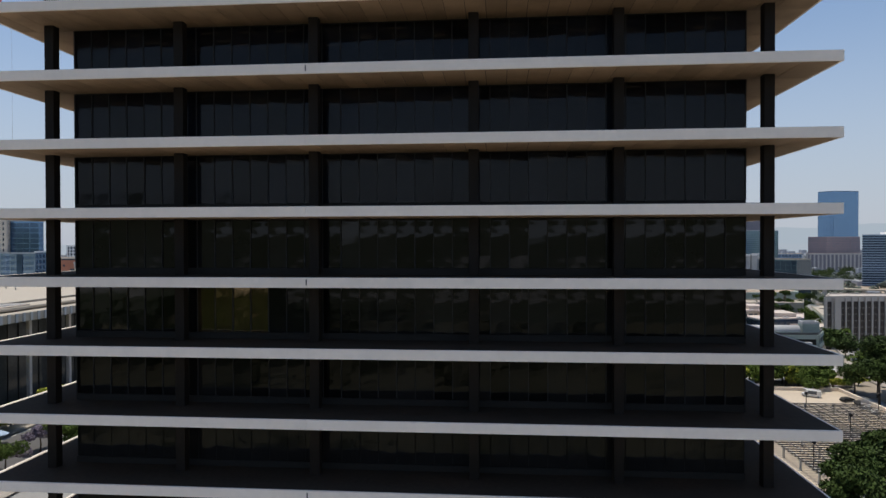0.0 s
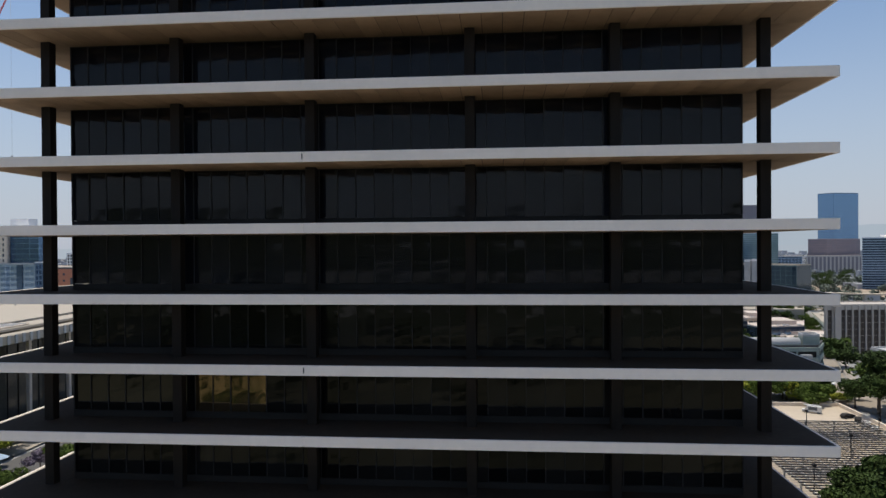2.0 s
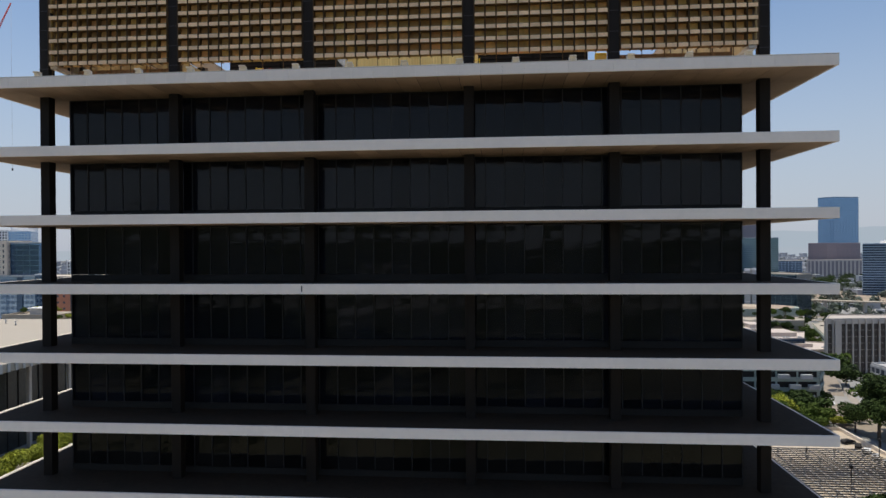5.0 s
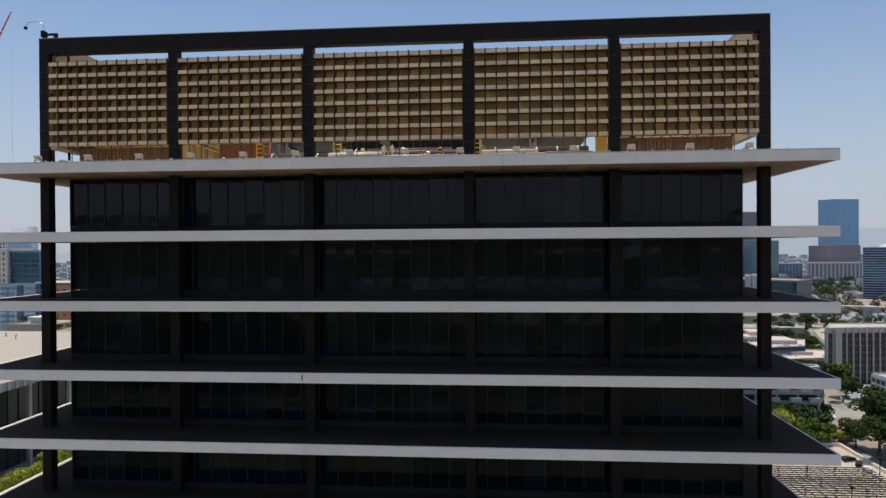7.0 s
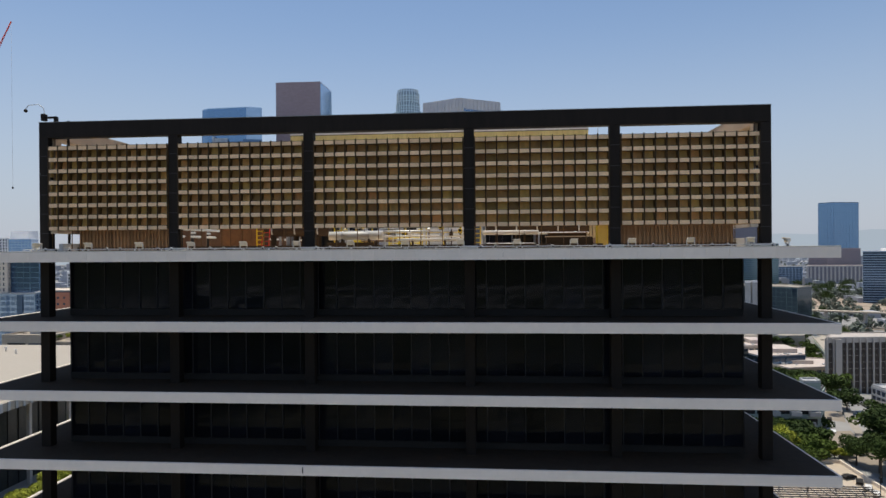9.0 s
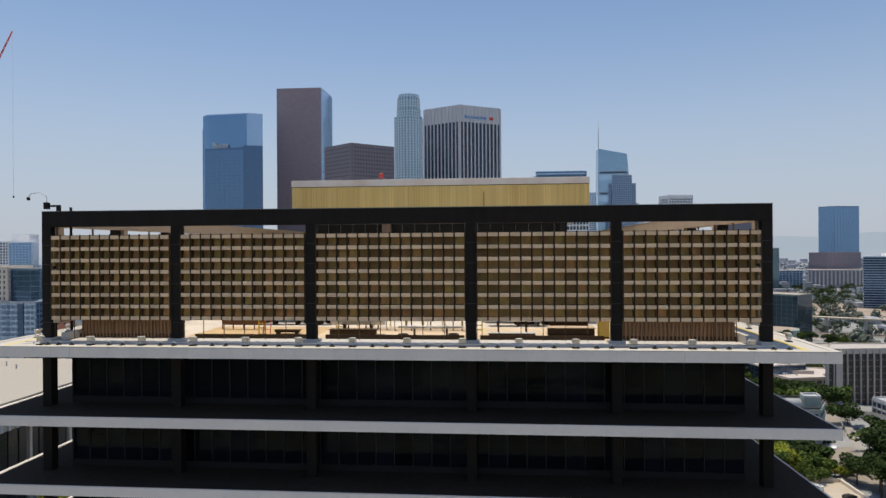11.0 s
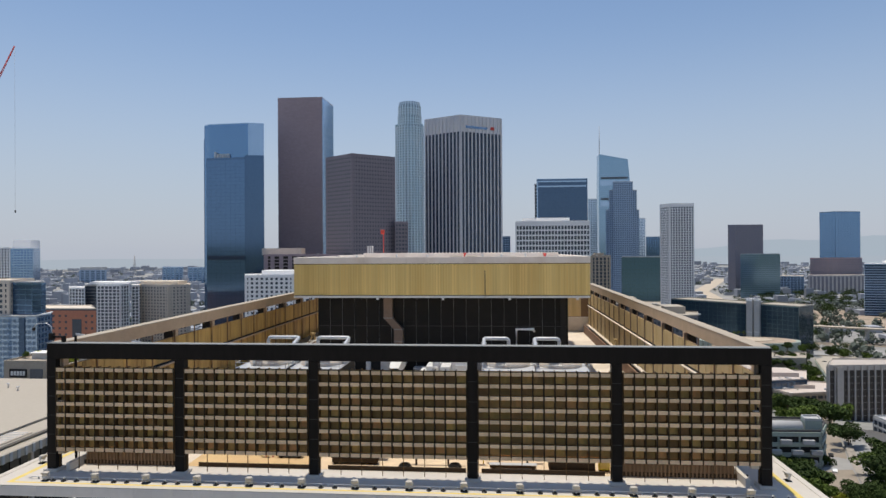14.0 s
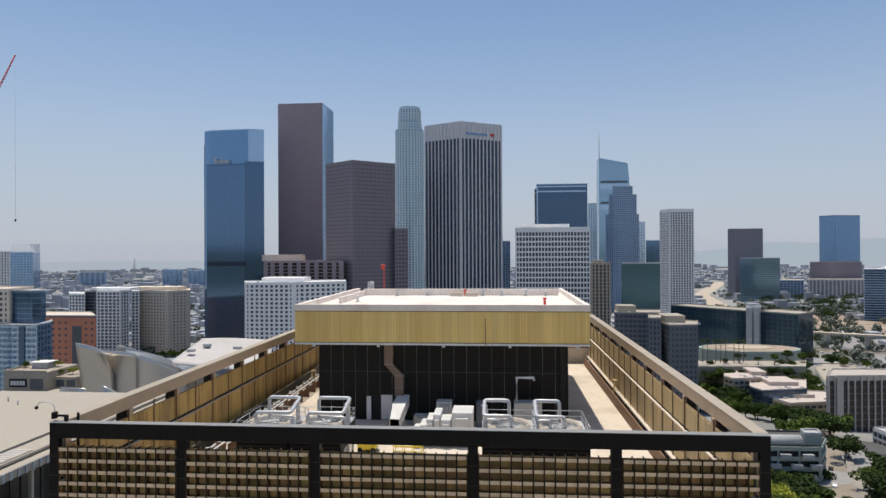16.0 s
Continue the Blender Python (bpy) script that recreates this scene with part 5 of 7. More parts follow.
    add_tube(b, ((-0.8, 0, 0.5), (-0.85, 0, 1.0), (-1.2, 0, 1.25), (-1.9, 0, 1.2), (-2.1, 0, 0.95)), 0.026, 6)
    part("arm", b, "galv", a)
    b = bmesh.new()
    bmesh.ops.create_icosphere(b, subdivisions=2, radius=0.12, matrix=Matrix.Translation((-2.1, 0, 0.85)))
    part("dome", b, "black", a, "small black dome")
    post = thing("rear_post", "thin black post behind the rooftop beam", "post", at=(COLUMNS[0] + 0.75, FRONT + 1.4, ROOF))
    part("pole", boxes((-0.06, 0.06, -0.06, 0.06, 0.02, 8.75)), "black", post)
    part("base", boxes((-0.2, 0.2, -0.2, 0.2, 0.021, 0.1)), "black", post)


build_penthouse()
build_plant()
build_edge()


# ---- the city ----
def add_bar(bm, a, b, lo, hi, z0, z1, mi=0):
    """An upright bar along the line a-b, from lo to hi metres outside it."""
    d = Vector((b[0] - a[0], b[1] - a[1]))
    d.normalize()
    nx, ny = d.y, -d.x
    q = [(a[0] + nx * lo, a[1] + ny * lo), (a[0] + nx * hi, a[1] + ny * hi), (b[0] + nx * hi, b[1] + ny * hi), (b[0] + nx * lo, b[1] + ny * lo)]
    add_prism(bm, q, z0, z1, mi)


def block(name, label, category, ring, top, core, grid, v, h, faces, roof="grey", crown=1.2, plant=None, holes=None):
    """A building on a ring of corners: glazed or solid core, facades of piers (v: step, width, depth) and floor bands (h), roof and parapet."""
    cx, cy = sum(p[0] for p in ring) / len(ring), sum(p[1] for p in ring) / len(ring)
    base = min(land(*p) for p in ring) - 1.5
    b = thing(name, label, category, "", (cx, cy, base))
    ring = [(x - cx, y - cy) for x, y in ring]
    hi = top - base
    bm = bmesh.new()
    add_prism(bm, ring, 0, hi - 0.05)
    part("body", bm, core, b)
    n = len(ring)
    for i in range(n):
        if i >= faces and not ((i == faces and cx < 0) or (i == n - 1 and cx > 0)):
            continue
        p, q = Vector(ring[i]), Vector(ring[(i + 1) % n])
        ln = (q - p).length
        u = (q - p).normalized()
        ang = math.degrees(math.atan2(u.y, u.x))
        k = max(1, round(ln / v[0])) if v[0] else 0
        first = max(crown, h[1])
        rows = 1 + int(max(0, hi - first) / h[0])
        if k + rows <= 34:                     # few enough to be lifted away one by one
            if k:
                me = mesh("pier", boxes((-v[1] / 2, v[1] / 2, -v[2], 0.0, 0, hi)), grid)
                for j in range(k + 1):
                    m = p + u * min(max(ln * j / k, v[1] / 2), ln - v[1] / 2)
                    piece("pier", me, b, m.x, m.y, 0, ang)
            me = mesh("band", boxes((0, ln, -h[2] * 0.94, 0.0, -h[1], 0)), grid)
            top_band = mesh("top_band", boxes((0, ln, -h[2] * 0.94, 0.0, -first, 0)), grid)
            piece("top_band", top_band, b, p.x, p.y, hi, ang)
            for j in range(1, rows):
                piece("band", me, b, p.x, p.y, hi - first + h[1] - h[0] * j, ang)
        else:
            bm = bmesh.new()
            for j in range(k + 1 if k else 0):
                m = p + u * min(max(ln * j / k, v[1] / 2), ln - v[1] / 2)
                add_bar(bm, m - u * v[1] / 2, m + u * v[1] / 2, 0.0, v[2], 0, hi)
            add_bar(bm, p, q, 0.0, h[2] * 0.94, hi - first, hi)
            for j in range(1, rows):
                z = hi - first + h[1] - h[0] * j
                add_bar(bm, p, q, 0.0, h[2] * 0.94, max(0, z - h[1]), z)
            tagged(part("facade", bm, grid, b), kind="stuff")
        if holes and i < faces:
            me = mesh("window", boxes((-1.0, 1.0, -0.12, 0.1, 0, 1.9)), "dwin")
            for side, width, count in ((0.04, 0.46, holes[0]), (0.76, 0.22, holes[1])):
                for j in range(count):
                    for r in range(int(hi / 6.0)):
                        m = p + (q - p) * (side + width * (j + 0.5) / count)
                        piece("window", me, b, m.x, m.y, hi - 7 - r * 5.6, ang)
            m0, m1 = p + (q - p) * 0.56, p + (q - p) * 0.73
            bm = bmesh.new()
            add_bar(bm, m0, m1, -0.1, 0.25, 0, hi - 9)
            part("recess", bm, "dwin", b, "tall dark glazed slot")
    bm = bmesh.new()
    add_prism(bm, [(x * 0.985, y * 0.985) for x, y in ring], hi - 0.04, hi + 0.15)
    part("roof", bm, roof, b)
    bm = bmesh.new()
    for i in range(n):
        add_bar(bm, ring[i], ring[(i + 1) % n], -0.5, 0.02, hi + 0.0, hi + 0.9)
    part("parapet", bm, grid if grid in ("pale", "beige", "grey", "brown", "brick", "duct") else roof, b)
    if plant:
        x0, x1 = min(p[0] for p in ring), max(p[0] for p in ring)
        y0, y1 = min(p[1] for p in ring), max(p[1] for p in ring)
        bm = bevelled(boxes((x0 + (x1 - x0) * plant[0], x0 + (x1 - x0) * plant[1], y0 + (y1 - y0) * 0.4, y0 + (y1 - y0) * 0.85, hi + 0.1, hi + plant[2])), 0.1)
        house = part("plant_room", bm, roof, b)
        rng = random.Random(int(cx * 10))
        for k in range(5):
            px, py = x0 + (x1 - x0) * rng.uniform(0.12, 0.85), y0 + (y1 - y0) * rng.uniform(0.12, 0.35)
            s = rng.uniform(0.8, 2.0)
            part("roof_unit", boxes((px, px + s, py, py + s, hi + 0.1, hi + 0.1 + s * 0.7)), "galv", house)
    return b


# corner glass is paler above and darker below, painting how the facets catch light
block("glass_tower", "tall blue glass tower with chamfered corners", "office tower", [(-325.7, 669.9), (-317.0, 663.9), (-271.5, 659.9), (-289.2, 704.9), (-346.5, 714.9)], 242.6, "bglass", "bglass", (7.0, 0.2, 0.06), (4, 0.3, 0.05), 2, "lglass")
block("glass_tower", "pale chamfered corner shaft of the blue glass tower", "office tower", [(-271.7, 660.5), (-256.2, 666.9), (-272.3, 710.9), (-289.0, 704.5)], 242.7, "lglass", "lglass", (0, 0, 0), (40, 0.3, 0.05), 1, "lglass")
blue_shaft = block("glass_tower", "lower dark blue glass shaft with a white sign", "office tower", [(-316.3, 653.9), (-270.5, 647.9), (-277.7, 665.9), (-324.6, 671.9)], 203.1, "mid_glass", "dglass", (6.0, 0.2, 0.06), (4, 0.3, 0.05), 1, "dglass")
block("glass_tower", "lower chamfered corner shaft of the blue glass tower", "office tower", [(-270.7, 648.5), (-251.7, 654.9), (-255.8, 665.9), (-275.1, 659.5)], 205.4, "dglass", "dglass", (0, 0, 0), (40, 0.3, 0.05), 1, "dglass")
block("glass_tower", "narrow stepped ledge of the blue glass tower", "office tower", [(-329.5, 676.5), (-325.5, 674.5), (-330, 705), (-336, 707)], 228, "dglass", "dglass", (0, 0, 0), (40, 0.3, 0.05), 1, "dglass")
block("granite_tower", "tall plain brown granite tower with a bright glass edge", "office tower", [(-253.6, 705.9), (-201.1, 705.9), (-200.3, 751.9), (-205.4, 771.9), (-260.5, 725.9)], 279.9, "brown", "brown", (0, 0, 0), (4.0, 2.4, 0.06), 2, "brown")
block("granite_tower", "brown granite tower with a fine window grid", "office tower", [(-176.6, 629.9), (-142.2, 601.9), (-104.2, 633.9), (-109.8, 668.9), (-186.1, 664.9)], 198.2, "dwin", "dgranite", (3.2, 1.7, 0.06), (4.0, 2.4, 0.06), 2, "dgranite")
block("granite_tower", "low brown shoulder of the granite tower", "office tower", [(-103.5, 625.9), (-90.9, 631.9), (-95.1, 661.9), (-108.3, 655.9)], 131.0, "dwin", "dgranite", (3.2, 1.3, 0.25), (4.0, 2.1, 0.25), 1, "brown")
striped_tower = block("striped_tower", "pale office tower with dark vertical window stripes and a blank crown", "office tower", [(-77.5, 673.9), (-37.2, 651.9), (5.7, 677.9), (5.9, 712.9), (-81.4, 708.9)], 244.5, "navy_window", "ash", (4.6, 1.3, 0.9), (160, 0.5, 0.1), 2, "ash", crown=17)
block("slab_block", "narrow dark office block", "office block", [(5.3, 1061.9), (21.3, 1061.9), (21.8, 1091.9), (5.4, 1091.9)], 124.0, "dglass", "bstone", (4, 0.6, 0.2), (4, 0.8, 0.2), 1, "grey")
block("grid_block", "pale office block with a close grid of dark windows", "office block", [(21.2, 683.9), (101.2, 683.9), (106.6, 723.9), (22.2, 723.9)], 132.6, "dwin", "pale", (3.5, 1.0, 0.5), (5.6, 1.7, 0.5), 1, "pale", crown=4.5, plant=(0.1, 0.7, 5))
block("glass_tower", "dark blue glass office tower with a paler top storey", "office tower", [(59.7, 961.9), (135.6, 961.9), (140.9, 1001.9), (62.0, 1001.9)], 208.3, "navy", "dglass", (9, 0.3, 0.1), (4, 0.3, 0.1), 1, "lglass", crown=0)
block("louvred_tower", "thin dark louvred side tower", "office tower", [(57.7, 971.9), (66.3, 971.9), (67.5, 991.9), (58.8, 991.9)], 202.2, "dwin", "grey", (0, 0, 0), (5, 1.6, 0.8), 1, "grey")
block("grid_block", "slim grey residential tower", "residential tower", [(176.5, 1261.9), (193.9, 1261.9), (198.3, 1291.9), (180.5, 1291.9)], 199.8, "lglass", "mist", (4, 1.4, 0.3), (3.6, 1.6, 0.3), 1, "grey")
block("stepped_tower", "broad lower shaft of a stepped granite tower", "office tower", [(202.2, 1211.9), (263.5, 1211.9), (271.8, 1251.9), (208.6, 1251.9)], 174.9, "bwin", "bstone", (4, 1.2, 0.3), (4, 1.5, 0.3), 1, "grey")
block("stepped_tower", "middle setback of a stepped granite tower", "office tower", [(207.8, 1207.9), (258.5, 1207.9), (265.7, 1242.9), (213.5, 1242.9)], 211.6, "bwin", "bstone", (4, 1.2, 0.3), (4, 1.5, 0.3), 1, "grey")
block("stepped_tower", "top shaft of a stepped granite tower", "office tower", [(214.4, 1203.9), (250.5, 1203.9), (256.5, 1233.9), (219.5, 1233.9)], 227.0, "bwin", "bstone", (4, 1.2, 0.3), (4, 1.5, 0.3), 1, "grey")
block("slim_tower", "pale slim tower in the haze", "residential tower", [(355.8, 1661.9), (372.6, 1661.9), (379.2, 1691.9), (362.0, 1691.9)], 180.0, "lglass", "pale", (5, 1, 0.3), (4, 1, 0.3), 1, "grey")
block("slab_block", "dark blue office block in the haze", "office block", [(374.0, 1661.9), (409.1, 1661.9), (416.2, 1691.9), (380.6, 1691.9)], 132.6, "dglass", "bglass", (6, 1, 0.3), (4, 1, 0.3), 1, "grey")
block("fluted_block", "sandstone tower with fluted piers", "residential tower", [(88.4, 581.9), (106.0, 581.9), (110.1, 606.9), (91.8, 606.9)], 95.6, "dwin", "sandstone", (3.4, 1.3, 1.0), (3.3, 0.7, 0.2), 1, "sandstone", plant=(0.2, 0.6, 3))
block("green_block", "green glass office block with dark end wall", "office block", [(130.9, 661.9), (170.2, 661.9), (178.6, 696.9), (137.3, 696.9)], 93.6, "teal", "gglass", (4.4, 0.3, 0.2), (4, 0.5, 0.15), 1, "grey")
block("grid_tower", "white tower with a regular grid of small windows", "residential tower", [(225.2, 891.9), (232.4, 868.9), (265.7, 873.9), (274.3, 903.9), (232.3, 921.9)], 162.9, "navy_window", "pale", (3.6, 1.25, 0.45), (3.4, 1.2, 0.45), 2, "pale", crown=4)
block("dark_block", "dark office block with pale roof, side wing", "office block", [(103.2, 413.9), (111.4, 413.9), (117.4, 438.9), (108.7, 438.9)], 61.5, "dwin", "slate", (3.0, 1.0, 0.3), (3.6, 1.2, 0.3), 1, "cream")
block("dark_block", "dark brown office tower with pale flat roof", "office block", [(114.9, 431.9), (116.6, 410.9), (135.4, 413.9), (142.5, 437.9), (120.6, 455.9)], 57.1, "dwin", "slate", (3.0, 1.0, 0.3), (3.6, 1.2, 0.3), 2, "cream", plant=(0.1, 0.6, 5))
block("dark_block", "long dark office block with pale roof edge", "office block", [(93.3, 486.9), (127.3, 481.9), (133.9, 509.9), (98.1, 514.9)], 58.6, "dwin", "slate", (3.4, 0.8, 0.3), (3.8, 1.4, 0.3), 1, "cream", plant=(0.1, 0.45, 5))
block("glass_block", "long dark glass office block with pale roof edge", "office block", [(187.4, 687.8), (241.6, 622.7), (262, 642), (210, 705)], 48.0, "wing_glass", "gglass", (5, 0.22, 0.1), (4.2, 0.22, 0.1), 1, "cream", crown=0.9)
block("glass_block", "dark glass wing of the long office block", "office block", [(251.4, 619.9), (276.9, 589.7), (300, 612), (276, 640)], 48.0, "wing_glass", "gglass", (5, 0.22, 0.1), (4.2, 0.22, 0.1), 1, "cream", crown=0.9)
block("stair_pier", "tall pale concrete pier between the glass wings", "stair tower", [(241.8, 621.4), (245.6, 617.0), (249, 620.5), (245, 625)], 52.2, "grey", "pale", (0, 0, 0), (30, 0.4, 0.05), 1, "pale")
block("stair_pier", "broad pale concrete pier between the glass wings", "stair tower", [(247.0, 616.2), (250.9, 613.0), (254.5, 618), (250.5, 621)], 52.8, "grey", "pale", (0, 0, 0), (30, 0.4, 0.05), 1, "pale")
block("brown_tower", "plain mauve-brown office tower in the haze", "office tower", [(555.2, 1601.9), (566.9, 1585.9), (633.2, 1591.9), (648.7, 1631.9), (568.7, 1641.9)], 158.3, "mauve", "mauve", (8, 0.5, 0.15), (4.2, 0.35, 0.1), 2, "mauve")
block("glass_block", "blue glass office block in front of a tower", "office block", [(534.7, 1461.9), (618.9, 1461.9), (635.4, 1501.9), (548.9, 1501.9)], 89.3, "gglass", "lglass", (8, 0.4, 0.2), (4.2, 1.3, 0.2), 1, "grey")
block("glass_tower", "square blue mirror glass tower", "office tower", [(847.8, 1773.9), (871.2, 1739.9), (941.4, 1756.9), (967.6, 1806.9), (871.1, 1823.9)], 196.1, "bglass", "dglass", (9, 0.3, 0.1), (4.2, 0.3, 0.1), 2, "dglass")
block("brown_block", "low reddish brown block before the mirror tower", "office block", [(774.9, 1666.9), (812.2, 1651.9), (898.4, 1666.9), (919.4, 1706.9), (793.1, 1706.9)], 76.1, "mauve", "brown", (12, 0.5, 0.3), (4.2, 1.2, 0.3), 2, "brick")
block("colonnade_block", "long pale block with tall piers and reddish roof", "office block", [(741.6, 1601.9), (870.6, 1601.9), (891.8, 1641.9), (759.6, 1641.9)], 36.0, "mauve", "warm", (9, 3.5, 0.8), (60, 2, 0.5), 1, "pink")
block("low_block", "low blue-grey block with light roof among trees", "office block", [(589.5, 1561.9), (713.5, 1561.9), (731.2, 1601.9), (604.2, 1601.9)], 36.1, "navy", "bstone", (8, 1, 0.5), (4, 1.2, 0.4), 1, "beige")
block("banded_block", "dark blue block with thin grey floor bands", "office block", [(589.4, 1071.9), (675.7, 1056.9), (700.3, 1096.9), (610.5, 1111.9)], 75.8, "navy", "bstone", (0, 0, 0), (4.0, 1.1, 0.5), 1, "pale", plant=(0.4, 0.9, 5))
block("pier_block", "taupe concrete block with tall dark window bays", "office block", [(198.2, 371.5), (255.0, 378.5), (270.0, 400), (212.5, 397)], 31.4, "dwin_brown", "taupe", (4.0, 0.72, 0.9), (3.9, 0.14, 0.06), 1, "taupe", crown=2.4)
block("end_pier", "broad taupe end pier of the concrete block", "office block", [(203.1, 370.4), (207.0, 370.9), (207.4, 373.5), (203.4, 373.0)], 30.2, "taupe", "taupe", (0, 0, 0), (60, 0.4, 0.05), 1, "taupe")
block("small_block", "small dark block with a pale frame", "office block", [(197.2, 322.0), (197.9, 306.0), (222.0, 309.0), (222.0, 326.0)], 14.0, "dwin", "grey", (4, 0.8, 0.3), (3.6, 1.0, 0.4), 2, "grey")
block("grid_tower", "pale residential tower with black balcony openings", "residential tower", [(-1040, 1190), (-971, 1190), (-1010, 1250), (-1080, 1250)], 112, "dwin", "pale", (6.5, 2.0, 0.8), (5.6, 2.0, 0.6), 1, "pale")
block("glass_tower", "residential tower of pale blue glass", "residential tower", [(-970, 1190), (-922, 1190), (-952, 1250), (-1000, 1250)], 110, "bglass", "lglass", (7, 0.8, 0.2), (5.2, 1.0, 0.7), 1, "pale", plant=(0.2, 0.7, 17))
block("glass_block", "dark blue glass block with rounded corner bays", "office block", [(-343, 401), (-327, 399), (-321.5, 401), (-320.5, 404), (-345, 432), (-366, 432)], 80.6, "dglass", "bglass", (5, 0.3, 0.15), (3.7, 0.6, 0.3), 3, "grey")
block("grid_block", "pale stone office block", "office block", [(-372, 398), (-343.4, 398), (-350, 432), (-380, 432)], 81.8, "dwin", "beige", (4, 1.8, 0.4), (3.8, 1.6, 0.4), 1, "beige")
block("glass_block", "pale blue glass block reflecting the sky", "office block", [(-352, 385), (-313, 385), (-320, 410), (-360, 410)], 57.9, "bwin", "lglass", (3.4, 0.7, 0.2), (3.8, 1.5, 0.2), 1, "grey")
block("glass_block", "corner wing of the pale blue glass block", "office block", [(-313, 385.4), (-313.8, 400), (-322, 412), (-320, 410)], 58.6, "bglass", "lglass", (4, 0.9, 0.2), (3.8, 1.2, 0.2), 1, "pale")
block("glass_slot", "dark glass slot in the pale blue block", "office block", [(-325.6, 384.3), (-321.6, 384.3), (-321.6, 386), (-325.6, 386)], 57.6, "navy", "dglass", (0, 0, 0), (3.8, 0.4, 0.05), 1, "grey")
block("brick_block", "orange-red clad block with small windows", "office block", [(-409, 520), (-357.5, 520), (-386, 556), (-432, 556)], 51.0, "brick", "dwin", (0, 0, 0), (300, 0.1, 0.05), 1, "beige", holes=(4, 2))
block("grid_block", "white residential block with square windows", "residential block", [(-474.4, 651.9), (-453.2, 647.9), (-473.2, 677.9), (-495.2, 681.9)], 62.3, "dwin", "pale", (4.2, 1.2, 0.5), (3.6, 1.1, 0.5), 1, "pale")
block("slot_block", "dark recessed core of the white block", "residential block", [(-458.5, 655.9), (-443.9, 655.9), (-459.4, 679.9), (-474.5, 679.9)], 65.5, "dwin", "grey", (0, 0, 0), (3.6, 0.4, 0.1), 1, "pale")
block("grid_block", "white residential tower with square windows", "residential block", [(-429.1, 631.9), (-402.3, 631.9), (-399.9, 643.9), (-417.6, 673.9), (-448.4, 661.9)], 66.4, "dwin", "pale", (4.2, 1.2, 0.5), (3.6, 1.1, 0.5), 2, "pale", plant=(0.0, 1.0, 3))
block("grid_block", "white end wing with square windows", "residential block", [(-402.0, 651.9), (-395.1, 655.9), (-408.9, 679.9), (-416.1, 675.9)], 64.8, "dwin", "pale", (4.2, 1.2, 0.5), (3.6, 1.1, 0.5), 1, "pale")
block("grid_block", "beige hotel block with rows of small windows", "hotel", [(-409.5, 673.9), (-364.3, 661.9), (-347.3, 677.9), (-364.5, 712.9), (-429.8, 708.9)], 64.4, "dwin", "beige", (4.2, 2.4, 0.4), (3.5, 1.9, 0.4), 2, "beige", plant=(0.1, 0.8, 4))
block("grid_block", "white apartment block with square windows", "apartment block", [(-217.2, 512.9), (-173.5, 512.9), (-133.6, 536.9), (-140.7, 566.9), (-229.2, 542.9)], 80.8, "dwin", "pale", (4.6, 2.1, 0.5), (3.7, 1.6, 0.5), 2, "pale", plant=(0.2, 0.6, 4))
block("balcony_block", "brown apartment block with dark balconies", "apartment block", [(-232.8, 601.9), (-151.9, 601.9), (-159.2, 631.9), (-243.9, 631.9)], 98.1, "dwin_brown", "brown", (9.5, 4.0, 0.8), (3.4, 0.8, 1.0), 1, "pink", plant=(0.05, 0.5, 7))
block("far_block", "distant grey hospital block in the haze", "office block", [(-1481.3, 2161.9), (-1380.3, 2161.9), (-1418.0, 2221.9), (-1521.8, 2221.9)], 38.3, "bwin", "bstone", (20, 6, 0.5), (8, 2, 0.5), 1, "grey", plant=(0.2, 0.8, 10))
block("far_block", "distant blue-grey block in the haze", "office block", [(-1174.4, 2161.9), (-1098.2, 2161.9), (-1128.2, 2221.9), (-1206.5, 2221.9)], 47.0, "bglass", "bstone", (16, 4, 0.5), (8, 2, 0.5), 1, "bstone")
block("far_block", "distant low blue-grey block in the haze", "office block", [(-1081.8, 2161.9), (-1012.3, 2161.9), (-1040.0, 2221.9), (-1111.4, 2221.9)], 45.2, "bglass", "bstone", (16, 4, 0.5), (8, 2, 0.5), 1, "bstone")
block("parking_garage", "grey-green parking garage with open decks", "parking garage", [(92, 243.0), (134.6, 244.3), (142.8, 258.0), (142.0, 266.0), (94, 266.0)], 26.3, "joint", "sage", (9, 0.7, 0.3), (4.2, 1.7, 0.6), 2, "asphalt")
block("garage_office", "grey-green boxy stair head on the garage", "stair head", [(129.5, 246.6), (136.3, 246.6), (137.7, 253.9), (130.6, 253.2)], 30.5, "sage", "sage", (0, 0, 0), (30, 0.3, 0.05), 1, "grey")
block("low_block", "low office block with pinkish white roof", "office block", [(188.1, 425.2), (193.5, 411.0), (221.5, 417.5), (237.2, 450.2), (201.2, 457.9)], 6.0, "dwin", "sandstone", (5, 1, 0.3), (3.6, 1.5, 0.4), 2, "pink", plant=(0.3, 0.6, 2.5))
block("low_block", "low office block with white roof and blue edge", "office block", [(177.6, 438.1), (180.6, 424.1), (213.3, 432.7), (227.6, 464.8), (189.4, 470.2)], 11.5, "dwin", "dglass", (5, 1, 0.3), (3.6, 1.4, 0.4), 2, "pink", plant=(0.3, 0.7, 3))
block("low_block", "low office block with cream roof", "office block", [(167.6, 460.1), (170.4, 449.5), (192.1, 455.9), (203.4, 485.5), (177.4, 489.8)], 14.4, "dwin", "sandstone", (5, 1, 0.3), (3.6, 1.6, 0.4), 2, "pink", plant=(0.6, 0.9, 3))
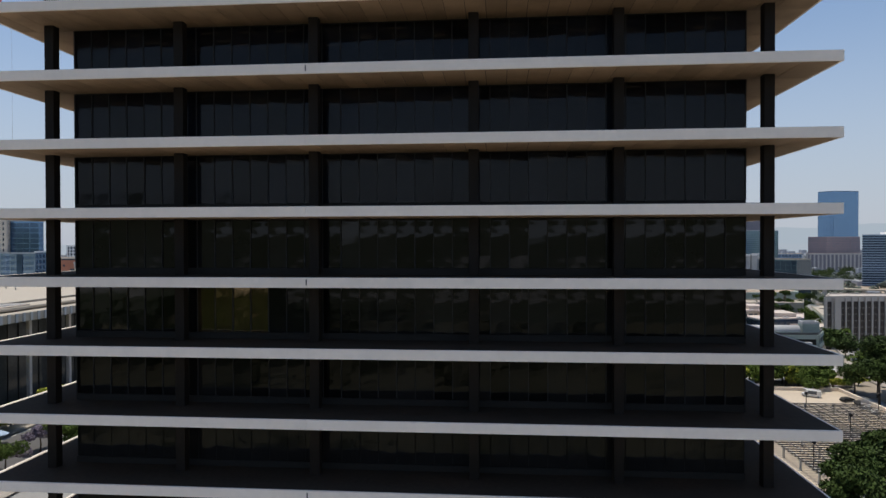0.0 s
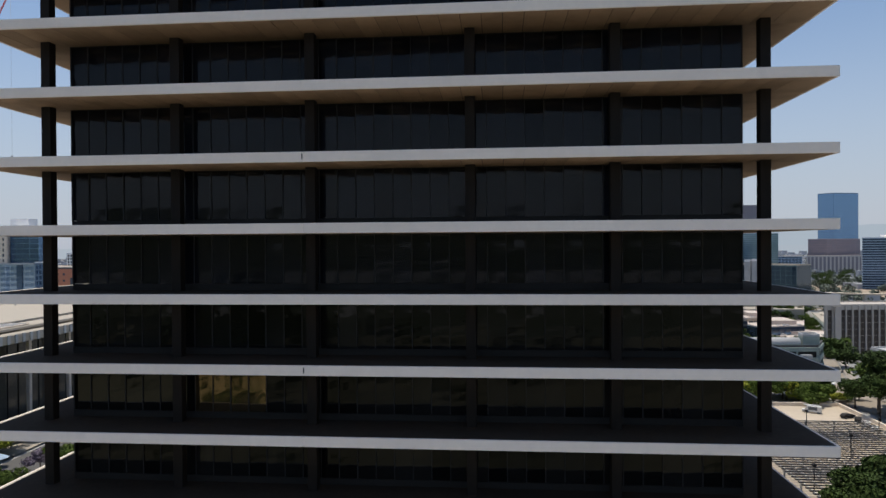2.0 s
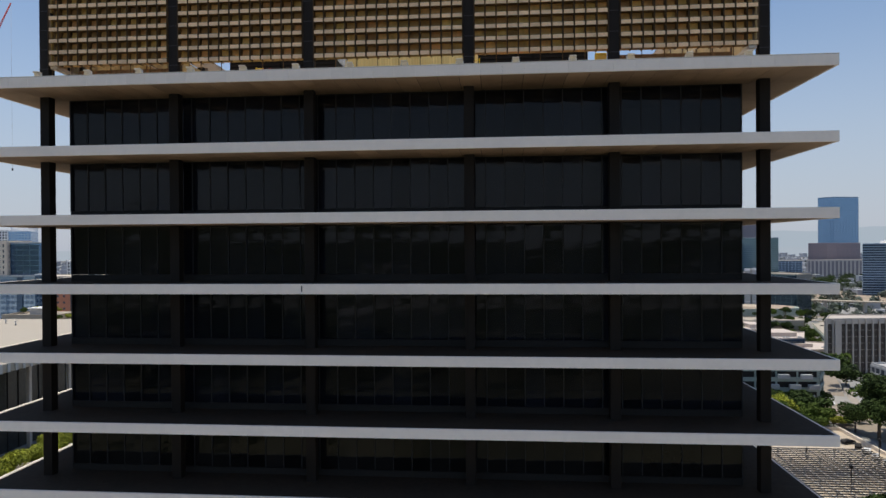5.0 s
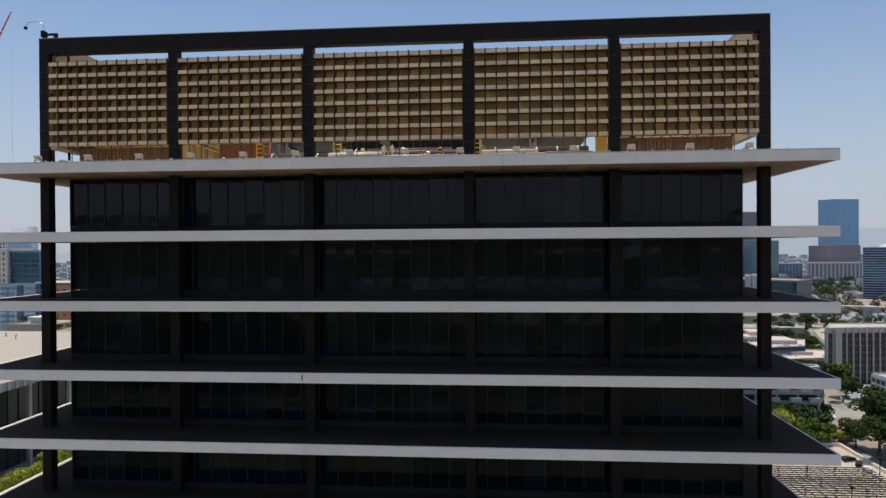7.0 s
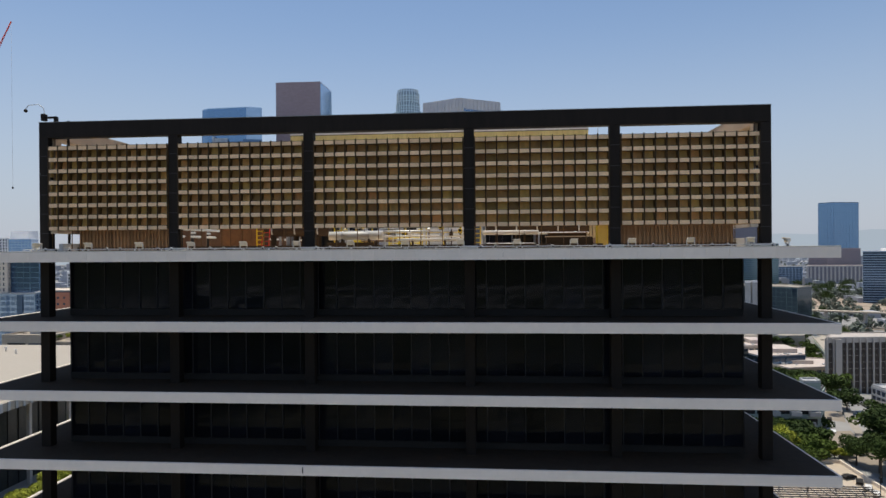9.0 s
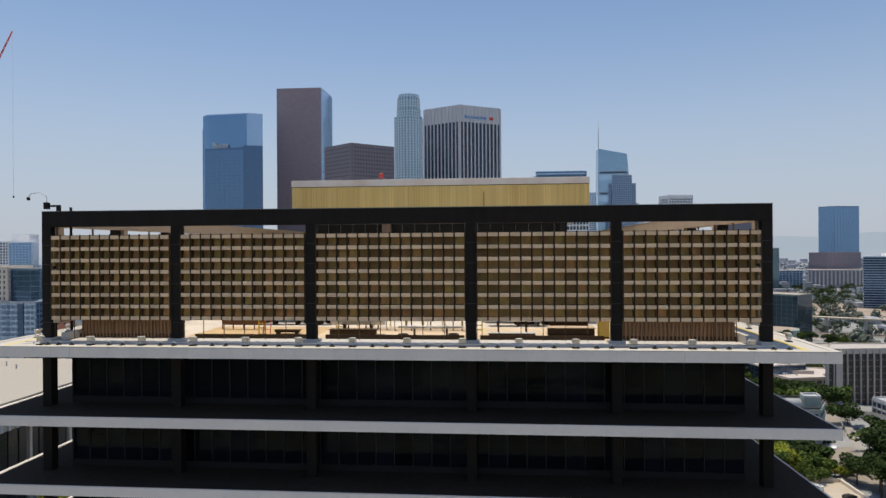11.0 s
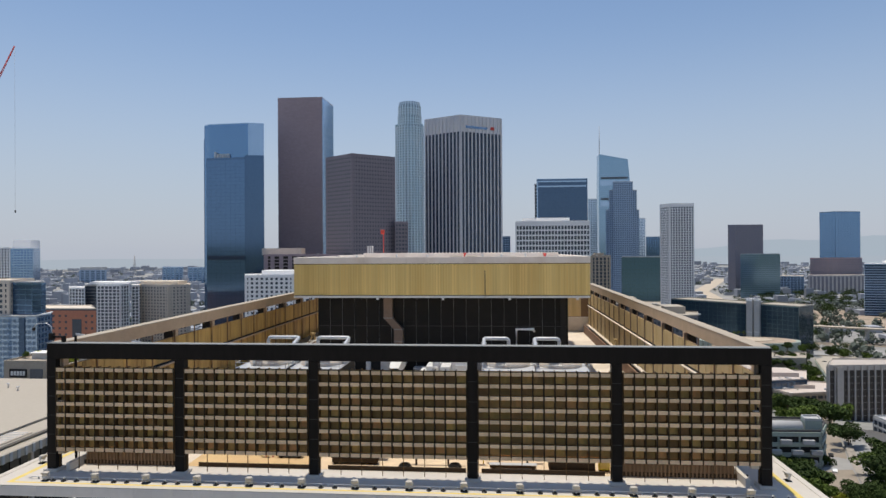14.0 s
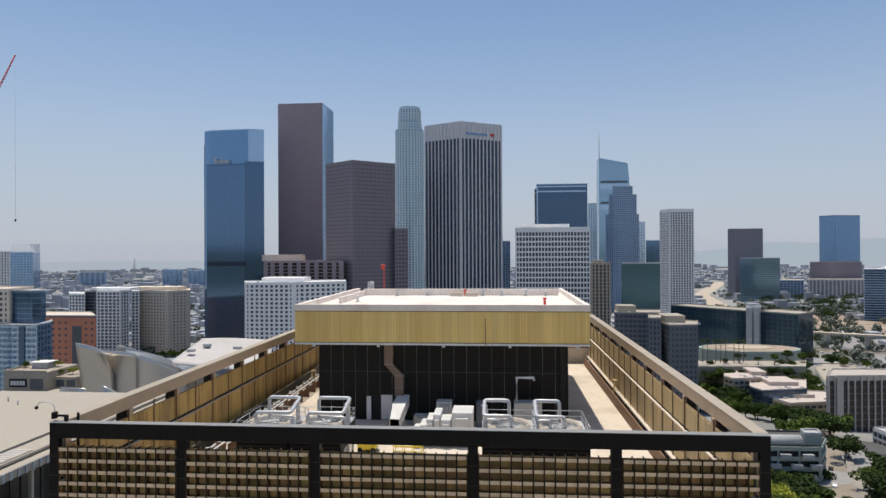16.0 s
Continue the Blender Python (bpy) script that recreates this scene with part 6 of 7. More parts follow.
block("banded_garage", "long grey-green garage with dark open decks", "parking garage", [(268, 545), (233.3, 444.2), (262, 440), (300, 540)], 10.5, "joint", "sage", (0, 0, 0), (3.6, 1.9, 0.6), 2, "cream")
block("terrace", "cream garden terrace with planters", "terrace", [(154.5, 481.9), (237.4, 486.9), (250.8, 516.9), (163.2, 511.9)], 17.2, "sandstone", "cream", (0, 0, 0), (30, 0.8, 0.2), 1, "cream")


def build_landmarks():
    # bright mirror-glass flank of the tall granite tower
    f = thing("glass_flank", "bright sky-reflecting glass flank of the granite tower", "office tower", at=(-201.1, 705.9, -9.5))
    bm = bmesh.new()
    add_bar(bm, (0.0, 0.4), (0.9, 45.6), 0.15, 0.8, 0, 288.9)
    part("glazing", bm, "lglass", f)
    bm = bmesh.new()
    for k in range(34):
        add_bar(bm, (0.0, 0.4), (0.9, 45.6), 0.8, 0.9, 8 + 8 * k, 8.4 + 8 * k)
    tagged(part("floor_lines", bm, "bglass", f), kind="stuff")
    # dark mechanical storey, white sign bar and reflections' podium of the blue tower
    def fixed(ob, host):
        """Keeps a part that was shaped in world places there, under its host."""
        ob.matrix_basis = Matrix.Translation(-host.location)
    for k in range(6):
        fixed(part("sign_letter", boxes((-310 + k * 3.0, -307.9 + k * 3.0, 659.5, 662.5, 204.5, 211.5 if k == 0 else 209.5)), "white", blue_shaft, "white illegible sign letter"), blue_shaft)
    bm = bmesh.new()
    add_bar(bm, (-315, 653.7), (-271, 647.9), 0.3, 0.8, 93, 97.5)
    fixed(part("plant_louvres", bm, "navy_window", blue_shaft, "dark louvred plant storey"), blue_shaft)
    a, c = Vector((-37.2, 651.9)), Vector((5.6, 677.9))
    d = (c - a).normalized()
    bm = bmesh.new()
    for k in range(14):
        add_bar(bm, a + d * (6 + 1.9 * k), a + d * (7.4 + 1.9 * k), 0.7, 1.0, 231.5, 234.5 if k in (0, 4) else 233.8)
    fixed(part("sign_lettering", bm, "bglass", striped_tower, "blue illegible sign lettering"), striped_tower)
    bm = bmesh.new()
    add_bar(bm, a + d * 36, a + d * 41, 0.7, 1.0, 231.5, 234.5)
    fixed(part("sign_mark", bm, "red", striped_tower, "small red mark"), striped_tower)

    cap = thing("tower_cap", "pale glazed top storey of the dark blue tower", "office tower", at=(97.7, 961.5, 196.5))
    part("glazing", boxes((-36, 36, -0.5, 0.2, 0, 2.2), (-36, 36, -0.5, 0.2, 7.5, 9.5)), "lglass", cap)
    part("corner_strip", boxes((-38, -36.2, -0.6, 0.2, -90, 9.5)), "lglass", cap, "pale corner strip")

    # round white tower with a glass crown
    t = thing("round_tower", "tall round white tower with stepped shoulders and a glazed crown", "office tower", at=(-136.8, 985, -10))

    def drum(z0, z1, r, n, core, name):
        bm = bmesh.new()
        ring = circle(0, 0, r, n)
        add_prism(bm, ring, z0, z1)
        body = part(name, bm, core, t)
        grid = bmesh.new()
        for i in range(n):
            p, q = Vector(ring[i]), Vector(ring[(i + 1) % n])
            if (p.y + q.y) > 0.3 * r:
                continue
            u = (q - p) * 0.22
            add_bar(grid, p - u * 0, p + u, 0, 0.5, z0, z1)
            add_bar(grid, q - u, q, 0, 0.5, z0, z1)
            z = z0 + 4
            while z < z1:
                add_bar(grid, p, q, 0, 0.42, z - 1.6, z)
                z += 4
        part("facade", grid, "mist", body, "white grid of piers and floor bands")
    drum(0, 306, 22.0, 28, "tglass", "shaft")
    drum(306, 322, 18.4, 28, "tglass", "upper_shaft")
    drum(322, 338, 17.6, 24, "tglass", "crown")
    drum(338, 344, 16.0, 24, "lglass", "lantern")
    for sx in (-1, 1):
        bm = boxes((sx * 13 - 8.5, sx * 13 + 8.5, -8, 12, 0, 309))
        wing = part("wing", bm, "tglass", t)
        bm = bmesh.new()
        for k in range(76):
            add_box(bm, sx * 13 - 8.7, sx * 13 + 8.7, -8.4, 12, 4 + 4 * k, 5.6 + 4 * k)
        for k in range(6):
            add_box(bm, sx * 13 - 8.6 + 3.3 * k, sx * 13 - 7.4 + 3.3 * k, -8.5, -8, 0, 309)
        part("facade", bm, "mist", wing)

    # tapering glass tower with a sloping sail top and a spire
    t = thing("sail_tower", "tapering blue glass tower with a sloping crown and a thin spire", "office tower", at=(284.7, 1586, -10))
    prof = ((0, -39, 39), (180, -39, 39), (240, -39, 37), (290, -38.5, 34), (326, -38, 31))
    bm = bmesh.new()
    rings = []
    for z, xa, xb in prof:
        rings.append([bm.verts.new(p) for p in ((xa, 0, z), (xb, 0, z), (xb, 40, z), (xa, 40, z))])
    for r, s in zip(rings, rings[1:]):
        for k in range(4):
            bm.faces.new((r[k], r[(k + 1) % 4], s[(k + 1) % 4], s[k]))
    rings.append([bm.verts.new(p) for p in ((-37.8, 0, 344), (29.6, 0, 331), (29.6, 40, 331), (-37.8, 40, 344))])
    for k in range(4):
        bm.faces.new((rings[-2][k], rings[-2][(k + 1) % 4], rings[-1][(k + 1) % 4], rings[-1][k]))
    bm.faces.new(rings[-1])
    part("body", bm, "sky_glass", t)
    bm = bmesh.new()
    for k in range(62):
        add_box(bm, -38, 31 if k > 55 else 34, -0.3, 0, 8 + 5.2 * k, 8.7 + 5.2 * k)
    tagged(part("floor_lines", bm, "lglass", t), kind="stuff")
    for z in (232, 283):
        part("dark_band", boxes((-34, 30, -0.5, 0, z, z + 5)), "dwin", t, "dark window strip")
        part("pale_band", boxes((-36, 33, -0.4, 0, z - 16, z - 3)), "lglass", t)
    bm = bmesh.new()
    add_tube(bm, ((-37, 4, 330), (-37, 4, 412)), 1.2, 8, r1=0.5)
    part("spire", bm, "grey", t)

    # curved brushed-steel concert hall
    hall = thing("concert_hall", "concert hall of curved brushed-steel sails with a pale roof", "concert hall", at=(0, 0, land(-200, 350)))
    g = land(-200, 350)

    def skin(corners, bow, name, mat="steel", label="", twist=0.0):
        """A bent steel sheet between four corners (two at its foot, two at its head), bowed out by bow metres."""
        bl, br, tr, tl = [Vector(c) - Vector((0, 0, g)) for c in corners]
        out = (br - bl).cross(tl - bl).normalized()
        bm = bmesh.new()
        n = 10
        rows = []
        for j in range(n + 1):
            v = j / n
            row = []
            for i in range(n + 1):
                u = i / n
                q = (bl * (1 - u) + br * u) * (1 - v) + (tl * (1 - u) + tr * u) * v
                row.append(bm.verts.new(q + out * (bow * 4 * u * (1 - u) * (0.4 + 0.6 * v) - twist * v * (1 - v) * 4 * u)))
            rows.append(row)
        for r0, r1 in zip(rows, rows[1:]):
            for i in range(n):
                bm.faces.new((r0[i], r0[i + 1], r1[i + 1], r1[i])).smooth = True
        ext = bmesh.ops.extrude_face_region(bm, geom=bm.faces[:])
        bmesh.ops.translate(bm, vec=-out * 0.7, verts=[e for e in ext["geom"] if isinstance(e, bmesh.types.BMVert)])
        return part(name, bm, mat, hall, label)
    skin(((-245.8, 333.9, 21.4), (-223.6, 327.9, 23.1), (-226.3, 323.9, 49.5), (-250.4, 333.9, 53.8)), -2.5, "sail", "steel", "tall steel sail leaning outwards to a point", 3.0)
    skin(((-224.1, 329.9, 17.6), (-205.2, 321.9, 18.9), (-205.2, 321.9, 49.5), (-235.1, 333.9, 49.6)), -2.0, "sail", "steel", "curved steel wall with a sharp fold", 2.0)
    skin(((-205.2, 321.9, 18.9), (-188.2, 351.9, 18.5), (-193.9, 353.9, 34.5), (-205.2, 321.9, 49.5)), 2.0, "sail", "steel", "long bowed steel wall")
    skin(((-238.9, 356.9, 27.2), (-214.4, 371.9, 24.7), (-215.2, 371.9, 39.8), (-238.2, 356.9, 49.7)), 1.5, "sail")
    skin(((-206.5, 322.9, 49.0), (-193.4, 352.9, 35.0), (-205.1, 359.9, 40.1), (-217.6, 331.9, 50.1)), 0.6, "sail_top", "steel", "bright curled top of the long wall")
    skin(((-245.9, 311.9, 23.6), (-225.7, 311.9, 24.0), (-231.0, 313.9, 31.1), (-245.9, 313.9, 31.5)), 1.0, "low_wing", "steel", "low bluish steel wing")
    skin(((-217.2, 306.9, 24.7), (-203.8, 309.9, 24.9), (-211.3, 311.9, 30.0), (-218.1, 309.9, 33.8)), 1.0, "low_wing", "steel")
    skin(((-205.3, 358.9, 38.1), (-137.8, 356.9, 32.4), (-155.7, 406.9, 46.1), (-205.6, 406.9, 47.2)), 1.0, "roof", "warm", "pale sloping steel roof")
    for x, y, z in ((-193.5, 387.9, 45.2), (-197.8, 373.9, 43.8), (-169.8, 381.9, 44.5)):
        part("roof_hatch", bevelled(boxes((x - 2.5, x + 2.5, y - 1.5, y + 1.5, z - g - 1.0, z - g + 0.9)), 0.1), "grey", hall)
    part("hall_base", boxes((-246, -150, 360, 420, 0, 31 - g)), "steel", hall)
    part("entry", boxes((-243, -200, 338, 359, 0, 24 - g)), "grey", hall, "low grey entrance wing")

    # theatre with a broad cream roof and white columns
    z0 = land(-150, 150)
    h = thing("theatre", "broad theatre with overhanging cream roof, white columns and dark glass", "theatre", at=(0, 0, z0))
    top = 45.5 - z0
    part("roof", bevelled(boxes((-300, -143, 60, 240, top - 1.0, top)), 0.2), "cream", h, "broad cream roof")
    part("eave", bevelled(boxes((-300, -139.5, 56, 244, top - 4.2, top - 1.4)), 0.3), "cream", h, "deep cream eave")
    part("glass_hall", boxes((-296, -150, 66, 234, 0, top - 4.2)), "hall_glass", h, "dark glazed hall")
    col = mesh("theatre_column", bevelled(boxes((-0.6, 0.6, -0.6, 0.6, 0, top - 4.2)), 0.1), "taupe")
    for k in range(10):
        piece("column", col, h, -145.5, 62 + 19.2 * k, 0)
    for k in range(14):
        piece("column", col, h, -155 - 10 * k, 61.5, 0)
    rib = mesh("eave_rib", boxes((0, 0.35, -0.5, 0.5, top - 4.1, top - 1.5)), "grey")
    for k in range(60):
        piece("eave_rib", rib, h, -139.49, 58 + 3.1 * k, 0)
    mu = mesh("hall_mullion", boxes((-0.12, 0.12, -0.12, 0.12, 0, top - 4.3)), "sill")
    for k in range(36):
        piece("mullion", mu, h, -149.85, 66 + 4.65 * k, 0)
    part("terrace", boxes((-143, -133, 60, 240, 0, 1.0)), "stone_walk", h, "raised paved terrace")
    part("upper_roof", bevelled(boxes((-296, -151.5, 66, 234, top, top + 0.7)), 0.1), "cream", h, "upper level of the cream roof")
    # dark strip painted along the step of the roof for its shade
    part("roof_gutter", boxes((-151.4, -151.0, 66, 234, top + 0.002, top + 0.08)), "joint", h, "dark line for the shade at the roof step")
    part("vent_box", bevelled(boxes((-150, -143.6, 143, 156, top, top + 0.5)), 0.1), "court", h, "ribbed roof vent")
    bm = bmesh.new()
    for k in range(7):
        add_box(bm, -149.8, -143.8, 143.6 + 1.75 * k, 144.2 + 1.75 * k, top + 0.5, top + 0.66)
    part("vent_ribs", bm, "grey", h)
    for k in range(5):
        x, y = -228 + 9 * k, 218 - 6 * (k % 3)
        u = thing("roof_vent", "tiny roof vent on the theatre roof", "vent", "theatre roof vents", (x, y, 46.2))
        bm = bmesh.new()
        add_tube(bm, ((0, 0, 0), (0, 0, 1.6)), 0.25, 6)
        part("pipe", bm, "galv", u)
        part("cap", boxes((-0.5, 0.5, -0.5, 0.5, 1.6, 1.75)), "galv", u)

    # sandstone building with roof garden and a dark sign
    z0 = land(-280, 345)
    c = thing("garden_building", "sandstone low building with roof garden and dark sign panel", "building", at=(-294, 331, z0))
    hh = 36.5 - z0
    part("body", bevelled(boxes((0, 27, 0, 30, 0, hh)), 0.2), "sandstone", c)
    part("wing", bevelled(boxes((27, 41, 8, 30, 0, hh - 4)), 0.2), "sandstone", c)
    sign = part("sign_panel", boxes((4, 15, -0.5, -0.05, hh - 9, hh - 4)), "joint", c, "dark sign panel")
    for k in range(5):
        part("letter", boxes((5.0 + 1.9 * k, 6.4 + 1.9 * k, -0.7, -0.5, hh - 7.8, hh - 5.2)), "white", sign)
    for x0, x1, y, za, zb in ((17, 25, -0.3, 10, 4), (28, 33, 7.7, 10, 6), (34.5, 40, 7.7, 10, 6), (3, 14, -0.3, 17, 12.5), (16, 25, -0.3, 18, 13), (28, 40, 7.7, 18, 13)):
        part("opening", boxes((x0, x1, y, y + 0.6, hh - za, hh - zb)), "dwin", c, "dark glazed opening")
    part("canopy", boxes((-1, 43, -2.5, 7.5, hh - 12, hh - 11.2)), "cream", c)
    part("pavilion", boxes((9, 19, 12, 20, hh, hh + 3.5)), "grey", c)
    part("pavilion_roof", boxes((8, 20, 11, 21, hh + 3.5, hh + 4.0)), "pale", c)
    part("parapet", boxes((0, 27, 0, 0.6, hh, hh + 1.0), (0, 0.6, 0.6, 30, hh, hh + 1.0)), "sandstone", c)

    # jib of a tower crane with its hoist line
    cr = thing("crane_jib", "red and white lattice jib of a tower crane with hoist line", "crane", at=(-328.5, 371.9, 220.6))
    b = Vector((10.4, 0, 19.4))
    a = b * -1.4
    up = Vector((-b.z, 0, b.x)).normalized()
    for off in (up * 0.9, -up * 0.9, Vector((0, 0.8, 0)), Vector((0, -0.8, 0))):
        bm = bmesh.new()
        add_tube(bm, (a + off, b + off * 0.3), 0.2, 6)
        part("chord", bm, "red", cr)
    bm = bmesh.new()
    for k in range(22):
        q, r = a + (b - a) * k / 22, a + (b - a) * (k + 1) / 22
        add_tube(bm, (q + up * 0.8 * (1 - k / 30), r - up * 0.8 * (1 - k / 30)), 0.1, 4)
    part("lacing", bm, "white", cr)
    bm = bmesh.new()
    add_tube(bm, (b, b + Vector((0, 0, -110))), 0.06, 5)
    part("hoist_line", bm, "grey", cr)
    part("tower", boxes((a.x - 1.5, a.x + 0.5, -1, 1, -229, a.z + 1)), "white", cr)
    part("hook", bevelled(boxes((b.x - 0.4, b.x + 0.4, -0.4, 0.4, b.z - 111.1, b.z - 109.6)), 0.1), "joint", cr)

    # barrel vault on the garage, curved garden wall with lawn
    v = thing("barrel_vault", "grey barrel-vaulted roof hall on the garage", "roof hall", at=(110.0, 248.6, 27.2))
    bm = bmesh.new()
    add_tube(bm, ((-2, 0, 0), (18.6, 0, 0)), 2.6, 20)
    part("vault", bm, "grey", v)
    part("skirt", boxes((-2, 18.6, -2.7, 2.7, -0.75, 0.2)), "sage", v)
    for x, z in ((8, -5.6), (17, -5.6), (4, -9.8), (12.5, -9.8), (20, -9.8), (-1, -14.0), (9, -14.0), (18, -14.0)):
        part("balcony_box", bevelled(boxes((x, x + 4.4, -6.6, -5.0, z, z + 1.9)), 0.08), "grey", v, "boxed concrete balcony on the garage front")
    w = thing("garden_drum", "curved pale green retaining wall with a dry garden on top", "garden", at=(219, 552, -8))
    bm = bmesh.new()
    add_prism(bm, circle(0, 0, 24, 40, 1.75), 0, 30.5)
    part("wall", bm, "sage", w)
    bm = bmesh.new()
    add_prism(bm, circle(0, 0, 22, 40, 1.75), 30.5, 30.8)
    part("lawn", bm, "hillside", w)
    bm = bmesh.new()
    add_prism(bm, circle(0, 0, 11, 30, 1.75), 30.8, 31.3)
    part("plaza", bm, "paving", w)
    # far lattice mast
    t = thing("lattice_mast", "distant thin lattice mast in the haze", "mast", at=(-1275, 2160, -8))
    for sx, sy in ((-6, -6), (6, -6), (6, 6), (-6, 6)):
        bm = bmesh.new()
        add_tube(bm, ((sx, sy, 0), (sx * 0.1, sy * 0.1, 98)), 0.6, 4)
        part("leg", bm, "grey", t)
    for z in (20, 45, 65, 80):
        q = 6 * (1 - z / 108)
        part("brace", boxes((-q, q, -q, q, z, z + 1.5)), "grey", t)


build_landmarks()


# ---- streets, deck and planting ----
def ribbon(name, pts, width, mat, label, category, lift=0.15, z=None):
    """A strip of ground through plan points, laid on the land."""
    bm = bmesh.new()
    last = None
    pts = [Vector(p) for p in pts]
    fine = []
    for a, b in zip(pts, pts[1:]):
        k = max(1, int((b - a).length / 12))
        fine += [a + (b - a) * i / k for i in range(k)]
    fine.append(pts[-1])
    for i, p in enumerate(fine):
        d = (fine[min(i + 1, len(fine) - 1)] - fine[max(i - 1, 0)]).normalized()
        side = Vector((-d.y, d.x)) * width / 2
        row = []
        for q in (p + side, p - side):
            row.append(bm.verts.new((q.x, q.y, (land(q.x, q.y) if z is None else z) + lift)))
        if last:
            bm.faces.new((last[0], last[1], row[1], row[0])).smooth = True
        last = row
    return single(name, bm, mat, label, category, "structure")


def build_streets():
    ribbon("road", ((150, 60), (140, 140), (128, 200), (130, 222), (155, 286), (176, 335), (214, 420)), 15, "road", "sunlit pale concrete street beside the tower's garden", "road", 0.35)
    ribbon("pavement", ((119.5, 202), (121.5, 224), (146, 290), (167, 338)), 3.0, "stone_walk", "pale pavement along the street", "pavement", 0.55)
    ribbon("pavement", ((159.5, 60), (149.5, 142), (137.5, 201), (139, 219), (164, 282), (185, 331)), 3.0, "stone_walk", "pale pavement along the street", "pavement", 0.55)
    ribbon("road", ((60, 470), (160, 455), (300, 475), (480, 540)), 14, "road", "pale cross street between low blocks", "road", 0.3)
    ribbon("road", ((70, 700), (300, 760), (520, 720), (900, 760)), 26, "road", "broad concrete freeway lanes", "road", 0.5)
    ribbon("road", ((330, 700), (387, 1000), (520, 1700), (800, 2400)), 38, "paving", "sunlit freeway leading to the horizon", "road", 0.5)
    ribbon("road", ((-113, 20), (-116, 140), (-118, 330), (-120, 480)), 16, "asphalt", "dark asphalt avenue beside the theatre", "road", 0.35)
    ribbon("pavement", ((-128, 20), (-129, 140), (-129, 300)), 7, "stone_walk", "grey stone paving before the theatre", "pavement", 0.5)
    ribbon("pavement", ((-98, 20), (-100, 140), (-102, 300)), 9, "stone_walk", "grey stone walk beside the avenue", "pavement", 0.5)
    ribbon("road", ((-300, -75), (300, -75)), 18, "road", "pale concrete street in front of the tower", "road", 0.35)
    ribbon("hillside", ((405, 1075), (520, 1045), (640, 1040), (800, 1040)), 270, "hillside", "dry tan hillside with scattered shrubs", "hillside", 0.6)
    ribbon("lawn", ((178, 60), (184, 190), (202, 270), (214, 320)), 60, "lawn", "dark garden ground under the trees", "lawn", 0.3)
    ribbon("path", ((-300, -236), (-60, -204), (120, -260), (400, -240)), 9, "paving", "sunlit pale path across the park", "path", 0.45)
    ribbon("path", ((-330, -180), (-60, -160), (90, -175)), 5, "paving", "narrow pale path across the park", "path", 0.5)
    ribbon("road", ((-20, -86), (-64, -165), (-100, -228), (-140, -330)), 9, "asphalt", "dark park drive between the trees", "road", 0.48)
    ribbon("path", ((-40, -90), (-84, -165), (-120, -225), (-166, -330)), 13, "paving", "sunlit pale path across the park", "path", 0.5)
    # unseen pale ground, added to bounce warm light onto fascias and soffits
    ribbon("plaza", ((-90, -32), (90, -32)), 62, "bounce_stone", "added cream ground out of view, bouncing warm light onto the tower", "plaza", 0.4)
    ribbon("side_street", ((92, 246), (120, 243), (138, 250)), 24, "asphalt", "dark asphalt yard before the garage", "road", 0.3)
    ribbon("side_yard", ((176, 300), (222, 312)), 34, "asphalt", "dark asphalt yard before the small block", "road", 0.4)
    # flyover ramp
    r = thing("freeway_ramp", "curving concrete freeway ramp on piers", "bridge", at=(0, 0, 0))
    bm = bmesh.new()
    last = None
    for k in range(25):
        q = k / 24
        x, y = 352 + 270 * q, 800 - 78 * min(1, q * 2.2) ** 0.6 + 12 * q
        row = [bm.verts.new((x, y + s, 9 + d)) for s, d in ((-6, 0), (6, 0), (6, 1.6), (-6, 1.6))]
        if last:
            for i in range(4):
                bm.faces.new((last[i], last[(i + 1) % 4], row[(i + 1) % 4], row[i]))
        last = row
    part("deck", bm, "paving", r)
    for k in range(7):
        q = 0.12 + 0.13 * k
        x, y = 352 + 270 * q, 800 - 78 * min(1, q * 2.2) ** 0.6 + 12 * q
        part("pier", boxes((x, x + 3, y - 2, y + 2, -9, 9)), "grey", r)
    # deck beside the tower
    z0 = land(100, 150)
    single("parking_deck", bevelled(boxes((66, 116.6, 100, 192, z0 - 3, z0 + 0.6)), 0.05), "paving", "cream paved deck beside the tower's garden", "pavement", "structure")
    for a in ((116.6, 117.3, 100, 192), (66, 117.3, 192, 192.8)):
        single("parapet_wall", bevelled(boxes((*a, z0 - 3, z0 + 1.7)), 0.05), "beige", "low stone wall round the deck", "wall", "structure")
    pg = thing("pergola", "broad pale lattice pergola casting striped shade", "pergola", at=(0, 0, z0 + 0.6))
    slat = mesh("slat", boxes((0, 42, -0.30, 0.30, 2.9, 3.05)), "joint")
    k = 0
    while 102 + 1.7 * k < 163:
        piece("slat", slat, pg, 68, 102 + 1.7 * k, 0)
        k += 1
    beam = mesh("beam", boxes((-0.14, 0.14, 101, 163, 2.6, 2.89)), "warm")
    for k in range(16):
        piece("beam", beam, pg, 69 + 2.65 * k, 0, 0)
    post = mesh("post", boxes((-0.2, 0.2, -0.2, 0.2, 0, 2.6)), "grey")
    for i in range(6):
        for j in range(8):
            piece("post", post, pg, 69 + 7.95 * i, 103 + 8.5 * j, 0)
    for k in range(9):
        t = thing("deck_lamp", "thin dark lamp post on the deck", "lamp post", "deck lamps", (72 + (k % 3) * 20, 112 + (k // 3) * 24, z0 + 0.6))
        bm = bmesh.new()
        add_tube(bm, ((0, 0, 0), (0, 0, 6)), 0.12, 6)
        part("pole", bm, "joint", t)
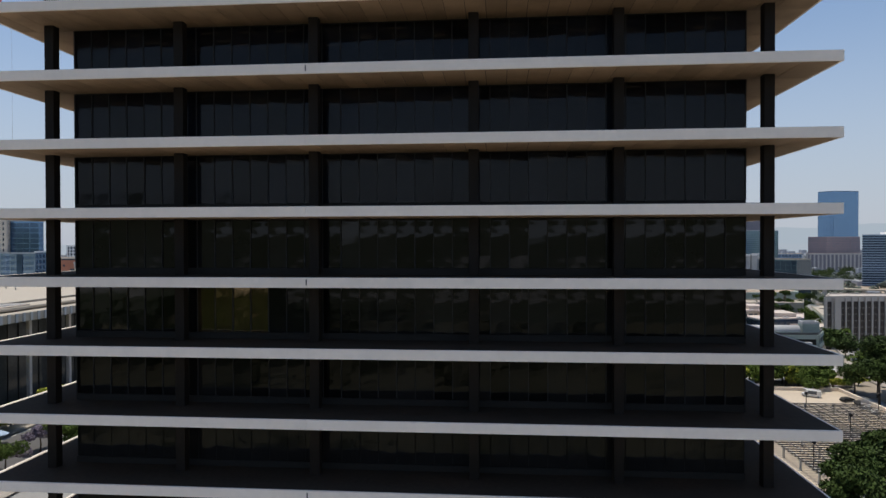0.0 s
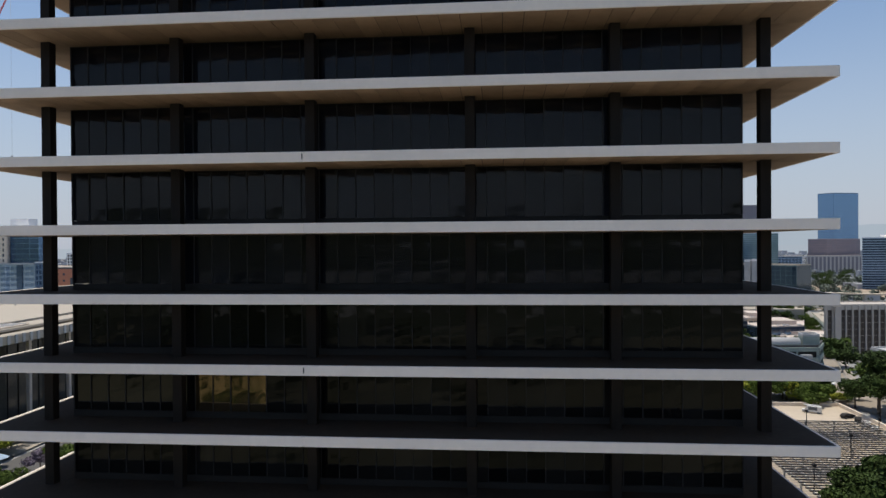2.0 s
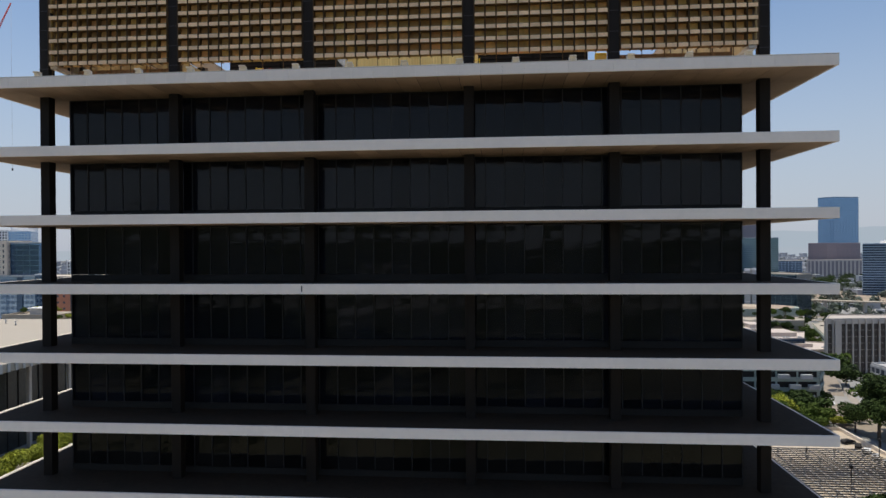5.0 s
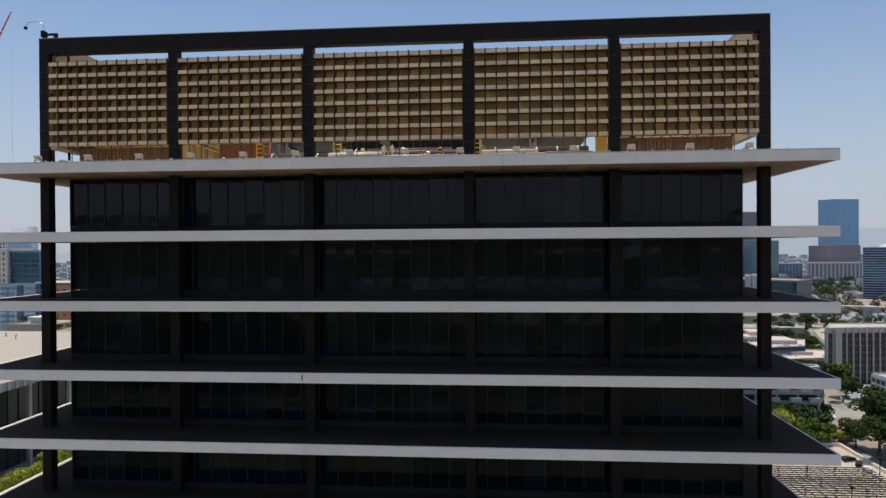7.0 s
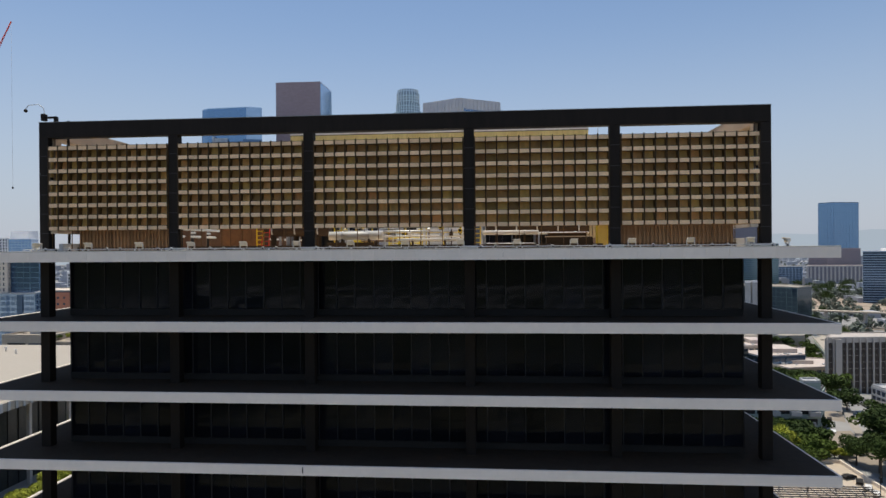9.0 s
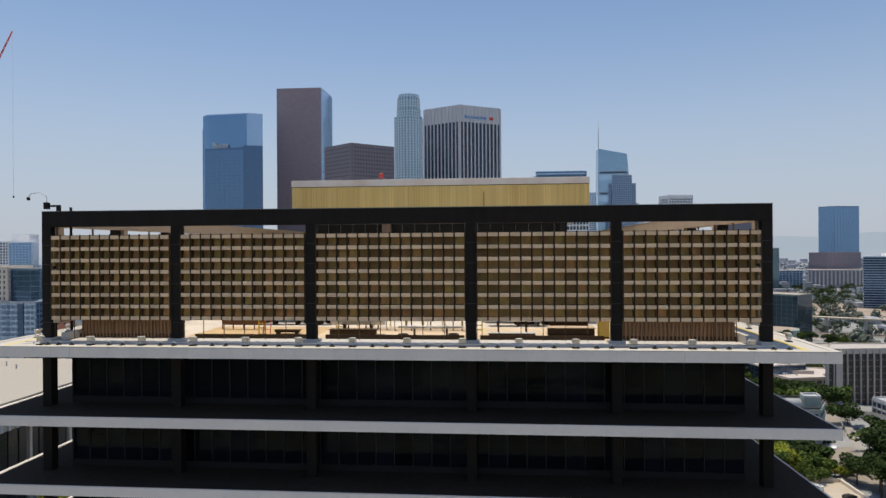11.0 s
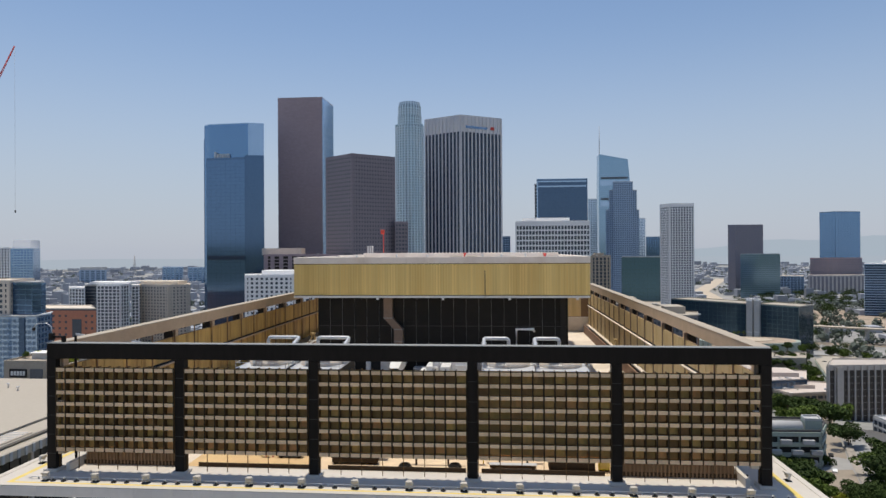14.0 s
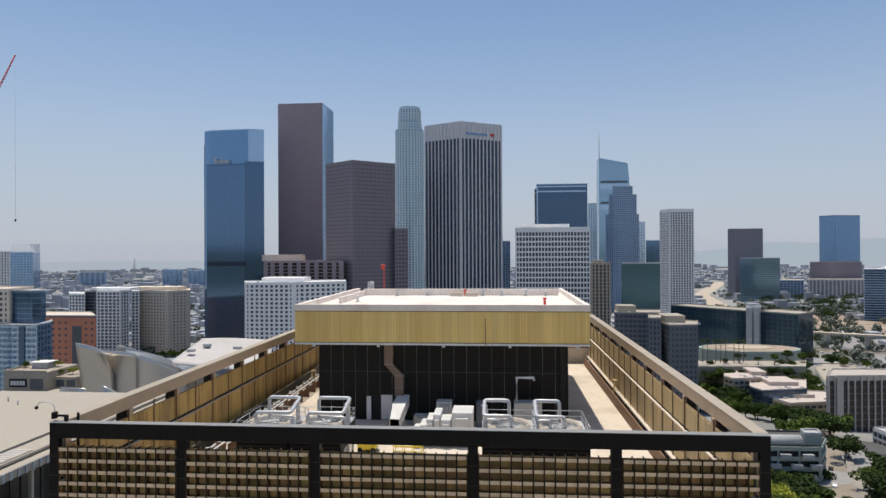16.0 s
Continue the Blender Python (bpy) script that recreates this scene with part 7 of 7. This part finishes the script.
        part("lantern", bevelled(boxes((-0.35, 0.35, -0.35, 0.35, 5.9, 6.6)), 0.05), "joint", t)


def car(paint, label, van=False):
    c = thing("van" if van else "car", label, "van" if van else "car", "parked vehicles", (0, 0, -60))
    ln, h = (5.6, 2.2) if van else (4.4, 1.45)
    prof = ((0, 0.35), (ln, 0.35), (ln, 0.95), (ln - 0.9, 1.05), (ln - 1.3, h) if van else (ln - 1.7, h), (0.1, h) if van else (0.9, h), (0, 1.0))
    bm = bmesh.new()
    lo, hi = [bm.verts.new((x - ln / 2, -0.9, z)) for x, z in prof], [bm.verts.new((x - ln / 2, 0.9, z)) for x, z in prof]
    n = len(prof)
    for i in range(n):
        bm.faces.new((lo[i], hi[i], hi[(i + 1) % n], lo[(i + 1) % n]))
    bm.faces.new(lo)
    bm.faces.new(hi[::-1])
    part("body", bevelled(bm, 0.06), paint, c)
    top = h - 0.08
    part("side_window", boxes((-ln / 2 + 1.2, ln / 2 - 1.9, -0.92, -0.89, 1.0, top)), "dwin", c)
    part("side_window", boxes((-ln / 2 + 1.2, ln / 2 - 1.9, 0.89, 0.92, 1.0, top)), "dwin", c)
    for wx in (-ln / 2 + 0.85, ln / 2 - 0.85):
        for wy in (-0.92, 0.72):
            bm = bmesh.new()
            add_tube(bm, ((wx, wy, 0.33), (wx, wy + 0.2, 0.33)), 0.33, 12)
            wheel = part("wheel", bm, "tyre", c)
            bm = bmesh.new()
            add_tube(bm, ((wx, wy - 0.01, 0.33), (wx, wy + 0.21, 0.33)), 0.18, 8)
            part("rim", bm, "galv", wheel)
    return c


def build_cars():
    z = land(100, 150) + 0.62
    v = car("white", "white van with ladder rack parked on the deck", True)
    bm = bmesh.new()
    add_tube(bm, ((-2.2, -0.3, 2.4), (2.4, -0.3, 2.5)), 0.12, 6)
    add_tube(bm, ((-2.2, 0.3, 2.4), (2.4, 0.3, 2.5)), 0.12, 6)
    part("roof_rack", bm, "white", v)
    v.matrix_basis = pose(104, 183, z, 0, 0, 150)
    w = car("white", "white car parked in the sun")
    w.matrix_basis = pose(113, 168, z, 0, 0, 60)
    g = car("galv", "silver car parked in the sun")
    g.matrix_basis = pose(112.5, 163, z, 0, 0, 62)
    k = car("joint", "black car parked in the sun")
    k.matrix_basis = pose(112, 177, z, 0, 0, 20)
    rng = random.Random(3)
    for x, y, r in ((112.5, 157, 60), (113, 173, 62), (92, 99, 0), (97, 98, 5), (127, 206, 85), (130.5, 213, 80), (137, 238, 67), (149, 266, 67), (159, 300, 68), (143, 262, 247), (178, 338, 66)):
        zz = z if x < 117 and y < 190 else land(x, y) + 0.4
        copy_thing(rng.choice((w, g, k)), pose(x, y, zz, 0, 0, r))
    for i in range(46):
        x, y = rng.uniform(170, 330), rng.uniform(360, 640)
        copy_thing(rng.choice((w, g, k, w)), pose(x, y, land(x, y) + 0.3, 0, 0, rng.choice((0, 90, 20))))
    for x, y, r in ((-96, -190, 70), (-84, -176, 70), (-110, -206, 65), (-72, -150, 40), (-118, -172, 10), (-60, -75, 0), (20, -72, 0), (60, -78, 180)):
        copy_thing(rng.choice((w, g, k, w)), pose(x, y, land(x, y) + 0.52, 0, 0, r))
    # buses and cars along the freeway
    for i in range(40):
        x = rng.uniform(180, 800)
        copy_thing(rng.choice((w, g, k, w)), pose(x, 735 + rng.uniform(-12, 12), land(x, 735) + 0.6, 0, 0, rng.choice((0, 180))))


def crown_mesh(name, mat, seed, n=4200, flat=0.75, leaf=0.9):
    """Many small leaf sprays on the shells of uneven clumps, for a crown about 2 across."""
    rng = random.Random(seed)
    clumps = [(Vector((rng.gauss(0, 0.45), rng.gauss(0, 0.45), rng.uniform(-0.35, 0.55) * flat)), rng.uniform(0.28, 0.52)) for _ in range(13)]
    bm = bmesh.new()
    for _ in range(n):
        c, r = rng.choice(clumps)
        d = Vector((rng.gauss(0, 1), rng.gauss(0, 1), rng.gauss(0.25, 1))).normalized()
        p = c + Vector((d.x, d.y, d.z * flat)) * r * rng.uniform(0.65, 1.05)
        s = rng.uniform(0.04, 0.095) * leaf
        u = (d + Vector((rng.gauss(0, 0.6), rng.gauss(0, 0.6), rng.gauss(0, 0.6)))).normalized()
        a = u.orthogonal().normalized()
        b = u.cross(a)
        bm.faces.new([bm.verts.new(p + q) for q in (a * s, b * s * 0.7 + u * s * 0.3, -a * s, -b * s * 0.7 + u * s * 0.2)])
    me = bpy.data.meshes.new(name)
    bm.to_mesh(me)
    bm.free()
    me.materials.append(M[mat])
    return me


def build_trees():
    rng = random.Random(11)
    crowns = [[crown_mesh("crown", m, 20 + 7 * i + j, 5600) for j in range(3)] for i, m in enumerate(("leaf_dark", "leaf", "leaf_light"))]
    thin = [[crown_mesh("crown", m, 90 + 7 * i + j, 1700, 0.75, 1.45) for j in range(2)] for i, m in enumerate(("leaf_dark", "leaf", "leaf_light"))]
    kinds = ("dark green broad-leaved street tree", "green broad-leaved street tree", "bright yellow-green leafy tree")

    def tree(x, y, r, h, kind, base=None):
        z = land(x, y) if base is None else base
        t = thing("tree", kinds[kind], "tree", "street trees", (x, y, z), rng.uniform(0, 360))
        bm = bmesh.new()
        th = h - r * 0.75
        add_tube(bm, ((0, 0, -0.5), (0.1, 0.05, th * 0.5), (0.05, -0.1, th)), 0.045 * h * 0.5 + 0.12, 7, r1=0.1)
        for k in range(4):
            a = 1.6 * k + rng.random()
            add_tube(bm, ((0.05, 0, th * 0.62), (math.cos(a) * r * 0.5, math.sin(a) * r * 0.5, th * 0.95)), 0.12, 5, r1=0.05)
        part("trunk", bm, "bark", t)
        c = new("crown", rng.choice((crowns if math.hypot(x, y + 38) < 270 else thin)[kind]))
        c.parent = t
        c.matrix_basis = Matrix.LocRotScale((0, 0, h - r * 0.72), Euler((0, 0, rng.uniform(0, 6.28))), (r, r * rng.uniform(0.9, 1.1), r * rng.uniform(0.8, 1.0)))
        return t
    low = [crown_mesh("low_crown", m, 60 + i, 700) for i, m in enumerate(("leaf_dark", "leaf"))]

    def grove(name, label, spots):
        """Trees too far off or too many to tell apart, joined into one."""
        bm = bmesh.new()
        for x, y, r, h, kind in spots:
            z = land(x, y)
            k = len(bm.verts)
            bm.from_mesh(low[kind])
            bm.verts.ensure_lookup_table()
            move = Matrix.LocRotScale((x, y, z + h - r * 0.72), Euler((0, 0, rng.uniform(0, 6.28))), (r, r, r * 0.9))
            bmesh.ops.transform(bm, matrix=move, verts=bm.verts[k:])
            add_tube(bm, ((x, y, z - 0.5), (x, y, z + h - r)), 0.3, 5, r1=0.15)
        me = bpy.data.meshes.new(name)
        bm.to_mesh(me)
        bm.free()
        me.materials.append(M["leaf_dark"])
        tagged(new(name, me), label, "trees", kind="stuff")
    # dark trees between the deck and the street
    for k in range(13):
        tree(123 + rng.uniform(-2, 4), 66 + 7 * k, rng.uniform(5, 7.5), rng.uniform(11, 17), 0)
    for k in range(9):
        tree(162 + rng.uniform(-4, 16), 88 + 13 * k, rng.uniform(6, 8.5), rng.uniform(15, 22), 0)
    for k in range(9):
        tree(70 + 5.5 * k + rng.uniform(-2, 2), 198 + rng.uniform(-1, 9), rng.uniform(5, 6.5), rng.uniform(8, 10.5), 1 if k % 3 else 2)
    for k in range(7):
        tree(100 + 6 * k, 226 + 4 * k + rng.uniform(-3, 3), rng.uniform(4, 5), rng.uniform(5.5, 7.5), k % 2)
    for x, y, r, h, kd in ((98, 212, 7, 10, 1), (112, 212, 7, 10, 0), (119, 200, 2.4, 3.6, 2), (124, 201, 2.6, 4, 1), (129, 203, 2.2, 3.4, 2), (121, 176, 5.5, 14, 0), (125, 184, 6, 14, 0), (122, 192, 4.5, 10, 0), (131, 188, 7, 20, 0), (138, 196, 6.5, 18, 0), (128, 179, 6, 19, 0), (136, 181, 7, 20, 0), (104, 205, 6, 9, 2), (150, 305, 7, 12, 1), (158, 322, 7, 12, 1), (153, 226, 7, 11, 0), (157, 240, 7, 12, 0), (147, 231, 6, 10, 1), (162, 277, 7.4, 11, 0), (166, 236, 7, 11, 0), (174, 255, 8, 12, 0), (160, 205, 7, 12, 0), (154, 196, 7, 12, 0), (161, 473, 6, 21, 0), (168, 476, 6, 22, 1), (176, 478, 5.5, 20, 0), (186, 478, 5, 18, 0), (197, 480, 5, 17, 1), (210, 482, 5, 17, 0), (222, 483, 5, 15, 0), (168, 440, 7, 17, 0), (172, 434, 7, 15, 1), (172, 330, 7.5, 13, 0), (176, 322, 7, 12, 0), (183, 338, 8, 13, 1), (181, 352, 8, 13, 0), (177, 340, 7, 12, 1), (185, 362, 7.5, 13, 0), (178, 390, 8, 12, 1), (168, 402, 7, 11, 1), (158, 412, 7, 11, 1), (150, 425, 7, 12, 0), (141, 436, 6, 11, 1), (135, 452, 7, 12, 1), (128, 470, 7, 12, 0), (146, 466, 6, 10, 1), (96, 118, 4, 8, 0), (110, 104, 5, 9, 0), (84, 96, 5, 9, 1)):
        tree(x, y, r, h, kd)
    for x, y, r, h in ((122, 150, 6.5, 19), (124, 160, 6.5, 18), (120, 138, 6.5, 19), (119, 127, 7, 20), (113, 118, 6.5, 17), (122, 140, 7, 19), (72, 94, 6, 12), (79, 99, 6.5, 13), (85, 95, 6.5, 14), (92, 101, 6.5, 14), (99, 104, 6.5, 15), (105, 108, 7, 16), (78, 88, 6, 12), (88, 86, 7, 15), (66, 84, 6, 11), (108, 96, 7, 17), (98, 90, 7, 16)):
        tree(x, y, r, h, 0)
    for k in range(34):
        y = rng.uniform(120, 250)
        tree(rng.uniform(164 if y < 250 else 182, 225), y, rng.uniform(5, 7), rng.uniform(10, 16) if y < 230 else rng.uniform(7, 9), rng.choice((0, 0, 1)))
    for k in range(24):
        tree(rng.uniform(150, 250), rng.uniform(462, 486), rng.uniform(4.5, 6.5), rng.uniform(9, 13), rng.choice((0, 1, 1)))
    for k in range(24):
        tree(rng.uniform(190, 330), rng.uniform(470, 600), rng.uniform(4, 6.5), rng.uniform(8, 12), rng.choice((0, 0, 1)))
    grove("far_grove", "dark trees scattered beyond the freeway", [(rng.uniform(250, 520), rng.uniform(640, 900), rng.uniform(5, 8), rng.uniform(9, 15), 0) for k in range(30)]
          + [(rng.uniform(370, 720), rng.uniform(1040, 1230), rng.uniform(8, 11), rng.uniform(14, 21), 0) for k in range(26)]
          + [(rng.uniform(500, 900), rng.uniform(1240, 1570), rng.uniform(8, 13), rng.uniform(13, 20), 0) for k in range(60)])
    for k in range(16):
        q = k / 15
        tree(124 + 66 * q + rng.uniform(-3, 3), 452 - 78 * q + rng.uniform(-4, 4), rng.uniform(4.5, 6.5), rng.uniform(9, 12) + 3 * (1 - q), rng.choice((0, 1, 1)))
    for k in range(9):
        tree(76 + 5 * k, 211 + rng.uniform(-2, 3), rng.uniform(5, 6), rng.uniform(7.5, 9.5), k % 2)
    for k in range(2):
        tree(120 + 1.5 * k, 217 + 7 * k, 3.2, 5.0, 0)
    for k in range(6):
        tree(170 + 12 * k, 500 + rng.uniform(-5, 5), rng.uniform(2.5, 4), rng.uniform(17, 21), rng.choice((0, 1)))
    for k in range(26):
        tree(rng.uniform(-480, -330), rng.uniform(545, 640), rng.uniform(4, 6.5), rng.uniform(8, 13), rng.choice((0, 0, 1)))
    # planting before the theatre, trees along the avenue
    for k in range(9):
        tree(-131 + rng.uniform(-1, 1), 92 + 8 * k, rng.uniform(3.8, 4.8), rng.uniform(6.5, 8), 2)
    for k in range(7):
        tree(-104 + rng.uniform(-1, 1), 70 + 22 * k, rng.uniform(3.5, 5), rng.uniform(7, 10), 1)
    for k in range(6):
        tree(-291 + 6 * k, 343 + rng.uniform(-6, 8), 2.6, 4.4, 2 if k % 2 else 1, 36.5 if k < 4 else 32.5)
    for k in range(5):
        tree(-352 + 7 * k, 640 + rng.uniform(-5, 5), 6, 12, 1)
    for k in range(4):
        u = thing("parasol", "pale blue canvas parasol on the plaza", "parasol", "plaza parasols", (-124 + 1.5 * (k % 2), 96 + 7 * k, land(-124, 100) + 0.5))
        bm = bmesh.new()
        add_prism(bm, circle(0, 0, 2.1, 8), 2.3, 3.3, 0, circle(0, 0, 0.1, 8))
        part("canopy", bm, "canvas", u)
        bm = bmesh.new()
        add_tube(bm, ((0, 0, 0), (0, 0, 2.5)), 0.05, 6)
        part("pole", bm, "galv", u)
    # the park across the street, mirrored in the glass
    ribbon("park_ground", ((-420, -300), (420, -300)), 420, "dry", "dry tan park ground across the street", "lawn", 0.25)
    # unseen dark ground, added to keep the mirrored distance dark
    ribbon("park_ground", ((-900, -740), (300, -740)), 440, "lawn", "dark park ground beyond the trees", "lawn", 0.25)
    park = [(rng.choice((-1, 1)) * rng.uniform(12, 60) - 40 + 0.4 * (k * 7 - 210), -130 - 5 * k, rng.uniform(6, 10), rng.uniform(11, 18), k % 2) for k in range(60)]
    park += [(-75 + 10 * k + rng.uniform(-3, 3), -98 - rng.uniform(0, 25), rng.uniform(5, 8), rng.uniform(10, 15), k % 2) for k in range(16)]
    park += [(x, y, rng.uniform(6, 8), rng.uniform(10, 14), 0) for x, y in ((-125, -200), (-136, -186), (-118, -217), (-142, -206), (-104, -160), (-58, -140))]
    park += [(-112 - 1.2 * k + rng.uniform(-14, 14), -182 - 4.6 * k + rng.uniform(-6, 6), rng.uniform(3, 5.5), rng.uniform(6, 10), k % 2) for k in range(26)]
    park += [(rng.uniform(-420, -60), rng.uniform(-620, -300), rng.uniform(7, 12), rng.uniform(12, 20), k % 2) for k in range(90)]
    # unseen trees added along the mirrored line of sight, to darken the coated panes
    for k in range(150):
        d = 330 + 560 * (k / 150) ** 1.2
        park.append((-15 - 0.43 * d + rng.uniform(-75, 75), -d + rng.uniform(-8, 8), rng.uniform(9, 14), rng.uniform(13, 20), k % 2))
    grove("park_trees", "dark green trees of the park across the street", park)
    j = thing("jacaranda", "purple flowering jacaranda on the plaza", "tree", at=(-106, 98, land(-106, 98)))
    bm = bmesh.new()
    add_tube(bm, ((0, 0, -0.5), (0.2, 0, 2), (0.1, 0.2, 4)), 0.25, 7, r1=0.1)
    part("trunk", bm, "bark", j)
    c = new("crown", crown_mesh("purple_crown", "bloom", 77))
    c.parent = j
    c.matrix_basis = Matrix.LocRotScale((0, 0, 5), Euler((0, 0, 0)), (3.6, 3.6, 3.0))
    copy_thing(j, pose(-108, 112, land(-108, 112), 0, 0, 80))
    for x, y in ((360, 560), (372, 575), (430, 640)):
        copy_thing(j, pose(x, y, land(x, y), 0, 0, x) @ Matrix.Scale(1.6, 4))
    # palms by the garden wall
    for k in range(9):
        p = thing("palm", "tall thin fan palm by the garden wall", "palm tree", "palms by the garden", (158 + 4.6 * k, 492 + 2.5 * (k % 3), 19))
        bm = bmesh.new()
        add_tube(bm, ((0, 0, 0), (0.2, 0, 8), (0, 0, 17)), 0.3, 6, r1=0.2)
        part("trunk", bm, "bark", p)
        bm = bmesh.new()
        for i in range(26):
            a, e = rng.uniform(0, 6.28), rng.uniform(-0.6, 1.2)
            d = Vector((math.cos(a) * math.cos(e), math.sin(a) * math.cos(e), math.sin(e)))
            s = d.cross(Vector((0, 0, 1))).normalized() * 0.35
            q = Vector((0, 0, 17))
            bm.faces.new([bm.verts.new(v) for v in (q, q + d * 1.3 + s, q + d * 2.4 - Vector((0, 0, 0.4)), q + d * 1.3 - s)])
        part("fronds", bm, "leaf", p)


def build_far():
    """Low roofs, blocks and trees of the basin, too many to count."""
    def freeway(y):
        return 330 + (y - 700) * 0.19 + max(0, y - 1700) * 0.21
    rng = random.Random(5)
    bm = bmesh.new()
    rows = 0
    while rows < 5200:
        y = 520 + 4100 * rng.random() ** 1.7
        x = rng.uniform(-0.85, 0.85) * (y + 60)
        if y < 760 and x < 140:
            continue
        if 100 < x < 340 and y < 700:
            continue
        if 270 < x < 860 and 560 < y < 1250 and rng.random() < 0.94:
            continue
        s = rng.uniform(9, 26) * (0.7 + y / 3500)
        d = rng.uniform(9, 26) * (0.7 + y / 3500)
        h = rng.uniform(4, 9) if rng.random() < 0.86 or y < 1100 else rng.uniform(10, 26)
        if 330 < x < 760 and 690 < y < 780:
            continue
        if abs(x - freeway(y)) < 36 and y < 2400:
            continue
        z = land(x, y)
        add_box(bm, x, x + s, y, y + d, z - 1, z + h)
        rows += 1
    me = bpy.data.meshes.new("city_blocks")
    bm.to_mesh(me)
    bm.free()
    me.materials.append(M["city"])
    tagged(new("city_blocks", me), "countless low pale roofs of the far city", "buildings", kind="stuff")
    bm = bmesh.new()
    n = 0
    while n < 2600:
        y = 560 + 3000 * rng.random() ** 1.8
        x = rng.uniform(-0.8, 0.85) * (y + 60)
        if n < 420:
            x, y = rng.uniform(290, 860), rng.uniform(640, 1300)
            if y < 880 and rng.random() < 0.55:
                y += 330
            if abs(y - 1080 + 0.3 * (x - 300)) < 110 and rng.random() < 0.8:
                continue
        elif x < 200 and rng.random() < 0.55:
            continue
        if y < 760 and -330 < x < 150 or y < 720 and 150 <= x < 330:
            continue
        if abs(x - freeway(y)) < 32 and y < 2400:
            continue
        z, r = land(x, y), rng.uniform(3.5, 7.5)
        for _ in range(26):
            d = Vector((rng.gauss(0, 1), rng.gauss(0, 1), rng.gauss(0.2, 1))).normalized()
            p = Vector((x, y, z + r)) + Vector((d.x, d.y, d.z * 0.9)) * r * rng.uniform(0.6, 1.0)
            s = r * rng.uniform(0.22, 0.42)
            a = d.orthogonal().normalized()
            b = d.cross(a)
            bm.faces.new([bm.verts.new(p + q) for q in (a * s, b * s, -a * s, -b * s)])
        n += 1
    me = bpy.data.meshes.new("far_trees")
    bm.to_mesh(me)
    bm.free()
    me.materials.append(M["hazed_leaf"])
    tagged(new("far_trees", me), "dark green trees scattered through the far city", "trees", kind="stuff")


build_streets()
build_cars()
build_trees()
build_far()
